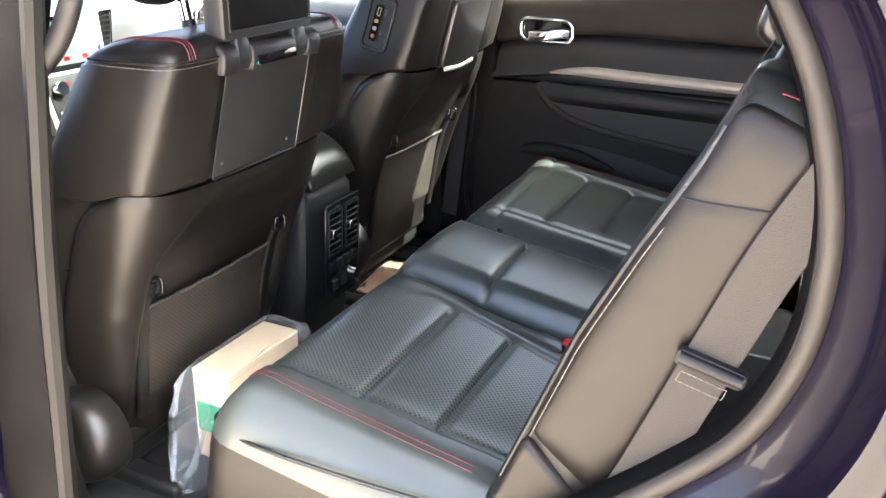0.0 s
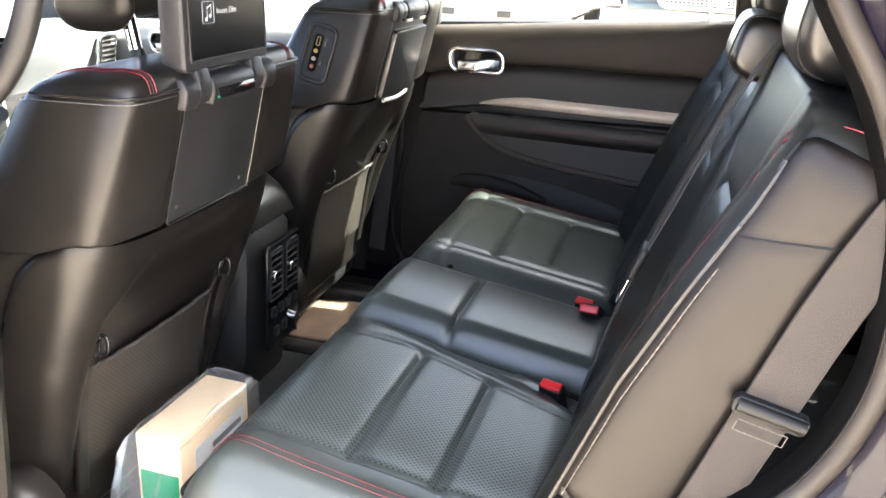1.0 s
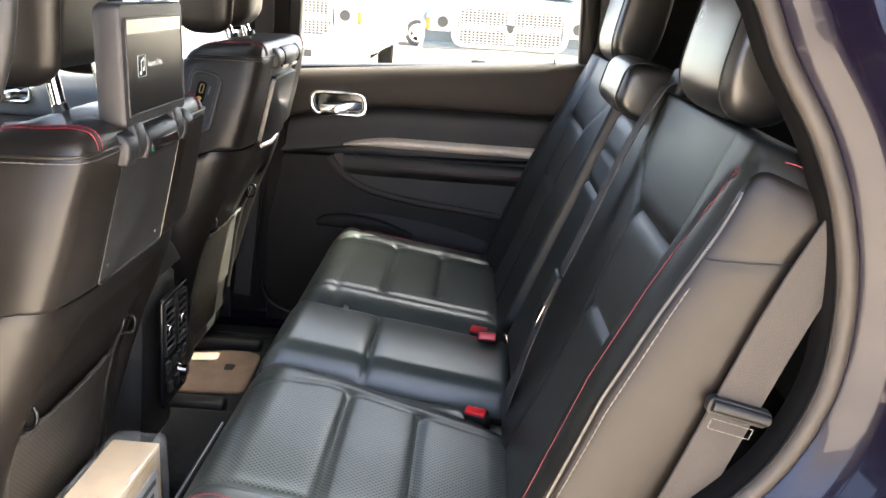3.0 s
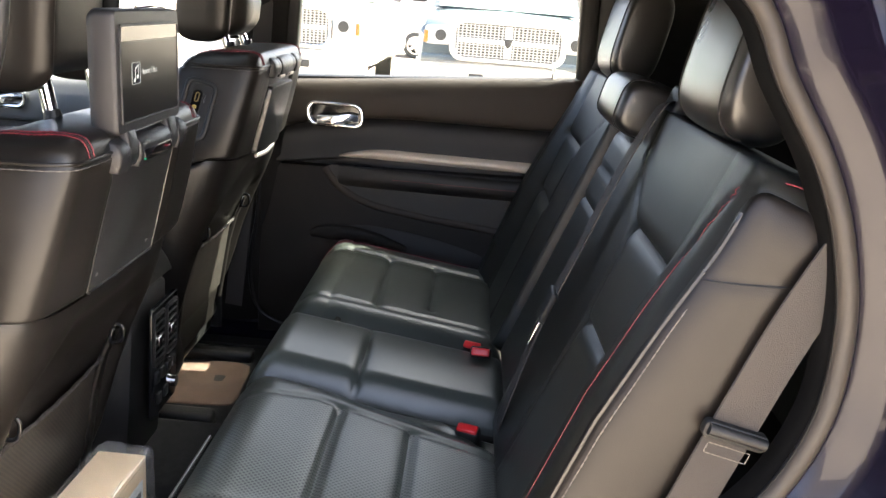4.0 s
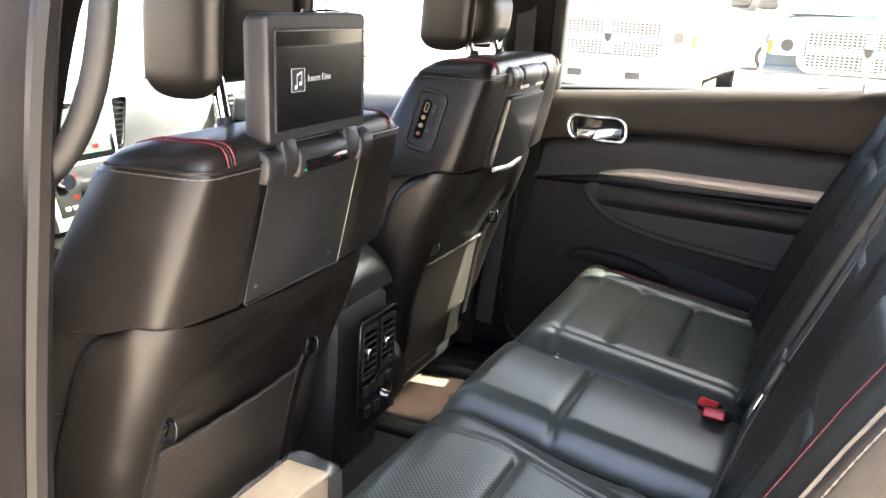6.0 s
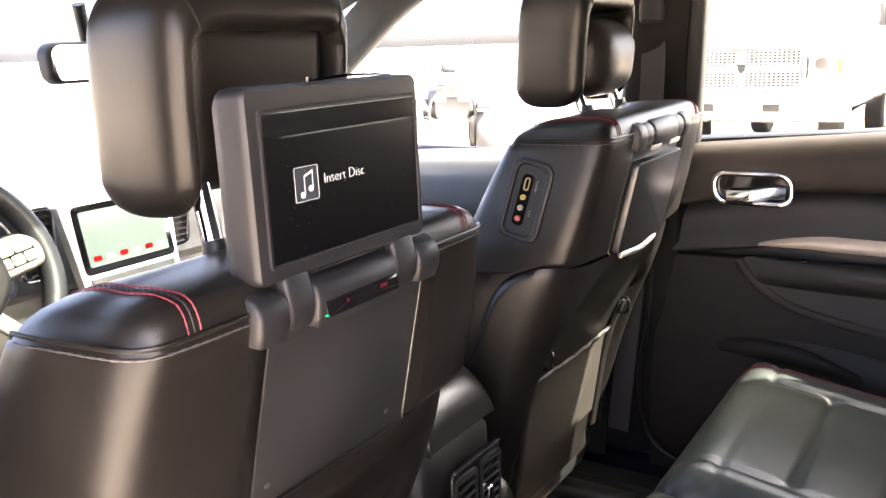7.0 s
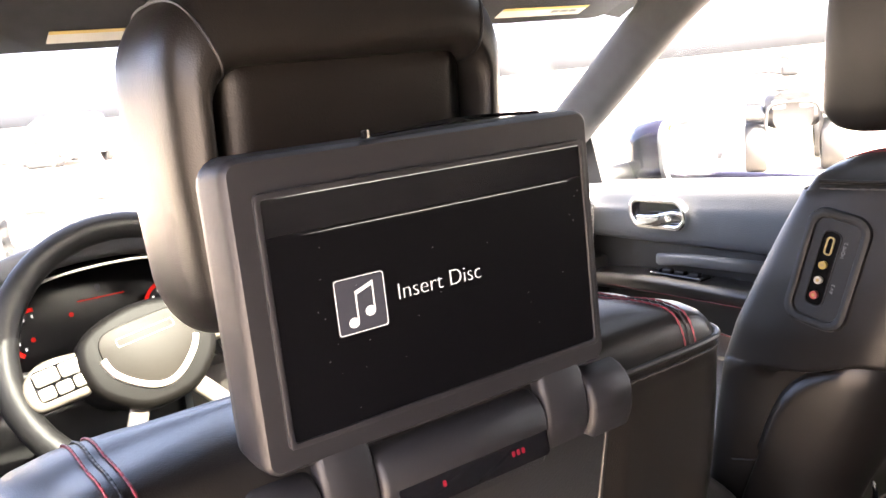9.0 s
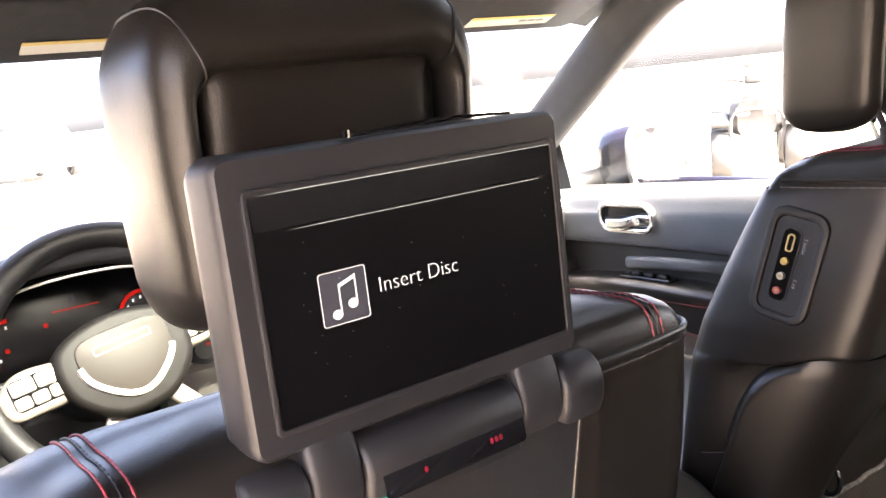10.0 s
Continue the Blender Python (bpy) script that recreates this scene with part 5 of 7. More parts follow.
# ---------------------------------------------------------------- centre console
con = thing("center_console", "black rear console with air vents and controls", "console")
bm = bmesh.new()
rings = []
for z, y0, w in ((0.42, 0.965, 0.098), (0.55, 0.955, 0.100), (0.70, 0.945, 0.103), (0.785, 0.945, 0.100), (0.803, 0.958, 0.092)):
    rings.append([Vector((0.005 + x, y, z)) for x, y in [(w, 1.9), (w, y0 + 0.02), (w - 0.012, y0 + 0.003), (w - 0.025, y0), (-w + 0.025, y0), (-w + 0.012, y0 + 0.003), (-w, y0 + 0.02), (-w, 1.9)]])
loft(bm, rings)
part("console_body", bm, PLASTIC, con)
bm = bmesh.new()
rings = []
for i in range(41):
    t = (i / 40) ** 1.6
    y = 0.934 + 0.44 * t
    hh = 0.098 * math.sqrt(max(0, 1 - (1 - min(1, t / 0.22)) ** 2)) * (1 if t < 0.93 else 1 - (t - 0.93) * 8)
    rings.append([Vector((0.008 + 0.088 * math.copysign(abs(math.cos(b)) ** 0.45, math.cos(b)), y, 0.806 + max(0.004, hh) * math.sin(b) ** 0.5)) for b in [math.pi * k / 16 for k in range(17)]])
loft(bm, rings, closed=False)
part("armrest_lid", bm, LEATHER, con, "rounded black leather armrest lid")
cm = plane_at((0.020, 0.944, 0.0), (1, 0, 0), (0, -0.02, 1)) @ Matrix.Translation((0, 0, 0.002))
bm = bmesh.new()
slab(bm, rounded(0.140, 0.232, 0.012, 4, 0, 0.655), cm, 0.006, 0.002)
fascia = part("vent_fascia", bm, GLOSSY, con, "gloss black vent panel")
bm = bmesh.new()
sweep(bm, [cm @ Vector((-0.064, 0.768, 0.006)), cm @ Vector((0.064, 0.768, 0.006))], rounded(0.004, 0.004, 0.001, 2), (0, 0, 1))
part("bright_edge", bm, CHROME, fascia)
for x in (-0.035, 0.035):
    bm = bmesh.new()
    frame_ring(bm, rounded(0.058, 0.108, 0.008, 4, x, 0.703), rounded(0.051, 0.101, 0.006, 4, x, 0.703), cm @ Matrix.Translation((0, 0, 0.006)), 0.004)
    vent = part("air_vent", bm, PLASTIC, fascia, "louvred air vent")
    for k in range(7):
        bm = bmesh.new()
        box(bm, (0.050, 0.010, 0.003), cm @ Matrix.Translation((x, 0.660 + 0.0145 * k, 0.005)) @ pose(0, 0, 0, 62, 0, 0), 0.001, 1)
        part("slat", bm, PLASTIC, vent)
    bm = bmesh.new()
    box(bm, (0.013, 0.022, 0.010), cm @ Matrix.Translation((x - 0.008, 0.700, 0.010)), 0.003)
    part("vent_knob", bm, CHROME, vent, "small chrome vent knob")
for k, (x, y) in enumerate(((-0.045, 0.622), (-0.015, 0.622), (0.015, 0.622), (0.045, 0.622), (-0.035, 0.575), (0.0, 0.575))):
    bm = bmesh.new()
    box(bm, (0.020, 0.022, 0.006), cm @ Matrix.Translation((x, y, 0.008)), 0.002, 2)
    part("control_button", bm, PLASTIC, fascia)
bm = bmesh.new()
rod(bm, cm @ Vector((0.045, 0.575, 0.006)), cm @ Vector((0.045, 0.575, 0.015)), 0.012, 18)
part("control_dial", bm, CHROME, fascia, "small chrome dial")


# ---------------------------------------------------------------- rear bench
def inner_seam(y):
    """Where the perforated leather of the near cushion ends towards the middle."""
    return -0.243 - max(0.0, 0.583 - y) * 0.25 - max(0.0, y - 0.60) * 0.22


def bench_cushion(parent, x0, x1, name, creases, perf, outer=0, label=""):
    """A seat cushion from x0 to x1; creases: rows across it; outer: the side with the bolster."""
    a, b = x1 - x0, 0.50
    m = plane_at((x0, 0.235, 0.568), (1, 0, 0), (0, 1, 0.15))

    def extra(x, y):
        wx, wy = x + x0, y + 0.235
        h = 0.010 * math.sin(math.pi * min(1, max(0, x / a)))
        if outer:
            d = (wx + 0.585) if outer < 0 else (0.585 - wx)
            h += 0.016 / (1 + math.exp(d / 0.014)) + groove(d, 0.006, 0.007)
            h += groove(wx - inner_seam(wy), 0.0035, 0.005) if outer < 0 else groove(0.245 - wx, 0.004, 0.006)
        for cy, ca, cb in creases:
            d = seg_dist(wx, wy, ca, cy, cb, cy)
            h += groove(d, 0.009, 0.0045) + groove(d, 0.004, 0.016)
        if outer < 0:
            # slack leather that sinks towards the buckle's well
            h -= 0.016 * ease((wx - inner_seam(wy) - 0.012) / 0.06) * ease((0.66 - wy) / 0.2)
            h -= 0.034 * ease((0.062 - math.hypot((wx + 0.205) * 0.9, wy - 0.285)) / 0.030)
            h += 0.0035 * math.exp(-(seg_dist(wx, wy, -0.165, 0.40, -0.258, 0.325) / 0.007) ** 2)
        if outer > 0 and wy > 0.62:
            h += groove(wy - 0.650, 0.004, 0.007)
        return h

    def index(x, y):
        wx, wy = x + x0, y + 0.235
        return 1 if perf and perf[0] < wx < inner_seam(wy) and 0.25 < wy else 0

    bm = bmesh.new()
    pad(bm, m, a, b, 0.095, 0.075 if outer else 0.05, 0.05 if outer else 0.03, back=0.09, step=0.0065, extra=extra, index=index)
    bmesh.ops.recalc_face_normals(bm, faces=bm.faces[:])
    skin = tree_of(bm)
    # upright sides get the darker leather: their shade is put into the colour
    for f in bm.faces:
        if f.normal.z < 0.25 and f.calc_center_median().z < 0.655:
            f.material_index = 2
    return part(name, bm, [LIT_CUSHION, LIT_PERF, BOLSTER], parent, label, angle=60), skin


CREASES = ((0.547, 0.262, 0.580), (0.424, 0.292, 0.582))
bench = thing("rear_bench", "black leather rear bench section with red stitching", "rear seat", "rear seats")
bench_2 = thing("rear_bench", "black leather single rear seat section beside the far door", "rear seat", "rear seats")
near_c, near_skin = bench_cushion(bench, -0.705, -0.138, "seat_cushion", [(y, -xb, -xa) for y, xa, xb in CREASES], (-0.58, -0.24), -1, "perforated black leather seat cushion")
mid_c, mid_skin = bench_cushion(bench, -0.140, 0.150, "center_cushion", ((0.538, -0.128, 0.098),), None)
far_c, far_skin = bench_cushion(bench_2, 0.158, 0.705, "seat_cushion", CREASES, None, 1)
# red rows along the outer bolsters, wrapping over the front
for s, par, skin in ((-1, near_c, near_skin), (1, far_c, far_skin)):
    for o in (-0.005, 0.005):
        bm = bmesh.new()
        path = spline([(s * (0.640 + o), 0.33, 0.702), (s * (0.638 + o), 0.45, 0.716), (s * (0.634 + o), 0.58, 0.723), (s * (0.626 + o), 0.67, 0.722), (s * (0.618 + o), 0.712, 0.705), (s * (0.614 + o), 0.730, 0.675)], 16)
        stitches(bm, drape(skin, path, (0, -0.25, -1), 0.0009), (0, 0, 0), 0.0050, 0.0016, 0.0008)
        part("red_stitching", bm, STITCH, par, "row of red stitching")
bm = bmesh.new()
tube(bm, spline([(-0.692, 0.30, 0.672), (-0.700, 0.45, 0.672), (-0.700, 0.62, 0.674), (-0.672, 0.715, 0.668), (-0.60, 0.733, 0.665), (-0.30, 0.734, 0.662)], 8), 0.003, 8)
part("edge_piping", bm, LEATHER, near_c)
bm = bmesh.new()
box(bm, (1.40, 0.46, 0.16), (0, 0.46, 0.47), 0.03)
tagged(part("seat_riser", bm, CARPET), "black carpeted riser under the rear bench", "riser", kind="structure")
# pin in the split
part("split_pin", rod(bmesh.new(), (0.140, 0.600, 0.700), (0.134, 0.596, 0.716), 0.006, 12), CHROME, bench, "small bright bolt in the split")

# backrests
BN = Vector((0, 0.935, 0.352)).normalized()
BU = Vector((0, -0.352, 0.935)).normalized()


def back_plane(x):
    m = Matrix(((1, 0, 0), BU, BN)).transposed().to_4x4()
    m.translation = (x, 0.265, 0.655)
    return m


def backrest(parent, x0, x1, name, outer, h=0.625):
    a = x1 - x0
    m = back_plane(x0) @ Matrix.Translation((0, 0, -0.055))

    def extra(x, y):
        w = abs(x + x0)
        r = 0.0
        if outer:
            bulge = lerp(BULGE, y)[0]
            r += 0.010 + bulge * ease((w - 0.555) / 0.070) - 0.010 * ease((w - 0.660) / 0.040)
            r += groove(w - red_line(y), 0.005, 0.005) if y < 0.58 else 0
            for yy, wa, wb in ((0.456, 0.350, 0.575), (0.306, 0.372, 0.560)):
                d = seg_dist(w, y - 0.02 * (w - wa), wa, yy, wb, yy)
                r += groove(d, 0.007, 0.004) + groove(d, 0.004, 0.014)
            # the perforated panel is bounded by seams that slant in below the shoulders
            r += groove(w - lerp([(0.0, 0.335), (0.30, 0.362), (0.46, 0.345), (0.54, 0.215), (0.62, 0.20)], y)[0], 0.004, 0.005)
            r += groove(w - lerp([(0.0, 0.548), (0.30, 0.556), (0.46, 0.572), (0.62, 0.575)], y)[0], 0.003, 0.006)
        else:
            r += groove(y - 0.40, 0.006, 0.006) + groove(y - 0.47, 0.004, 0.005)
        return r

    def index(x, y):
        w = abs(x + x0)
        return 1 if outer and 0.365 < w < 0.55 and 0.02 < y < 0.452 else 0

    bm = bmesh.new()
    pad(bm, m, a, h, 0.055, 0.010 if outer else 0.045, 0.050 if outer else 0.03, back=0.045, step=0.0075, extra=extra, index=index)
    bmesh.ops.recalc_face_normals(bm, faces=bm.faces[:])
    skin = tree_of(bm)
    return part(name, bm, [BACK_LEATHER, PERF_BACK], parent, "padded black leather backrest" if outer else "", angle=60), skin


BULGE = [(0.0, 0.034), (0.30, 0.036), (0.42, 0.026), (0.52, 0.014), (0.625, 0.008)]


def red_line(u):
    return lerp([(0.0, 0.633), (0.40, 0.633), (0.48, 0.633), (0.53, 0.640), (0.57, 0.652), (0.60, 0.675)], u)[0]


near_b, near_back_skin = backrest(bench, -0.699, -0.135, "backrest", -1)
mid_b, mid_back_skin = backrest(bench, -0.133, 0.148, "center_backrest", 0, 0.565)
far_b, far_back_skin = backrest(bench_2, 0.156, 0.700, "backrest", 1)


def on_back(x, y, h):
    return back_plane(0) @ Vector((x, y, h))


for s, par, skin in ((-1, near_b, near_back_skin), (1, far_b, far_back_skin)):
    bm = bmesh.new()
    line = [(0.633, 0.04), (0.633, 0.20), (0.633, 0.35), (0.633, 0.46), (0.640, 0.53), (0.651, 0.568), (0.660, 0.585)]
    for o in (0,):
        path = drape(skin, spline([on_back(s * (x + o), y - o, 0.05) for x, y in line], 20), -BN, 0.0006)
        over = spline([path[-1]] + [on_back(s * x, y, h) for x, y, h in ((0.674, 0.6055, -0.004), (0.6855, 0.6125, -0.022), (0.6865, 0.6130, -0.05), (0.6865, 0.6130, -0.09))], 12)
        stitches(bm, path + over[1:], (0, 0, 0), 0.0050, 0.0016, 0.0009)
    part("red_stitching", bm, STITCH, par, "single row of red stitching")
    bm = bmesh.new()
    pipe = [(0.688, 0.08), (0.688, 0.20), (0.688, 0.40), (0.688, 0.50), (0.687, 0.550), (0.685, 0.566)]
    path = drape(skin, spline([on_back(s * x, y, 0.05) for x, y in pipe], 20), -BN, 0.0005)
    stitches(bm, path, (s * -0.004, 0, 0.0006), 0.006, 0.003, 0.0009)
    part("edge_stitching", bm, THREAD, par, "pale edge stitching")
    part("edge_piping", tube(bmesh.new(), [p + Vector((s * 0.006, 0, 0)) for p in path], 0.0035, 8), LEATHER, par)
# leather side of the near backrest
bm = bmesh.new()
ms = plane_at(on_back(-0.6925, 0.150, 0.022), -BN, BU)
fold = lambda x, y: y - 0.338 - 0.40 * x


def slide(x, y):
    """The bolster follows the rolled front of the backrest, and its lower end falls to the rear."""
    return x - (lerp(BULGE, y + 0.150)[0] - 0.018) * (1 - x / 0.112), y + (0.010 - 0.34 * x) * (1 - ease(y / 0.12))


pad(bm, ms, 0.112, 0.446, 0.017, 0.046, 0.018, back=0.02, step=0.005, warp=slide, extra=lambda x, y: groove(fold(x, y), 0.0015, 0.007) - 0.0015 * ease(fold(x, y) / 0.006) + 0.002 * math.sin(math.pi * min(1, y / 0.33)))
bmesh.ops.recalc_face_normals(bm, faces=bm.faces[:])
seam = drape(tree_of(bm), [ms @ Vector((0.004 + 0.104 * k / 20, 0.338 + 0.40 * (0.004 + 0.104 * k / 20), 0.06)) for k in range(21)], (1, 0, 0), 0.0002)
part("seam_line", tube(bmesh.new(), seam, 0.0013, 6), SEAM, near_b, "dark sewn seam across the bolster")
part("side_bolster", bm, BOLSTER, near_b, "creased leather side bolster")
bm = bmesh.new()
below = lambda x, y: (x, y - (0.42 * x - 0.018) * ease((y - 0.10) / 0.14))
pad(bm, plane_at(on_back(-0.6940, -0.110, 0.038), -BN, BU), 0.134, 0.248, 0.013, 0.012, 0.016, back=0.02, step=0.008, warp=below)
part("lower_side_cover", bm, BOLSTER, near_b, "lower leather side cover")
bm = bmesh.new()
stitches(bm, spline([on_back(-0.7080 + 0.006 * (1 - math.sin(math.pi * min(1, k / 9))), 0.158 + 0.30 * k / 9, 0.014 + lerp(BULGE, 0.158 + 0.30 * k / 9)[0] - 0.018) for k in range(10)], 6), (0, 0, 0), 0.006, 0.003, 0.0009)
part("edge_stitching", bm, THREAD, near_b, "pale stitching along the side bolster")


def rear_headrest(parent, x, y, z, w, h, d=0.052, tilt=12):
    bm = bmesh.new()
    rings = []
    m = pose(x, y, z, tilt, 0, 0)
    for i in range(31):
        a = -math.pi / 2 + math.pi * i / 30
        k = max(0.03, math.cos(a) ** 0.22)
        sx = w * math.copysign(abs(math.sin(a)) ** 0.5, a)
        rings.append([m @ Vector((sx, d * (0.3 + 0.7 * k) * math.copysign(abs(math.cos(b)) ** 0.7, math.cos(b)), h * k * math.copysign(abs(math.sin(b)) ** 0.5, math.sin(b)))) for b in [2 * math.pi * j / 40 for j in range(40)]])
    loft(bm, rings)
    head = part("headrest", bm, LEATHER, parent, "padded black leather headrest", angle=55)
    for s in (-1, 1):
        bm = bmesh.new()
        seam = 0.80
        k = math.cos(math.asin(seam ** 2)) ** 0.22
        tube(bm, [m @ Vector((s * w * seam, d * (0.3 + 0.7 * k) * 1.01 * abs(math.cos(b)) ** 0.7, h * k * 1.005 * math.copysign(abs(math.sin(b)) ** 0.5, math.sin(b)))) for b in [radians(-86 + 4.3 * j) for j in range(41)]], 0.0014, 6, (1, 0, 0))
        part("headrest_seam", bm, SEAM, head)
        bm = bmesh.new()
        rod(bm, (x + s * w * 0.45, y + 0.01, z - h - 0.05), (x + s * w * 0.45, y, z - h * 0.6), 0.006, 12)
        part("headrest_post", bm, PLASTIC, parent)


rear_headrest(bench, -0.420, 0.012, 1.335, 0.128, 0.105)
rear_headrest(bench_2, 0.425, 0.012, 1.335, 0.128, 0.105)
rear_headrest(bench, 0.006, 0.058, 1.220, 0.122, 0.050, 0.060, 15)


# belts of the second row
def belt_thing(label):
    return thing("seat_belt", label, "seat belt", "seat belts")


belt = belt_thing("taupe-grey shoulder belt hanging beside the backrest")
bm = bmesh.new()
strap(bm, spline([(-0.700, -0.17, 1.44), (-0.712, -0.060, 1.24), (-0.719, 0.010, 1.10), (-0.720, 0.059, 0.965), (-0.720, 0.102, 0.84), (-0.718, 0.146, 0.72), (-0.712, 0.192, 0.60)], 6), 0.050, 0.0018, (-1, 0, 0))
part("webbing", bm, BELT, belt)
mg = plane_at((-0.722, 0.057, 0.962), (0, -1, -0.23), (0, -0.23, 1))
bm = bmesh.new()
frame_ring(bm, rounded(0.070, 0.020, 0.007, 4), rounded(0.054, 0.006, 0.002, 4), mg @ Matrix.Translation((0, 0, -0.004)), 0.011, 0.003)
guide = part("belt_guide", bm, PLASTIC, belt, "black plastic belt guide loop")
bm = bmesh.new()
rod(bm, mg @ Vector((-0.031, 0.002, 0.009)), mg @ Vector((0.031, 0.002, 0.009)), 0.0065, 14)
part("guide_roller", bm, PLASTIC, guide)
bm = bmesh.new()
stitches(bm, [mg @ Vector((a, b, 0.001)) for a, b in ((-0.024, -0.014), (0.022, -0.014), (0.021, -0.026), (-0.025, -0.026), (-0.024, -0.014))], (-0.004, 0, 0), 0.004, 0.002, 0.0008)
part("stitched_patch", bm, THREAD, belt, "pale stitched rectangle")

belt2 = belt_thing("dark grey centre belt lying over the backrest")
bm = bmesh.new()
strap(bm, spline([on_back(-0.178, 0.645, -0.05), on_back(-0.182, 0.632, 0.005), on_back(-0.186, 0.605, 0.020), on_back(-0.198, 0.50, 0.030), on_back(-0.212, 0.36, 0.032), on_back(-0.224, 0.25, 0.034), on_back(-0.226, 0.14, 0.026), on_back(-0.222, 0.03, 0.012)], 6), 0.046, 0.0018, BN)
part("webbing", bm, BELT, belt2)
bm = bmesh.new()
box(bm, (0.050, 0.055, 0.012), back_plane(0) @ Matrix.Translation((-0.222, 0.262, 0.036)), 0.004)
tongue = part("belt_tongue", bm, PLASTIC, belt2, "black belt tongue")
part("tongue_blade", block((0.024, 0.05, 0.003), back_plane(0) @ Matrix.Translation((-0.224, 0.215, 0.036)), 0.001), CHROME, tongue, "bright metal blade")
bm = bmesh.new()
box(bm, (0.075, 0.05, 0.02), back_plane(0) @ Matrix.Translation((-0.180, 0.634, -0.004)), 0.006)
part("belt_slot", bm, PLASTIC, belt2)

belt3 = belt_thing("grey front passenger belt hanging on the far pillar")
bm = bmesh.new()
strap(bm, spline([(0.675, 0.90, 1.42), (0.69, 0.905, 1.25), (0.705, 0.93, 1.0), (0.72, 0.96, 0.7), (0.725, 0.98, 0.50)], 6), 0.048, 0.0018, (-1, 0, 0))
part("webbing", bm, BELT, belt3)
part("belt_anchor", block((0.02, 0.05, 0.08), (0.672, 0.90, 1.42), 0.008), PLASTIC, belt3)


def buckle(x, y, z, yaw, tilt):
    b = thing("belt_buckle", "black seat belt buckle with a red release button", "belt buckle", "belt buckles")
    m = pose(x, y, z, tilt, 0, yaw)
    part("housing", block((0.042, 0.022, 0.068), m, 0.006), PLASTIC, b)
    part("release_button", block((0.036, 0.016, 0.011), m @ Matrix.Translation((0, 0.001, 0.033)), 0.003), RED, b, "red release button")
    part("strap", block((0.03, 0.006, 0.05), m @ Matrix.Translation((0, 0, -0.05)), 0.002), BELT, b)


buckle(-0.226, 0.312, 0.656, 72, -24)
buckle(0.138, 0.305, 0.660, 70, -30)
buckle(0.090, 0.292, 0.686, 84, -62)

# third row glimpsed behind
third = thing("third_row_seat", "grey and black third row seat in the back", "rear seat")
bm = bmesh.new()
pad(bm, plane_at((-0.62, -0.95, 0.60), (1, 0, 0), (0, 1, 0.05)), 1.24, 0.50, 0.08, 0.06, 0.05, back=0.15, step=0.05)
part("seat_cushion", bm, GREY_CLOTH, third)
bm = bmesh.new()
pad(bm, plane_at((-0.62, -0.98, 0.66), (1, 0, 0), BU), 1.24, 0.55, 0.06, 0.05, 0.05, back=0.06, step=0.05)
part("backrest", bm, LEATHER, third)
bm = bmesh.new()
box(bm, (0.10, 0.9, 0.03), (-0.68, -0.55, 0.93), 0.01)
box(bm, (0.04, 0.9, 0.012), (-0.64, -0.55, 0.955), 0.004)
part("side_armrest", bm, PLASTIC, third)

# ---------------------------------------------------------------- loose things on the floor
carton = thing("wrapped_carton", "cardboard carton in a clear plastic bag on the floor", "carton")
mb = pose(-0.368, 0.896, 0.0, 0, 0, -1)
part("carton_body", block((0.208, 0.082, 0.185), mb @ Matrix.Translation((0, 0, 0.5035)), 0.003, 2), CARDBOARD, carton, "plain brown cardboard")
part("label_front", block((0.150, 0.0012, 0.140), mb @ Matrix.Translation((0.010, -0.0415, 0.490)), 0), PAPER, carton, "white printed label")
for k in range(3):
    part("print_bar", block((0.05 + 0.02 * k, 0.0012, 0.010), mb @ Matrix.Translation((0.03, -0.0425, 0.495 + 0.022 * k)), 0), INK, carton)
part("label_end", block((0.0012, 0.070, 0.060), mb @ Matrix.Translation((-0.1047, 0, 0.500)), 0), GREEN, carton, "green printed band")
bm = bmesh.new()
rings = []
rng = random.Random(4)
for x, k, sag in ((-0.205, 0.20, 0.12), (-0.188, 0.55, 0.09), (-0.168, 0.80, 0.05), (-0.142, 0.95, 0.02), (-0.114, 1.05, 0), (-0.09, 1.05, 0), (-0.05, 1.05, 0), (-0.01, 1.04, 0), (0.03, 1.05, 0), (0.07, 1.05, 0), (0.095, 1.06, 0), (0.110, 1.05, 0), (0.124, 0.95, -0.004), (0.142, 0.80, -0.010), (0.158, 0.55, -0.02)):
    ring = []
    for y, z in rounded(0.092, 0.196, 0.012, 6):
        w = rng.uniform(-1, 1) * (0.008 if abs(x) > 0.13 else 0.0026)
        low = min(0.095, sag * (0.6 + 0.4 * (z > 0)))
        ring.append(mb @ Vector((x + rng.uniform(-1, 1) * 0.005, y * k + w, max(0.406, 0.5045 + z * min(1.0, k) - low + w))))
    rings.append(ring)
loft(bm, rings)
ob = part("plastic_bag", bm, FILM, carton, "crumpled clear plastic bag", angle=20)
ob.visible_shadow = False

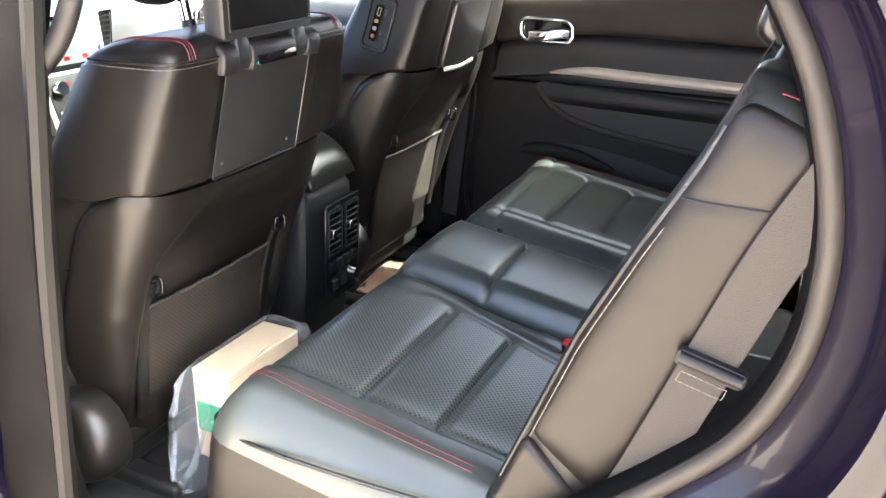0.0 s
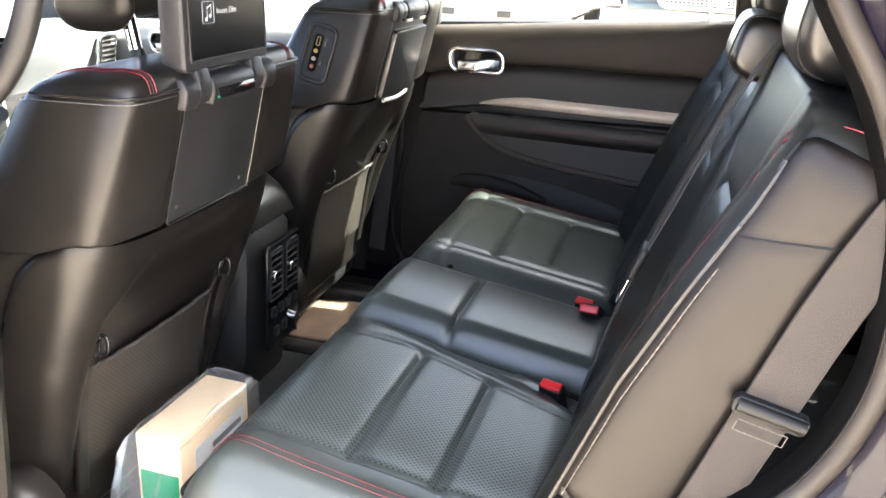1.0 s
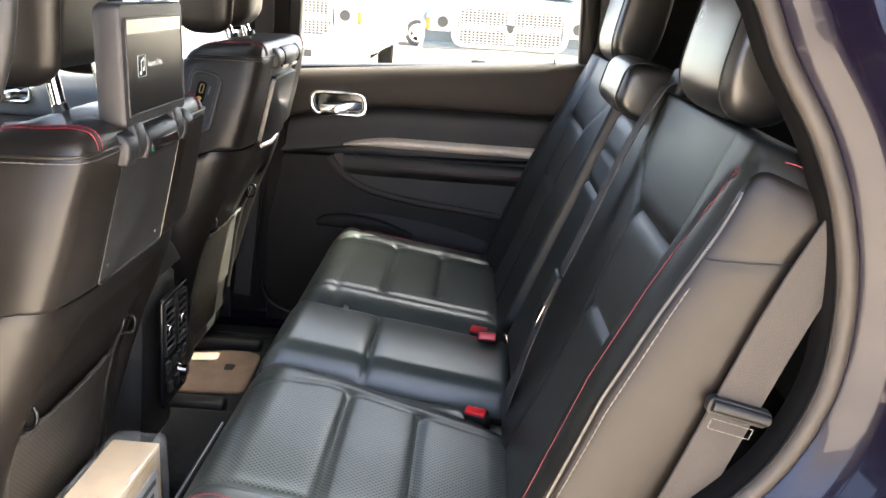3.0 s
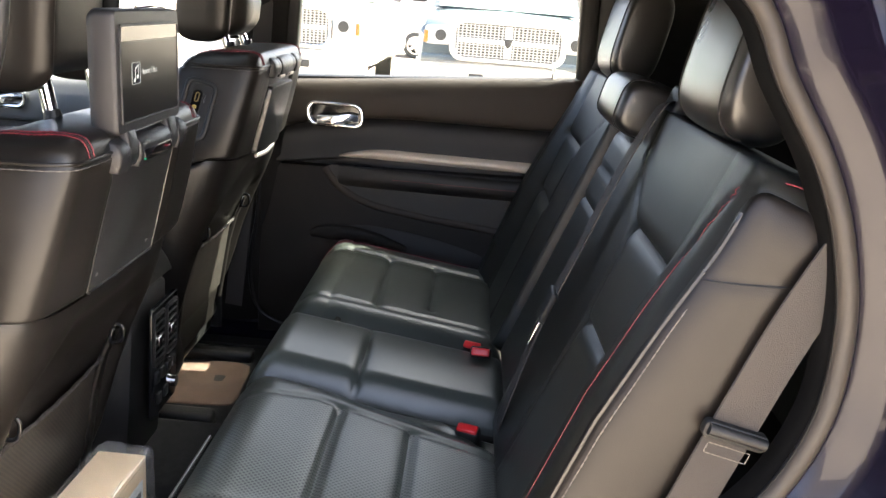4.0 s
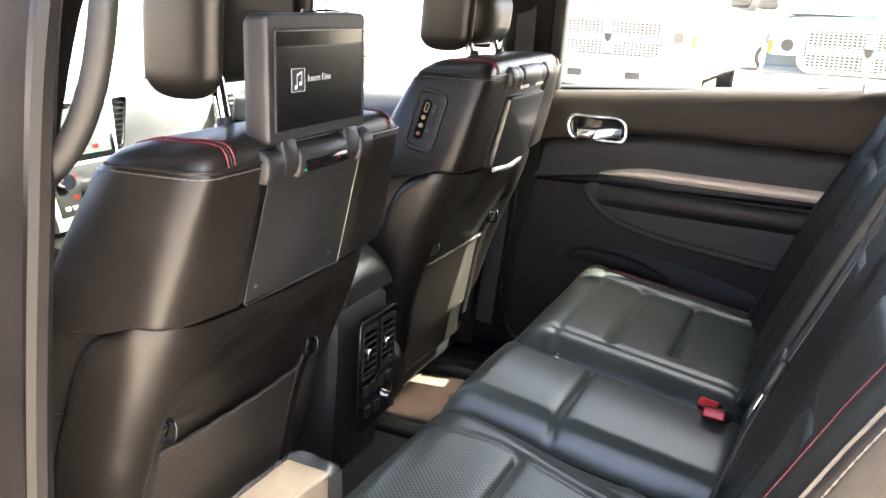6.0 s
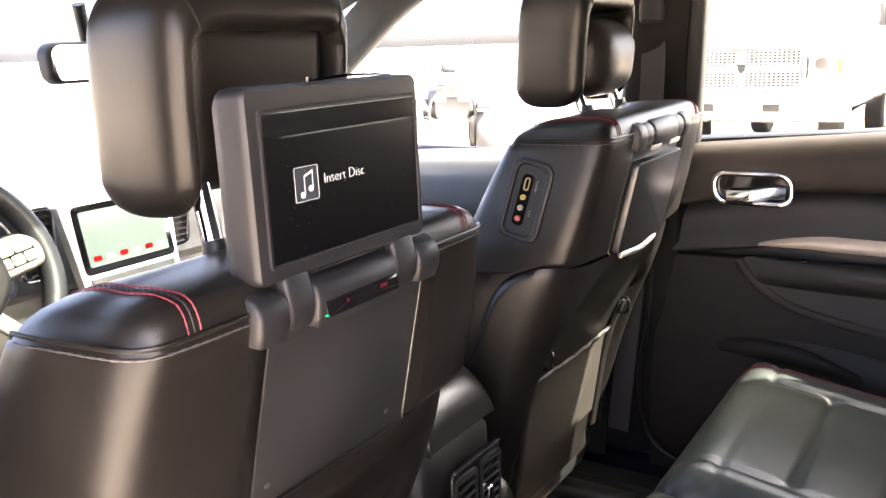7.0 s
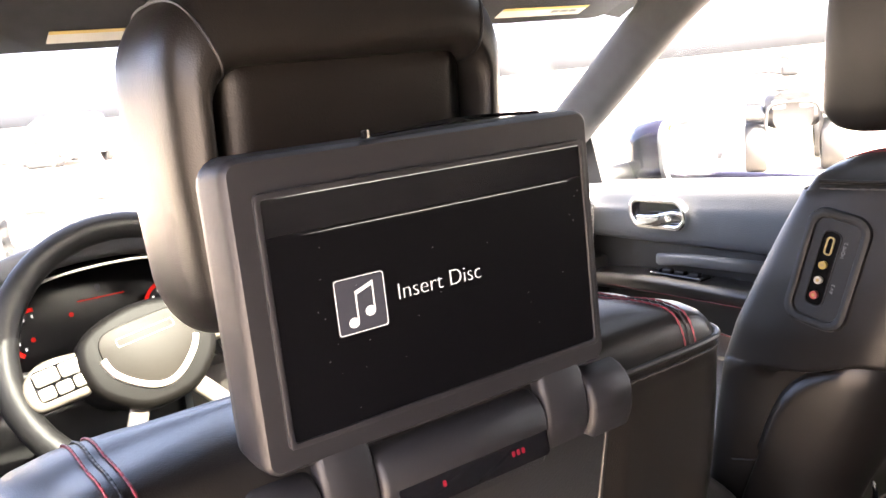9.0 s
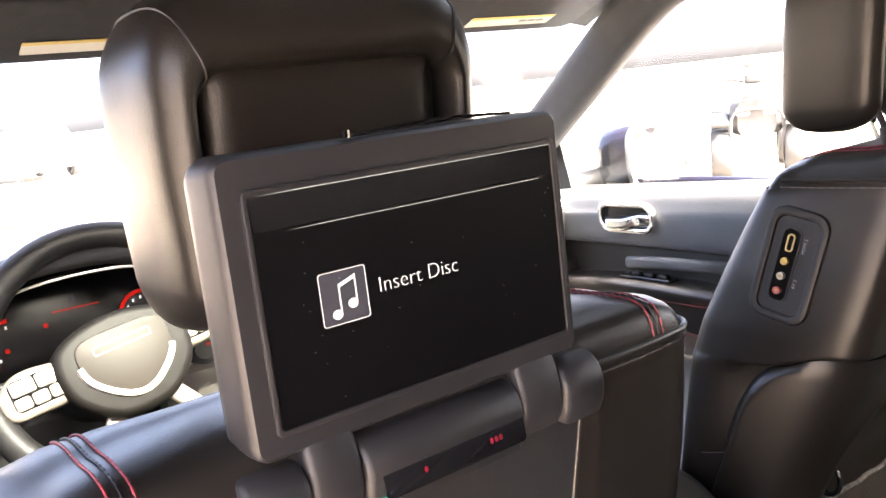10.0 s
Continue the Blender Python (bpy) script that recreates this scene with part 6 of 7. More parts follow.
mat_p = thing("paper_floor_mat", "brown paper floor mat behind the front passenger seat", "floor mat")
bm = bmesh.new()
pad(bm, plane_at((0.30, 0.86, 0.405), (1, 0.06, 0), (-0.06, 1, 0)), 0.24, 0.20, 0.003, 0.01, 0.03, back=0.002, step=0.03, extra=lambda x, y: 0.006 * math.sin(x * 31) * math.sin(y * 23))
part("sheet", bm, KRAFT, mat_p)
for x0 in (-0.66, 0.16):
    fm = thing("carpet_mat", "black carpet floor mat in the rear footwell", "floor mat", "floor mats")
    bm = bmesh.new()
    pad(bm, plane_at((x0, 0.70, 0.4002), (1, 0, 0), (0, 1, 0)), 0.50, 0.46, 0.003 if x0 > 0 else 0.008, 0.008, 0.05, back=0.0, step=0.05)
    part("mat_surface", bm, CARPET, fm)
    bm = bmesh.new()
    edge = rounded(0.50, 0.46, 0.05, 5, x0 + 0.25, 0.93)
    tube(bm, [Vector((x, y, 0.405)) for x, y in edge], 0.0045, 6, closed=True)
    part("bound_edge", bm, RUBBER, fm)

# ---------------------------------------------------------------- dashboard
dash = thing("dashboard", "soft dashboard with vents, windscreen glare painted as pale grey", "dashboard")
bm = bmesh.new()
rings = []
for i in range(21):
    x = -0.76 + 1.52 * i / 20
    hood = 0.068 * math.exp(-((x + 0.385) / 0.19) ** 4)
    rings.append([Vector((x, v.x, v.y)) for v in spline([(2.44 - 0.35 * x * x, 0.70, 0), (2.44 - 0.35 * x * x, 1.02, 0), (2.24 - 0.2 * x * x, 1.055, 0), (2.0, 1.085 + hood * 0.6, 0), (1.84, 1.075 + hood, 0), (1.80, 1.055 + hood, 0), (1.81, 1.00, 0), (1.84, 0.92, 0), (1.82, 0.80, 0), (1.88, 0.66, 0)], 4)])
loft(bm, rings)
part("dash_pad", bm, DASH_GLARE, dash)
bm = bmesh.new()
rings = []
for i in range(9):
    x = -0.25 + 1.0 * i / 8
    rings.append([Vector((x, y, z)) for y, z in ((1.83, 0.93), (1.795, 0.925), (1.785, 0.88), (1.80, 0.80), (1.84, 0.74), (1.90, 0.72))])
loft(bm, rings, closed=False)
part("knee_panel", bm, KNEE, dash, "black lower dash panel")


def dash_vent(x, y, z, w, h, rot):
    m = plane_at((x, y, z), (1, -0.15 * rot, 0), (0, -0.12, 1))
    bm = bmesh.new()
    frame_ring(bm, rounded(w, h, 0.016, 5), rounded(w - 0.016, h - 0.016, 0.010, 5), m, 0.012, 0.003)
    v = part("air_vent", bm, CHROME, dash, "chrome framed air vent")
    bm = bmesh.new()
    slab(bm, rounded(w - 0.012, h - 0.012, 0.01, 5), m, 0.001, 0)
    part("vent_cavity", bm, DOOR_DARK, v)
    n = max(4, round(h / 0.014))
    for k in range(n):
        bm = bmesh.new()
        box(bm, (w - 0.014, 0.008, 0.0025), m @ Matrix.Translation((0, -h / 2 + (k + 0.5) * h / n, 0.006)) @ pose(0, 0, 0, 60, 0, 0), 0.0008, 1)
        part("slat", bm, PLASTIC, v)


dash_vent(-0.095, 1.780, 1.030, 0.068, 0.140, 1)
dash_vent(0.235, 1.795, 1.022, 0.068, 0.135, -1)
dash_vent(0.66, 1.80, 1.01, 0.10, 0.10, -1)
dash_vent(-0.67, 1.80, 1.01, 0.10, 0.10, 1)

stack = thing("center_stack", "silver framed touchscreen with climate knobs below", "center stack")
ms = plane_at((0.055, 1.715, 0.972), (1, 0, 0), (0, 0.20, 1))
bm = bmesh.new()
slab(bm, [(-0.125, 0.125), (-0.098, -0.155), (0.098, -0.155), (0.125, 0.125)], ms @ Matrix.Translation((0, 0, -0.02)), 0.022, 0.006)
fas = part("fascia", bm, SATIN, stack, "satin silver fascia")
bm = bmesh.new()
slab(bm, rounded(0.205, 0.130, 0.010, 4, 0, 0.055), ms @ Matrix.Translation((0, 0, 0.001)), 0.003, 0.001)
scr = part("touchscreen", bm, GLOSSY, stack, "glossy touchscreen")
bm = bmesh.new()
slab(bm, rounded(0.180, 0.104, 0.004, 3, 0, 0.056), ms @ Matrix.Translation((0, 0, 0.004)), 0.0006, 0)
part("screen_picture", bm, SCREEN_GLOW, scr)
for k in range(6):
    bm = bmesh.new()
    slab(bm, rounded(0.018, 0.010, 0.003, 3, -0.072 + 0.029 * k, 0.018), ms @ Matrix.Translation((0, 0, 0.0045)), 0.0006, 0)
    part("screen_icon", bm, WHITE_GLOW if k % 2 else RED_GLOW, scr)
bm = bmesh.new()
slab(bm, [(-0.096, -0.018), (-0.085, -0.125), (0.085, -0.125), (0.096, -0.018)], ms @ Matrix.Translation((0, 0, 0.002)), 0.004, 0.002)
ctl = part("control_panel", bm, PLASTIC, stack)
for x, y, r in ((-0.066, -0.048, 0.019), (0.0, -0.070, 0.021), (0.066, -0.048, 0.019)):
    bm = bmesh.new()
    rod(bm, ms @ Vector((x, y, 0.004)), ms @ Vector((x, y, 0.026)), r, 24, r * 0.88)
    part("knob", bm, CHROME, ctl, "ridged chrome knob")
for k in range(8):
    bm = bmesh.new()
    box(bm, (0.014, 0.010, 0.004), ms @ Matrix.Translation((-0.070 + 0.020 * k, -0.108, 0.008)), 0.0015, 2)
    part("button", bm, SATIN, ctl)
for x, y in ((-0.035, -0.040), (0.033, -0.042), (-0.040, -0.085)):
    bm = bmesh.new()
    slab(bm, rounded(0.012, 0.007, 0.002, 2, x, y), ms @ Matrix.Translation((0, 0, 0.006)), 0.0015, 0)
    part("warning_light", bm, RED_GLOW, ctl)
bm = bmesh.new()
box(bm, (0.20, 0.50, 0.30), (0.03, 1.62, 0.62), 0.03)
box(bm, (0.19, 0.30, 0.04), (0.03, 1.60, 0.775), 0.015)
part("shifter_console", bm, PLASTIC, stack)
bm = bmesh.new()
rod(bm, (0.03, 1.60, 0.78), (0.03, 1.58, 0.87), 0.012, 12)
bmesh.ops.create_uvsphere(bm, u_segments=16, v_segments=10, radius=0.026, matrix=pose(0.03, 1.578, 0.885) @ Matrix.Diagonal((1, 1.2, 1.4, 1)))
part("shifter", bm, LEATHER, stack)

# instrument cluster
clu = thing("instrument_cluster", "dark instrument cluster with glowing red gauges", "instrument cluster")
mc = plane_at((-0.385, 1.782, 1.062), (1, 0, 0), (0, 0.25, 1))
bm = bmesh.new()
slab(bm, rounded(0.36, 0.135, 0.05, 6), mc, 0.004, 0.001)
part("cluster_glass", bm, DISPLAY, clu)
bm = bmesh.new()
frame_ring(bm, rounded(0.39, 0.16, 0.06, 6), rounded(0.36, 0.135, 0.05, 6), mc, 0.02, 0.004)
part("cluster_rim", bm, GLOSSY, clu)
for cx0 in (-0.078, 0.120):
    bm = bmesh.new()
    arc = [mc @ Vector((cx0 + 0.036 * math.cos(radians(a)), -0.012 + 0.036 * math.sin(radians(a)), 0.006)) for a in range(85, 240, 10)]
    sweep(bm, arc, [(-0.003, 0), (0.003, 0), (0.003, 0.001), (-0.003, 0.001)], mc.to_3x3() @ Vector((0, 0, 1)))
    part("gauge_arc", bm, RED_GLOW, clu, "glowing red gauge arc")
    for a in range(90, 250, 28):
        bm = bmesh.new()
        slab(bm, rounded(0.003, 0.005, 0.001, 2, cx0 + 0.026 * math.cos(radians(a)), -0.012 + 0.026 * math.sin(radians(a))), mc @ Matrix.Translation((0, 0, 0.004)), 0.0015, 0)
        part("gauge_mark", bm, WHITE_GLOW, clu)
for x, y in ((-0.083, -0.020), (-0.025, 0.004)):
    part("warning_light", slab(bmesh.new(), rounded(0.007, 0.007, 0.003, 3, x, y), mc @ Matrix.Translation((0, 0, 0.004)), 0.0015, 0), RED_GLOW, clu)
bm = bmesh.new()
slab(bm, rounded(0.070, 0.002, 0.0008, 2, 0.022, 0.021), mc @ Matrix.Translation((0, 0, 0.004)), 0.0012, 0)
part("display_line", bm, RED_GLOW, clu)
bm = bmesh.new()
slab(bm, rounded(0.008, 0.011, 0.002, 2, 0.020, 0.036), mc @ Matrix.Translation((0, 0, 0.004)), 0.0012, 0)
part("gear_mark", bm, ICON_GLOW, clu)
arch = spline([(-0.60, 1.775, 1.075), (-0.55, 1.760, 1.125), (-0.46, 1.750, 1.158), (-0.36, 1.746, 1.168), (-0.27, 1.750, 1.158), (-0.20, 1.760, 1.120), (-0.16, 1.775, 1.07)], 6)
part("hood", sweep(bmesh.new(), arch, rounded(0.11, 0.036, 0.012, 3), (0, 0.2, 1)), GREY_PAD, clu, "soft grey hood over the dials")
part("hood_trim", tube(bmesh.new(), [v + Vector((0, -0.052, -0.021)) for v in arch], 0.0022, 8), SATIN, clu, "thin bright trim line")

# steering wheel
HUB = Matrix.Translation((0.0, -0.012, 0)) @ Matrix.Diagonal((1.08, 1.08, 1.0, 1.0))
wheel = thing("steering_wheel", "dark leather steering wheel with silver spokes and buttons", "steering wheel")
mw = plane_at((-0.357, 1.600, 1.043), (1, 0, 0), (0, 0.40, 0.92)) @ pose(0, 0, 0, 0, 0, 9)
R = 0.173
bm = bmesh.new()
path = [mw @ Vector((R * math.cos(2 * math.pi * k / 48), R * math.sin(2 * math.pi * k / 48), 0)) for k in range(48)]
sweep(bm, path, ring_profile(0.0195, 14, 0.9), mw.to_3x3() @ Vector((0, 0, 1)), closed=True)
part("rim", bm, WHEEL_LEATHER, wheel, "leather wrapped rim")
bm = bmesh.new()
box(bm, (0.50, 0.05, 0.20), (-0.50, 1.835, 0.83), 0.02)
part("column_shroud", bm, PLASTIC, wheel)
bm = bmesh.new()
hub = [(v.x, v.y) for v in spline([(-0.075, 0.040, 0), (0.0, 0.062, 0), (0.075, 0.040, 0), (0.082, -0.02, 0), (0.045, -0.062, 0), (0.0, -0.072, 0), (-0.045, -0.062, 0), (-0.082, -0.02, 0)], 6, True)]
slab(bm, hub, mw @ HUB @ Matrix.Translation((0, 0, -0.01)), 0.040, 0.012, 4)
hubp = part("hub", bm, HUB_GREY, wheel, "padded airbag hub")
inner = [(v.x, v.y) for v in spline([(-0.052, 0.034, 0), (0.0, 0.040, 0), (0.052, 0.034, 0), (0.056, -0.006, 0), (0.030, -0.036, 0), (0.0, -0.048, 0), (-0.030, -0.036, 0), (-0.056, -0.006, 0)], 6, True)]
bm = bmesh.new()
slab(bm, inner, mw @ HUB @ Matrix.Translation((0, 0, 0.027)), 0.006, 0.002)
part("hub_pad", bm, HUB_TAN, hubp, "grained hub pad")
bm = bmesh.new()
sweep(bm, [mw @ HUB @ Vector((x, y, 0.031)) for x, y in inner[18:45]], ring_profile(0.0050, 8), mw.to_3x3() @ Vector((0, 0, 1)))
part("hub_trim", bm, TRIM_SILVER, hubp, "bright hub trim")
bm = bmesh.new()
frame_ring(bm, rounded(0.074, 0.011, 0.003, 3, 0.0, 0.020), rounded(0.072, 0.009, 0.002, 3, 0.0, 0.020), mw @ HUB @ Matrix.Translation((0, 0, 0.0325)), 0.001)
part("emblem", bm, SPOKE, hubp)
for s in (-1, 1):
    bm = bmesh.new()
    slab(bm, [(v.x, v.y) for v in spline([(s * 0.074, 0.014, 0), (s * 0.105, 0.026, 0), (s * 0.140, 0.024, 0), (s * 0.162, 0.002, 0), (s * 0.156, -0.030, 0), (s * 0.120, -0.034, 0), (s * 0.076, -0.030, 0)][::s], 5, True)], mw @ Matrix.Translation((0, 0, -0.008)), 0.026, 0.007, 3)
    sp = part("spoke", bm, SPOKE, wheel, "satin silver spoke with buttons")
    part("button_bed", slab(bmesh.new(), rounded(0.066, 0.042, 0.008, 3, s * 0.116, -0.003), mw @ Matrix.Translation((0, 0, 0.0165)), 0.0025, 0.0008), GLOSSY, sp, "black gap round the buttons")
    for x, y, w, h in ((0.0995, 0.0065, 0.0300, 0.0195), (0.1315, 0.0065, 0.0310, 0.0195), (0.0940, -0.0140, 0.0195, 0.0165), (0.1155, -0.0140, 0.0205, 0.0165), (0.1375, -0.0140, 0.0205, 0.0165)):
        bm = bmesh.new()
        slab(bm, rounded(w, h, 0.004, 3, s * x, y), mw @ Matrix.Translation((0, 0, 0.017)), 0.004, 0.0015)
        part("button", bm, SPOKE, sp)
bm = bmesh.new()
for s in (-1, 1):
    sweep(bm, spline([mw @ Vector((s * 0.030, -0.062, 0.008)), mw @ Vector((s * 0.055, -0.10, 0.006)), mw @ Vector((s * 0.085, -0.152, 0.002))], 6), rounded(0.026, 0.012, 0.005, 3), mw.to_3x3() @ Vector((0, 0, 1)))
part("lower_spoke", bm, SPOKE, wheel)
bm = bmesh.new()
rod(bm, mw @ Vector((0, 0, -0.01)), mw @ Vector((0, 0, -0.24)), 0.045, 20, 0.06)
part("column", bm, PLASTIC, wheel)
for s in (-1, 1):
    bm = bmesh.new()
    rod(bm, mw @ Vector((s * 0.05, 0.0, -0.06)), mw @ Vector((s * 0.165, 0.03, -0.05)), 0.008, 10)
    part("stalk", bm, PLASTIC, wheel)
bm = bmesh.new()
m2 = plane_at((-0.192, 1.742, 0.977), (1, 0, 0), (0, 0.2, 1))
rod(bm, m2 @ Vector((0, 0, -0.02)), m2 @ Vector((0, 0, 0.010)), 0.026, 28)
ign = tagged(part("ignition_button", bm, CHROME), "round chrome ringed start button on the dash", "start button")
part("button_face", rod(bmesh.new(), m2 @ Vector((0, 0, 0.009)), m2 @ Vector((0, 0, 0.013)), 0.017, 24), PLASTIC, ign)
bm = bmesh.new()
slab(bm, rounded(0.006, 0.005, 0.001, 2, 0.006, 0.006), m2 @ Matrix.Translation((0, 0, 0.0131)), 0.0006, 0)
part("button_light", bm, RED_GLOW, ign)
bm = bmesh.new()
box(bm, (0.10, 0.03, 0.05), (-0.63, 1.79, 0.87), 0.008)
lsw = tagged(part("headlight_switch", bm, PLASTIC), "black headlight switch panel low on the dash", "switch panel")
for k in range(2):
    part("switch", block((0.022, 0.012, 0.03), (-0.615 + 0.03 * k, 1.774, 0.872), 0.004), GLOSSY, lsw)

# mirror, visors
mir = thing("rear_view_mirror", "black rear view mirror hung from the windscreen", "mirror")
mmr = plane_at((0.055, 1.72, 1.348), (1, 0.12, 0), (0, 0.05, 1))
bm = bmesh.new()
slab(bm, rounded(0.245, 0.072, 0.025, 5), mmr @ Matrix.Translation((0, 0, -0.025)), 0.028, 0.010, 3)
part("housing", bm, PLASTIC, mir)
bm = bmesh.new()
slab(bm, rounded(0.232, 0.060, 0.020, 5), mmr @ Matrix.Translation((0, 0, 0.003)), 0.001, 0)
part("mirror_glass", bm, material("mirror", (0.9, 0.9, 0.9), 0.02, metal=1.0, vary=0.01), mir)
bm = bmesh.new()
rod(bm, (0.055, 1.76, 1.36), (0.03, 1.74, 1.45), 0.012, 12)
part("arm", bm, PLASTIC, mir)
for s in (-1, 1):
    vis = thing("sun_visor", "folded black sun visor with a pale warning label", "sun visor", "sun visors")
    mv = plane_at((s * 0.40, 1.655, 1.447), (1, 0, 0), (0, -0.93, 0.36))
    bm = bmesh.new()
    slab(bm, rounded(0.46, 0.17, 0.03, 5, 0, 0.075), mv @ Matrix.Translation((0, 0, -0.02)), 0.022, 0.008, 3)
    body_v = part("visor_board", bm, HEADLINER, vis)
    bm = bmesh.new()
    slab(bm, rounded(0.205, 0.032, 0.002, 2, 0.04 * s if s > 0 else 0.10, 0.036), mv @ Matrix.Translation((0, 0, 0.002)), 0.0008, 0)
    part("warning_label", bm, IVORY, body_v, "pale warning label")
    bm = bmesh.new()
    slab(bm, rounded(0.205, 0.008, 0.001, 2, 0.04 * s if s > 0 else 0.10, 0.050), mv @ Matrix.Translation((0, 0, 0.0028)), 0.0006, 0)
    part("label_band", bm, YELLOW, body_v)
    bm = bmesh.new()
    for k in range(3):
        slab(bm, rounded(0.018, 0.008, 0.001, 2, (0.04 if s > 0 else 0.10) + 0.03 + 0.022 * k, 0.036), mv @ Matrix.Translation((0, 0, 0.0028)), 0.0006, 0)
    part("label_print", bm, INK, body_v)

# outside mirror on the far door
om = thing("door_mirror", "body coloured outside mirror on the far front door", "door mirror")
bm = bmesh.new()
mo = plane_at((0.985, 1.735, 1.142), (1, 0.18, 0), (0, 0.05, 1))
rings = [[mo @ Vector((x * k, y * k, z)) for x, y in rounded(0.31, 0.155, 0.05, 6)] for k, z in ((0.97, 0.0), (1.0, -0.02), (0.95, -0.07), (0.75, -0.11), (0.3, -0.13))]
loft(bm, rings)
part("mirror_shell", bm, PAINT, om)
bm = bmesh.new()
slab(bm, rounded(0.285, 0.132, 0.042, 6), mo @ Matrix.Translation((0, 0, 0.001)), 0.002, 0)
rim = bmesh.new()
frame_ring(rim, rounded(0.306, 0.152, 0.050, 6), rounded(0.280, 0.128, 0.040, 6), mo @ Matrix.Translation((0, 0, -0.004)), 0.012, 0.003)
part("mirror_rim", rim, GREY_PAD, om, "grey rim round the mirror glass")
part("mirror_glass", bm, material("mirror_glass", (0.9, 0.92, 0.95), 0.02, metal=1.0, vary=0.01), om)
bm = bmesh.new()
rod(bm, (0.78, 1.86, 1.085), (0.90, 1.80, 1.10), 0.03, 14)
part("mirror_arm", bm, PLASTIC, om)
bm = bmesh.new()
slab(bm, [(1.80, 1.06), (2.08, 1.06), (1.84, 1.22)], yz(0.77), 0.02, 0.004)
part("sail_panel", bm, PLASTIC, om)


# ---------------------------------------------------------------- parked vehicles
def wheel_part(parent, x, y, z, r, axis):
    bm = bmesh.new()
    a, b = Vector((x, y, z)), Vector((x, y, z)) + Vector(axis) * 0.24
    d = Vector(axis).normalized()
    side = d.cross(Vector((0, 0, 1)))
    rings = []
    for o, q in ((0.0, 0.66), (0.0, 0.92), (0.03, 1.0), (0.21, 1.0), (0.24, 0.92), (0.24, 0.66)):
        rings.append([a + d * o + (side * math.cos(2 * math.pi * k / 28) + Vector((0, 0, 1)) * math.sin(2 * math.pi * k / 28)) * r * q for k in range(28)])
    loft(bm, rings, caps=False)
    w = part("wheel", bm, TYRE, parent, "black tyre")
    bm = bmesh.new()
    for k in range(5):
        an = 2 * math.pi * k / 5
        u = side * math.cos(an) + Vector((0, 0, 1)) * math.sin(an)
        sweep(bm, [a + d * 0.02 + u * 0.04, a + d * 0.015 + u * r * 0.64], rounded(0.075, 0.03, 0.01, 2), d)
    sweep(bm, [a + d * 0.02 + (side * math.cos(2 * math.pi * k / 28) + Vector((0, 0, 1)) * math.sin(2 * math.pi * k / 28)) * r * 0.64 for k in range(28)], rounded(0.03, 0.05, 0.01, 2), d, closed=True)
    part("rim", bm, SATIN, w, "five spoke alloy rim")


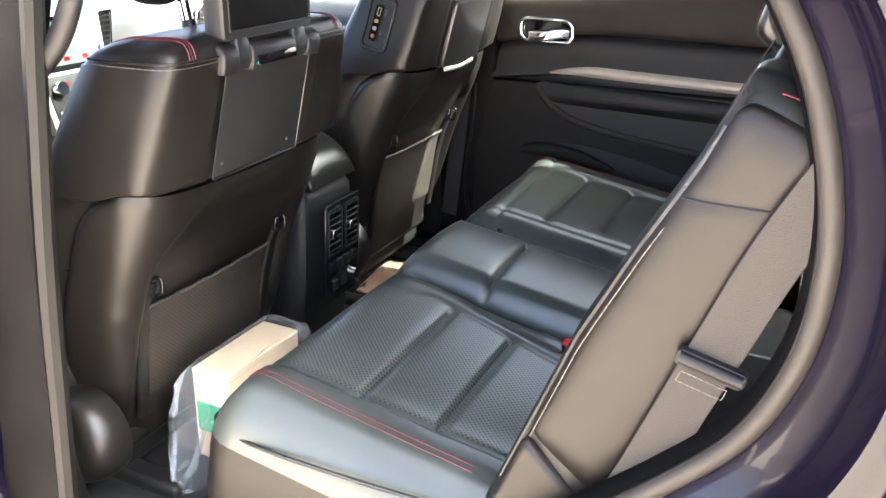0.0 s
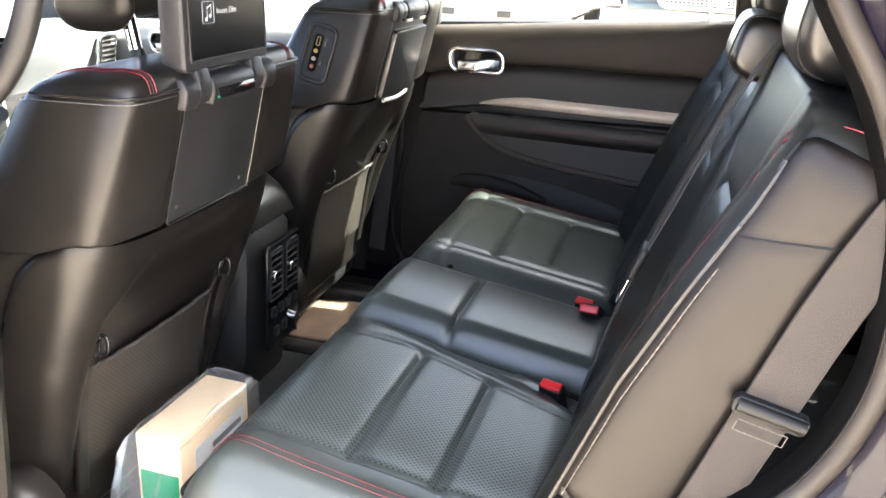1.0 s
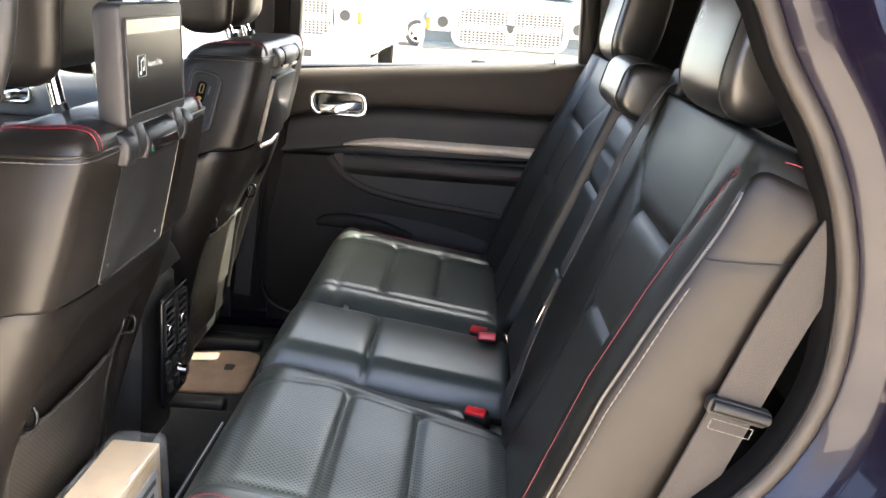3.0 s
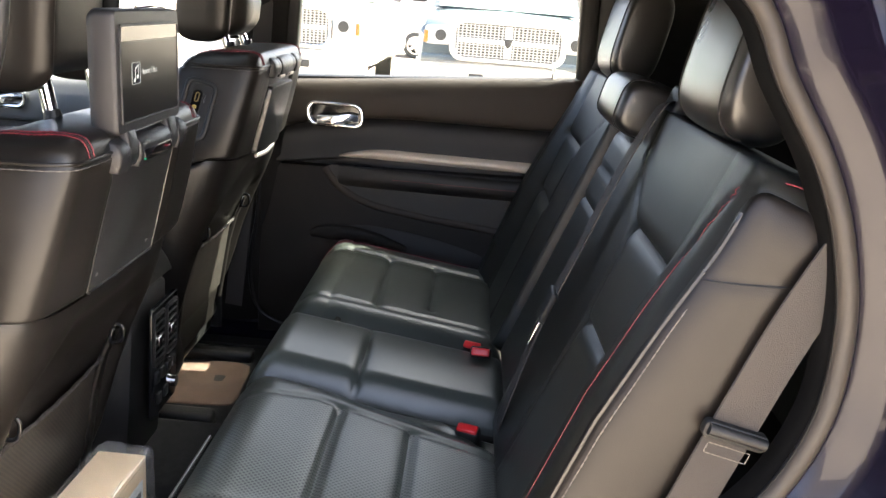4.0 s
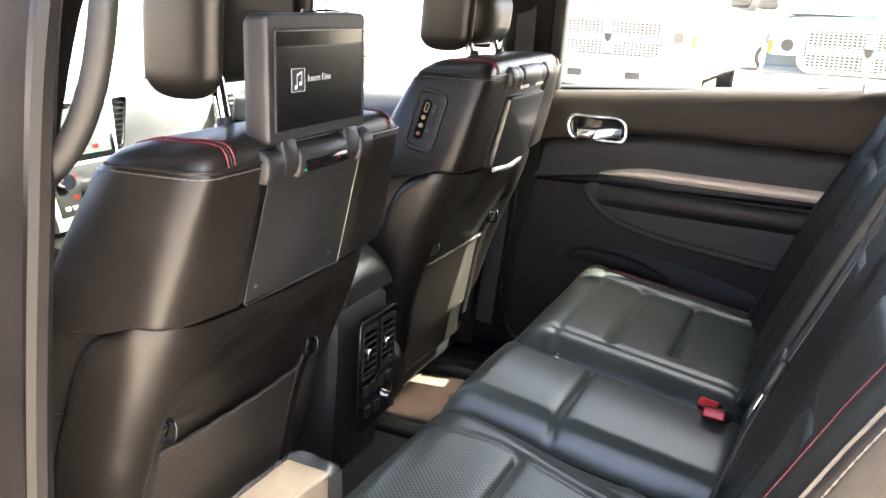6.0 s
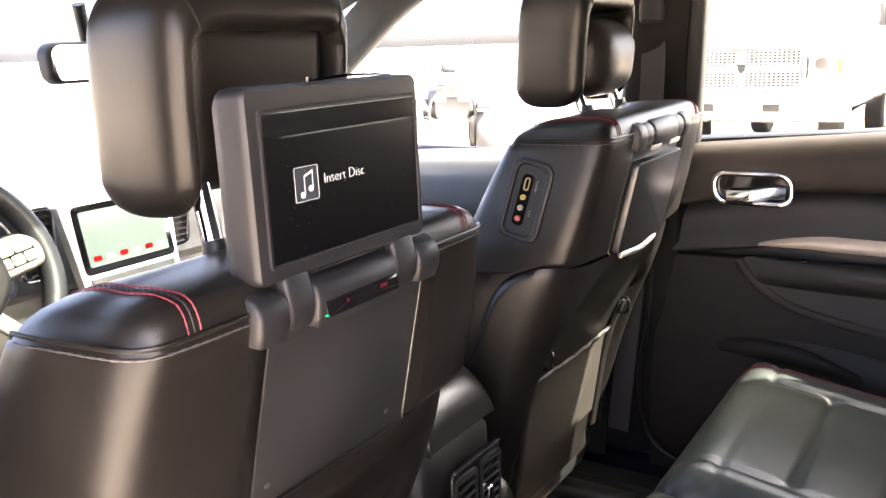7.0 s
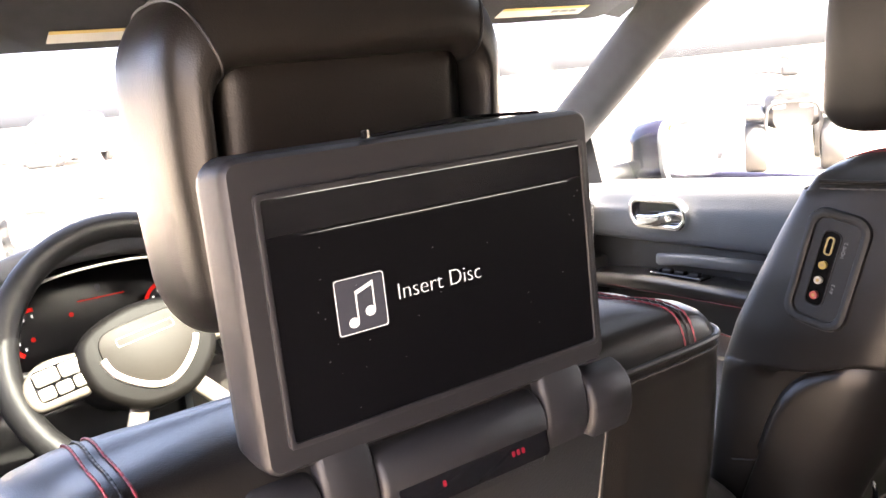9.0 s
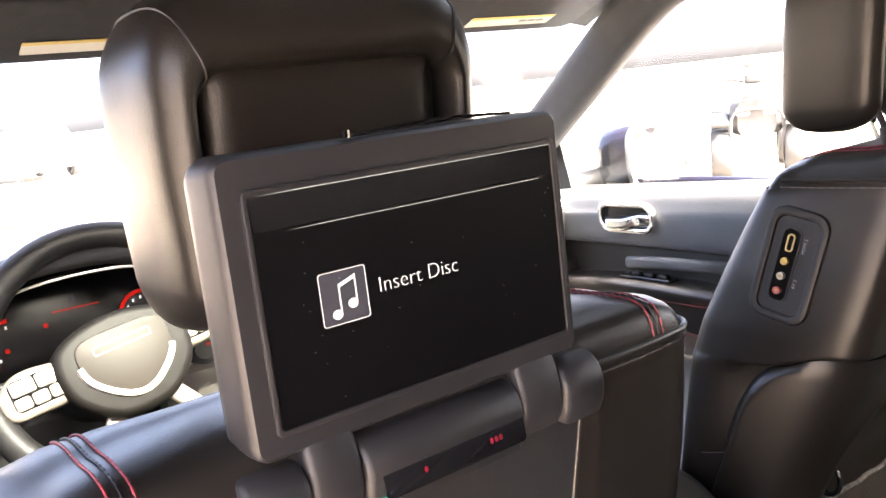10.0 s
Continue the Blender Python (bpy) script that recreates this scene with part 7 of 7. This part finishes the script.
def pickup(x, y, paint, lower, label):
    """A pickup truck that faces the cabin, its grille at x, y."""
    t = thing("pickup_truck", label, "truck", "parked trucks")
    g = GROUND + 0.14
    bm = bmesh.new()
    rings = []
    for dx, hw, z0, z1 in ((0.05, 0.93, 0.55, 1.10), (0.12, 0.98, 0.50, 1.17), (0.9, 1.0, 0.48, 1.27), (1.55, 1.0, 0.48, 1.31), (1.6, 1.0, 0.48, 1.31), (5.4, 1.0, 0.48, 1.33)):
        rings.append([Vector((x + dx, y + a * hw, g + z)) for a, z in ((-0.9, z0), (-1, z0 + 0.1), (-1, z1 - 0.12), (-0.94, z1 - 0.03), (-0.7, z1), (0, z1 + 0.02), (0.7, z1), (0.94, z1 - 0.03), (1, z1 - 0.12), (1, z0 + 0.1), (0.9, z0))])
    loft(bm, rings)
    part("truck_body", bm, paint, t)
    bm = bmesh.new()
    rings = [[Vector((x + dx + lean * (z - 1.3), y + a * hw, g + z)) for a, z, hw in ((-1, 1.30, 0.92), (-1, 1.60, 0.86), (-0.9, 1.92, 0.78), (0, 1.96, 0.78), (0.9, 1.92, 0.78), (1, 1.60, 0.86), (1, 1.30, 0.92))] for dx, lean in ((1.45, 1.05), (3.4, -0.15))]
    loft(bm, rings)
    part("cab", bm, paint, t)
    bm = bmesh.new()
    slab(bm, [(-0.84, 0.02), (0.84, 0.02), (0.70, 0.80), (-0.70, 0.80)], plane_at((x + 1.43, y, g + 1.31), (0, -1, 0), (0.72, 0, 0.69)), 0.01, 0)
    part("windscreen", bm, material("truck_glass", (0.34, 0.42, 0.40), 0.05, vary=0.1), t, "pale reflecting windscreen")
    mgr = plane_at((x + 0.02, y, g), (0, -1, 0), (0.02, 0, 1))
    bm = bmesh.new()
    frame_ring(bm, [(a, b + 0.99) for a, b in rounded(1.28, 0.45, 0.14, 5)], [(a, b + 0.99) for a, b in rounded(1.15, 0.36, 0.10, 5)], mgr, 0.05, 0.015)
    gr = part("grille_frame", bm, CHROME if lower is None else WHITE_PAINT, t, "bright grille surround")
    bm = bmesh.new()
    slab(bm, [(a, b + 0.99) for a, b in rounded(1.17, 0.38, 0.10, 5)], mgr, 0.004, 0)
    part("grille_backing", bm, GRILLE_DARK, gr)
    bm = bmesh.new()
    for k in range(12):
        z = 0.828 + 0.0295 * k
        box(bm, (1.14, 0.010, 0.012), mgr @ Matrix.Translation((0, z, 0.015)), 0)
    for k in range(26):
        box(bm, (0.014, 0.35, 0.012), mgr @ Matrix.Translation((-0.55 + 0.044 * k, 0.99, 0.013)), 0)
    part("grille_mesh", bm, GRILLE_BRIGHT, gr, "bright mesh grille")
    part("grille_bar", block((1.10, 0.055, 0.03), mgr @ Matrix.Translation((0, 0.99, 0.03)), 0.012), WHITE_PAINT, gr)
    part("grille_post", block((0.085, 0.34, 0.03), mgr @ Matrix.Translation((0, 0.99, 0.031)), 0.012), WHITE_PAINT, gr)
    bm = bmesh.new()
    slab(bm, [(-0.045, 1.03), (0.045, 1.03), (0.035, 0.965), (0.0, 0.93), (-0.035, 0.965)], mgr @ Matrix.Translation((0, 0, 0.047)), 0.008, 0.003)
    part("badge", bm, GRILLE_DARK, gr)
    for s in (-1, 1):
        bm = bmesh.new()
        slab(bm, rounded(0.30, 0.20, 0.05, 5, s * 0.77, 1.02), mgr @ pose(0, 0, -0.03), 0.04, 0.012)
        lamp = part("headlamp", bm, HEADLAMP, t, "clear headlamp")
        part("lamp_bulb", rod(bmesh.new(), mgr @ Vector((s * 0.74, 1.02, 0.0)), mgr @ Vector((s * 0.74, 1.02, 0.016)), 0.06, 18), GRILLE_DARK, lamp)
        part("indicator", block((0.05, 0.13, 0.03), mgr @ Matrix.Translation((s * 0.90, 1.0, 0.0)), 0.01), AMBER, lamp)
        part("fog_lamp", rod(bmesh.new(), mgr @ Vector((s * 0.72, 0.60, 0.0)), mgr @ Vector((s * 0.72, 0.60, 0.13)), 0.065, 18), HEADLAMP, t)
        part("tow_slot", block((0.16, 0.075, 0.02), mgr @ Matrix.Translation((s * 0.32, 0.60, 0.115)), 0.008), GRILLE_DARK, t)
        for dx in (0.95, 4.5):
            wheel_part(t, x + dx, y + s * 1.01 - (0.12 if s > 0 else -0.12), GROUND + 0.42, 0.42, (0, -s, 0))
        mr = part("door_mirror", block((0.14, 0.24, 0.26), (x + 1.75, y + s * 1.12, g + 1.48), 0.05), GRILLE_DARK, t)
    bm = bmesh.new()
    rings = []
    for dx, z0, z1 in ((-0.05, 0.50, 0.70), (-0.07, 0.48, 0.72), (0.02, 0.45, 0.76), (0.12, 0.45, 0.76)):
        rings.append([Vector((x + dx + 0.12 * abs(a) ** 3, y + a * 1.0, g + z)) for a in [-1 + k / 6 for k in range(13)] for z in (z0,)] + [Vector((x + dx + 0.12 * abs(a) ** 3, y + a * 1.0, g + z1)) for a in [1 - k / 6 for k in range(13)]])
    loft(bm, rings)
    part("bumper", bm, WHITE_PAINT if lower is None else SATIN, t, "bright front bumper")
    part("lower_band", block((0.10, 1.9, 0.10), (x + 0.08, y, g + 0.77), 0.02), lower or paint, t)
    return t


pickup(8.0, 2.55, WHITE_PAINT, None, "white pickup truck with a bright mesh grille in sunlight")
pickup(8.0, 0.0, BLUE_PAINT, BLUE_PAINT, "steel blue pickup truck with a silver mesh grille")


def suv(x, y, yaw, paint, label):
    c = thing("parked_suv", label, "car", "parked cars")
    m = pose(x, y, GROUND, 0, 0, yaw)
    bm = bmesh.new()
    rings = []
    for dx, hw, z0, z1 in ((0, 0.80, 0.45, 0.95), (0.08, 0.90, 0.35, 1.05), (1.0, 0.94, 0.33, 1.08), (3.6, 0.94, 0.33, 1.05), (4.5, 0.90, 0.35, 0.98), (4.65, 0.78, 0.45, 0.85)):
        rings.append([m @ Vector((dx, a * hw, z)) for a, z in ((-0.9, z0), (-1, z0 + 0.12), (-1, z1 - 0.15), (-0.93, z1), (0, z1 + 0.03), (0.93, z1), (1, z1 - 0.15), (1, z0 + 0.12), (0.9, z0))])
    loft(bm, rings)
    part("body_shell", bm, paint, c)
    bm = bmesh.new()
    rings = []
    for dx, hw, z in ((0.15, 0.84, 1.04), (0.4, 0.76, 1.55), (0.8, 0.74, 1.66), (2.4, 0.74, 1.66), (2.9, 0.76, 1.5), (3.5, 0.84, 1.04)):
        rings.append([m @ Vector((dx, a * hw, zz)) for a, zz in ((-1.03, 1.03), (-1, (1.03 + z) / 2), (-0.92, z), (0, z + 0.03), (0.92, z), (1, (1.03 + z) / 2), (1.03, 1.03))])
    loft(bm, rings)
    part("cabin", bm, paint, c)
    for s in (-1, 1):
        for x0, x1 in ((0.55, 1.35), (1.45, 2.2), (2.28, 2.9)):
            bm = bmesh.new()
            slab(bm, [(x0, 1.12), (x1, 1.12), (x1 - 0.08, 1.55), (x0 + 0.08, 1.55)], m @ plane_at((0, s * 0.86, 0), (1, 0, 0), (0, -0.15 * s, 1)), 0.02 * -s, 0)
            part("side_window", bm, GLOSSY, c)
        part("tail_lamp", block((0.10, 0.22, 0.22), m @ Matrix.Translation((0.03, s * 0.72, 0.93)), 0.03), RED, c, "red tail lamp")
        for dx in (0.85, 3.7):
            wheel_part(c, *(m @ Vector((dx, s * 0.96, 0.35))), 0.35, m.to_3x3() @ Vector((0, -s, 0)))
    bm = bmesh.new()
    slab(bm, [(-0.66, 1.12), (0.66, 1.12), (0.60, 1.52), (-0.60, 1.52)], m @ plane_at((0.10, 0, -0.08), (0, -1, 0), (0.4, 0, 1)), 0.02, 0)
    part("rear_window", bm, GLOSSY, c)
    part("rear_bumper", block((0.14, 1.7, 0.16), m @ Matrix.Translation((0.0, 0, 0.5)), 0.05), GRILLE_DARK, c)


suv(22.9, 2.8, -90, WHITE_PAINT, "white sport utility car parked beyond the trucks")
suv(6.0, 30.0, 100, WHITE_PAINT, "white parked car out ahead of the windscreen")
suv(9.0, 40.0, 150, WHITE_PAINT, "white parked car far ahead of the windscreen")


# dark quad bikes in the lot, with a white water tank behind one
def quad_bike(x, y, yaw):
    ug = thing("quad_bike", "dark quad bike with racks and white headlamps", "quad bike", "quad bikes")
    um = pose(x, y, GROUND, 0, 0, yaw)
    part("front_fairing", loft(bmesh.new(), [[um @ Vector((x, y * k, z)) for y, z in rounded(0.62, 0.42, 0.12, 4, 0, 0.72)] for x, k in ((-0.78, 0.7), (-0.66, 1.0), (-0.2, 1.0), (0.1, 0.7))]), GRILLE_DARK, ug)
    part("seat", block((0.80, 0.32, 0.20), um @ Matrix.Translation((0.32, 0, 0.86)), 0.07), TYRE, ug, "long black saddle")
    part("tank", block((0.40, 0.34, 0.26), um @ Matrix.Translation((-0.15, 0, 0.88)), 0.09), GRILLE_DARK, ug)
    part("bumper_bar", tube(bmesh.new(), spline([um @ Vector((-0.80, y, z)) for y, z in ((-0.28, 0.40), (-0.30, 0.62), (-0.22, 0.80), (0.22, 0.80), (0.30, 0.62), (0.28, 0.40))], 6), 0.022, 8, (1, 0, 0)), TYRE, ug)
    for z0, x0 in ((0.98, -0.62), (0.96, 0.72)):
        bm = bmesh.new()
        for k in range(6):
            y = -0.40 + 0.16 * k
            rod(bm, um @ Vector((x0 - 0.22, y, z0)), um @ Vector((x0 + 0.22, y, z0)), 0.012, 8)
        for dx in (-0.22, 0.22):
            rod(bm, um @ Vector((x0 + dx, -0.42, z0)), um @ Vector((x0 + dx, 0.42, z0)), 0.014, 8)
        part("rack", bm, TYRE, ug, "black tubular luggage rack")
    bar_q = part("handlebar", tube(bmesh.new(), spline([um @ Vector((x, y, z)) for x, y, z in ((-0.02, -0.42, 1.16), (-0.10, -0.25, 1.17), (-0.20, 0, 1.12), (-0.10, 0.25, 1.17), (-0.02, 0.42, 1.16))], 6), 0.018, 8), TYRE, ug)
    part("dash_pod", block((0.14, 0.22, 0.14), um @ Matrix.Translation((-0.22, 0, 1.17)), 0.04), GRILLE_DARK, bar_q)
    part("bar_mirror", block((0.03, 0.17, 0.11), um @ Matrix.Translation((-0.16, 0.02, 1.36)), 0.03), TYRE, bar_q)
    part("mirror_stem", rod(bmesh.new(), um @ Vector((-0.14, 0.02, 1.14)), um @ Vector((-0.15, 0.02, 1.32)), 0.012, 8), TYRE, bar_q)
    for sy in (-1, 1):
        part("headlamp", block((0.06, 0.16, 0.11), um @ Matrix.Translation((-0.77, sy * 0.15, 0.80)), 0.03), HEADLAMP, ug, "white headlamp")
        for sx in (-1, 1):
            part("mudguard", block((0.62, 0.22, 0.06), um @ Matrix.Translation((sx * 0.62, sy * 0.42, 0.72)) @ pose(0, 0, 0, 0, sx * 8, 0), 0.028), GRILLE_DARK, ug)
            wheel_part(ug, *(um @ Vector((sx * 0.62, sy * 0.54, 0.30))), 0.30, um.to_3x3() @ Vector((0, -sy, 0)))


quad_bike(9.1, 6.75, 35)
quad_bike(0.75, 8.4, 70)
tank = thing("water_tank", "round white plastic tank standing on the concrete", "tank")
bm = bmesh.new()
loft(bm, [[Vector((10.2 + r * math.cos(2 * math.pi * k / 32), 8.35 + r * math.sin(2 * math.pi * k / 32), GROUND + z)) for k in range(32)] for r, z in ((0.50, 0.0), (0.55, 0.04), (0.55, 0.50), (0.535, 0.53), (0.55, 0.56), (0.55, 0.98), (0.50, 1.08), (0.25, 1.14), (0.05, 1.15))])
part("shell", bm, WHITE_PAINT, tank)
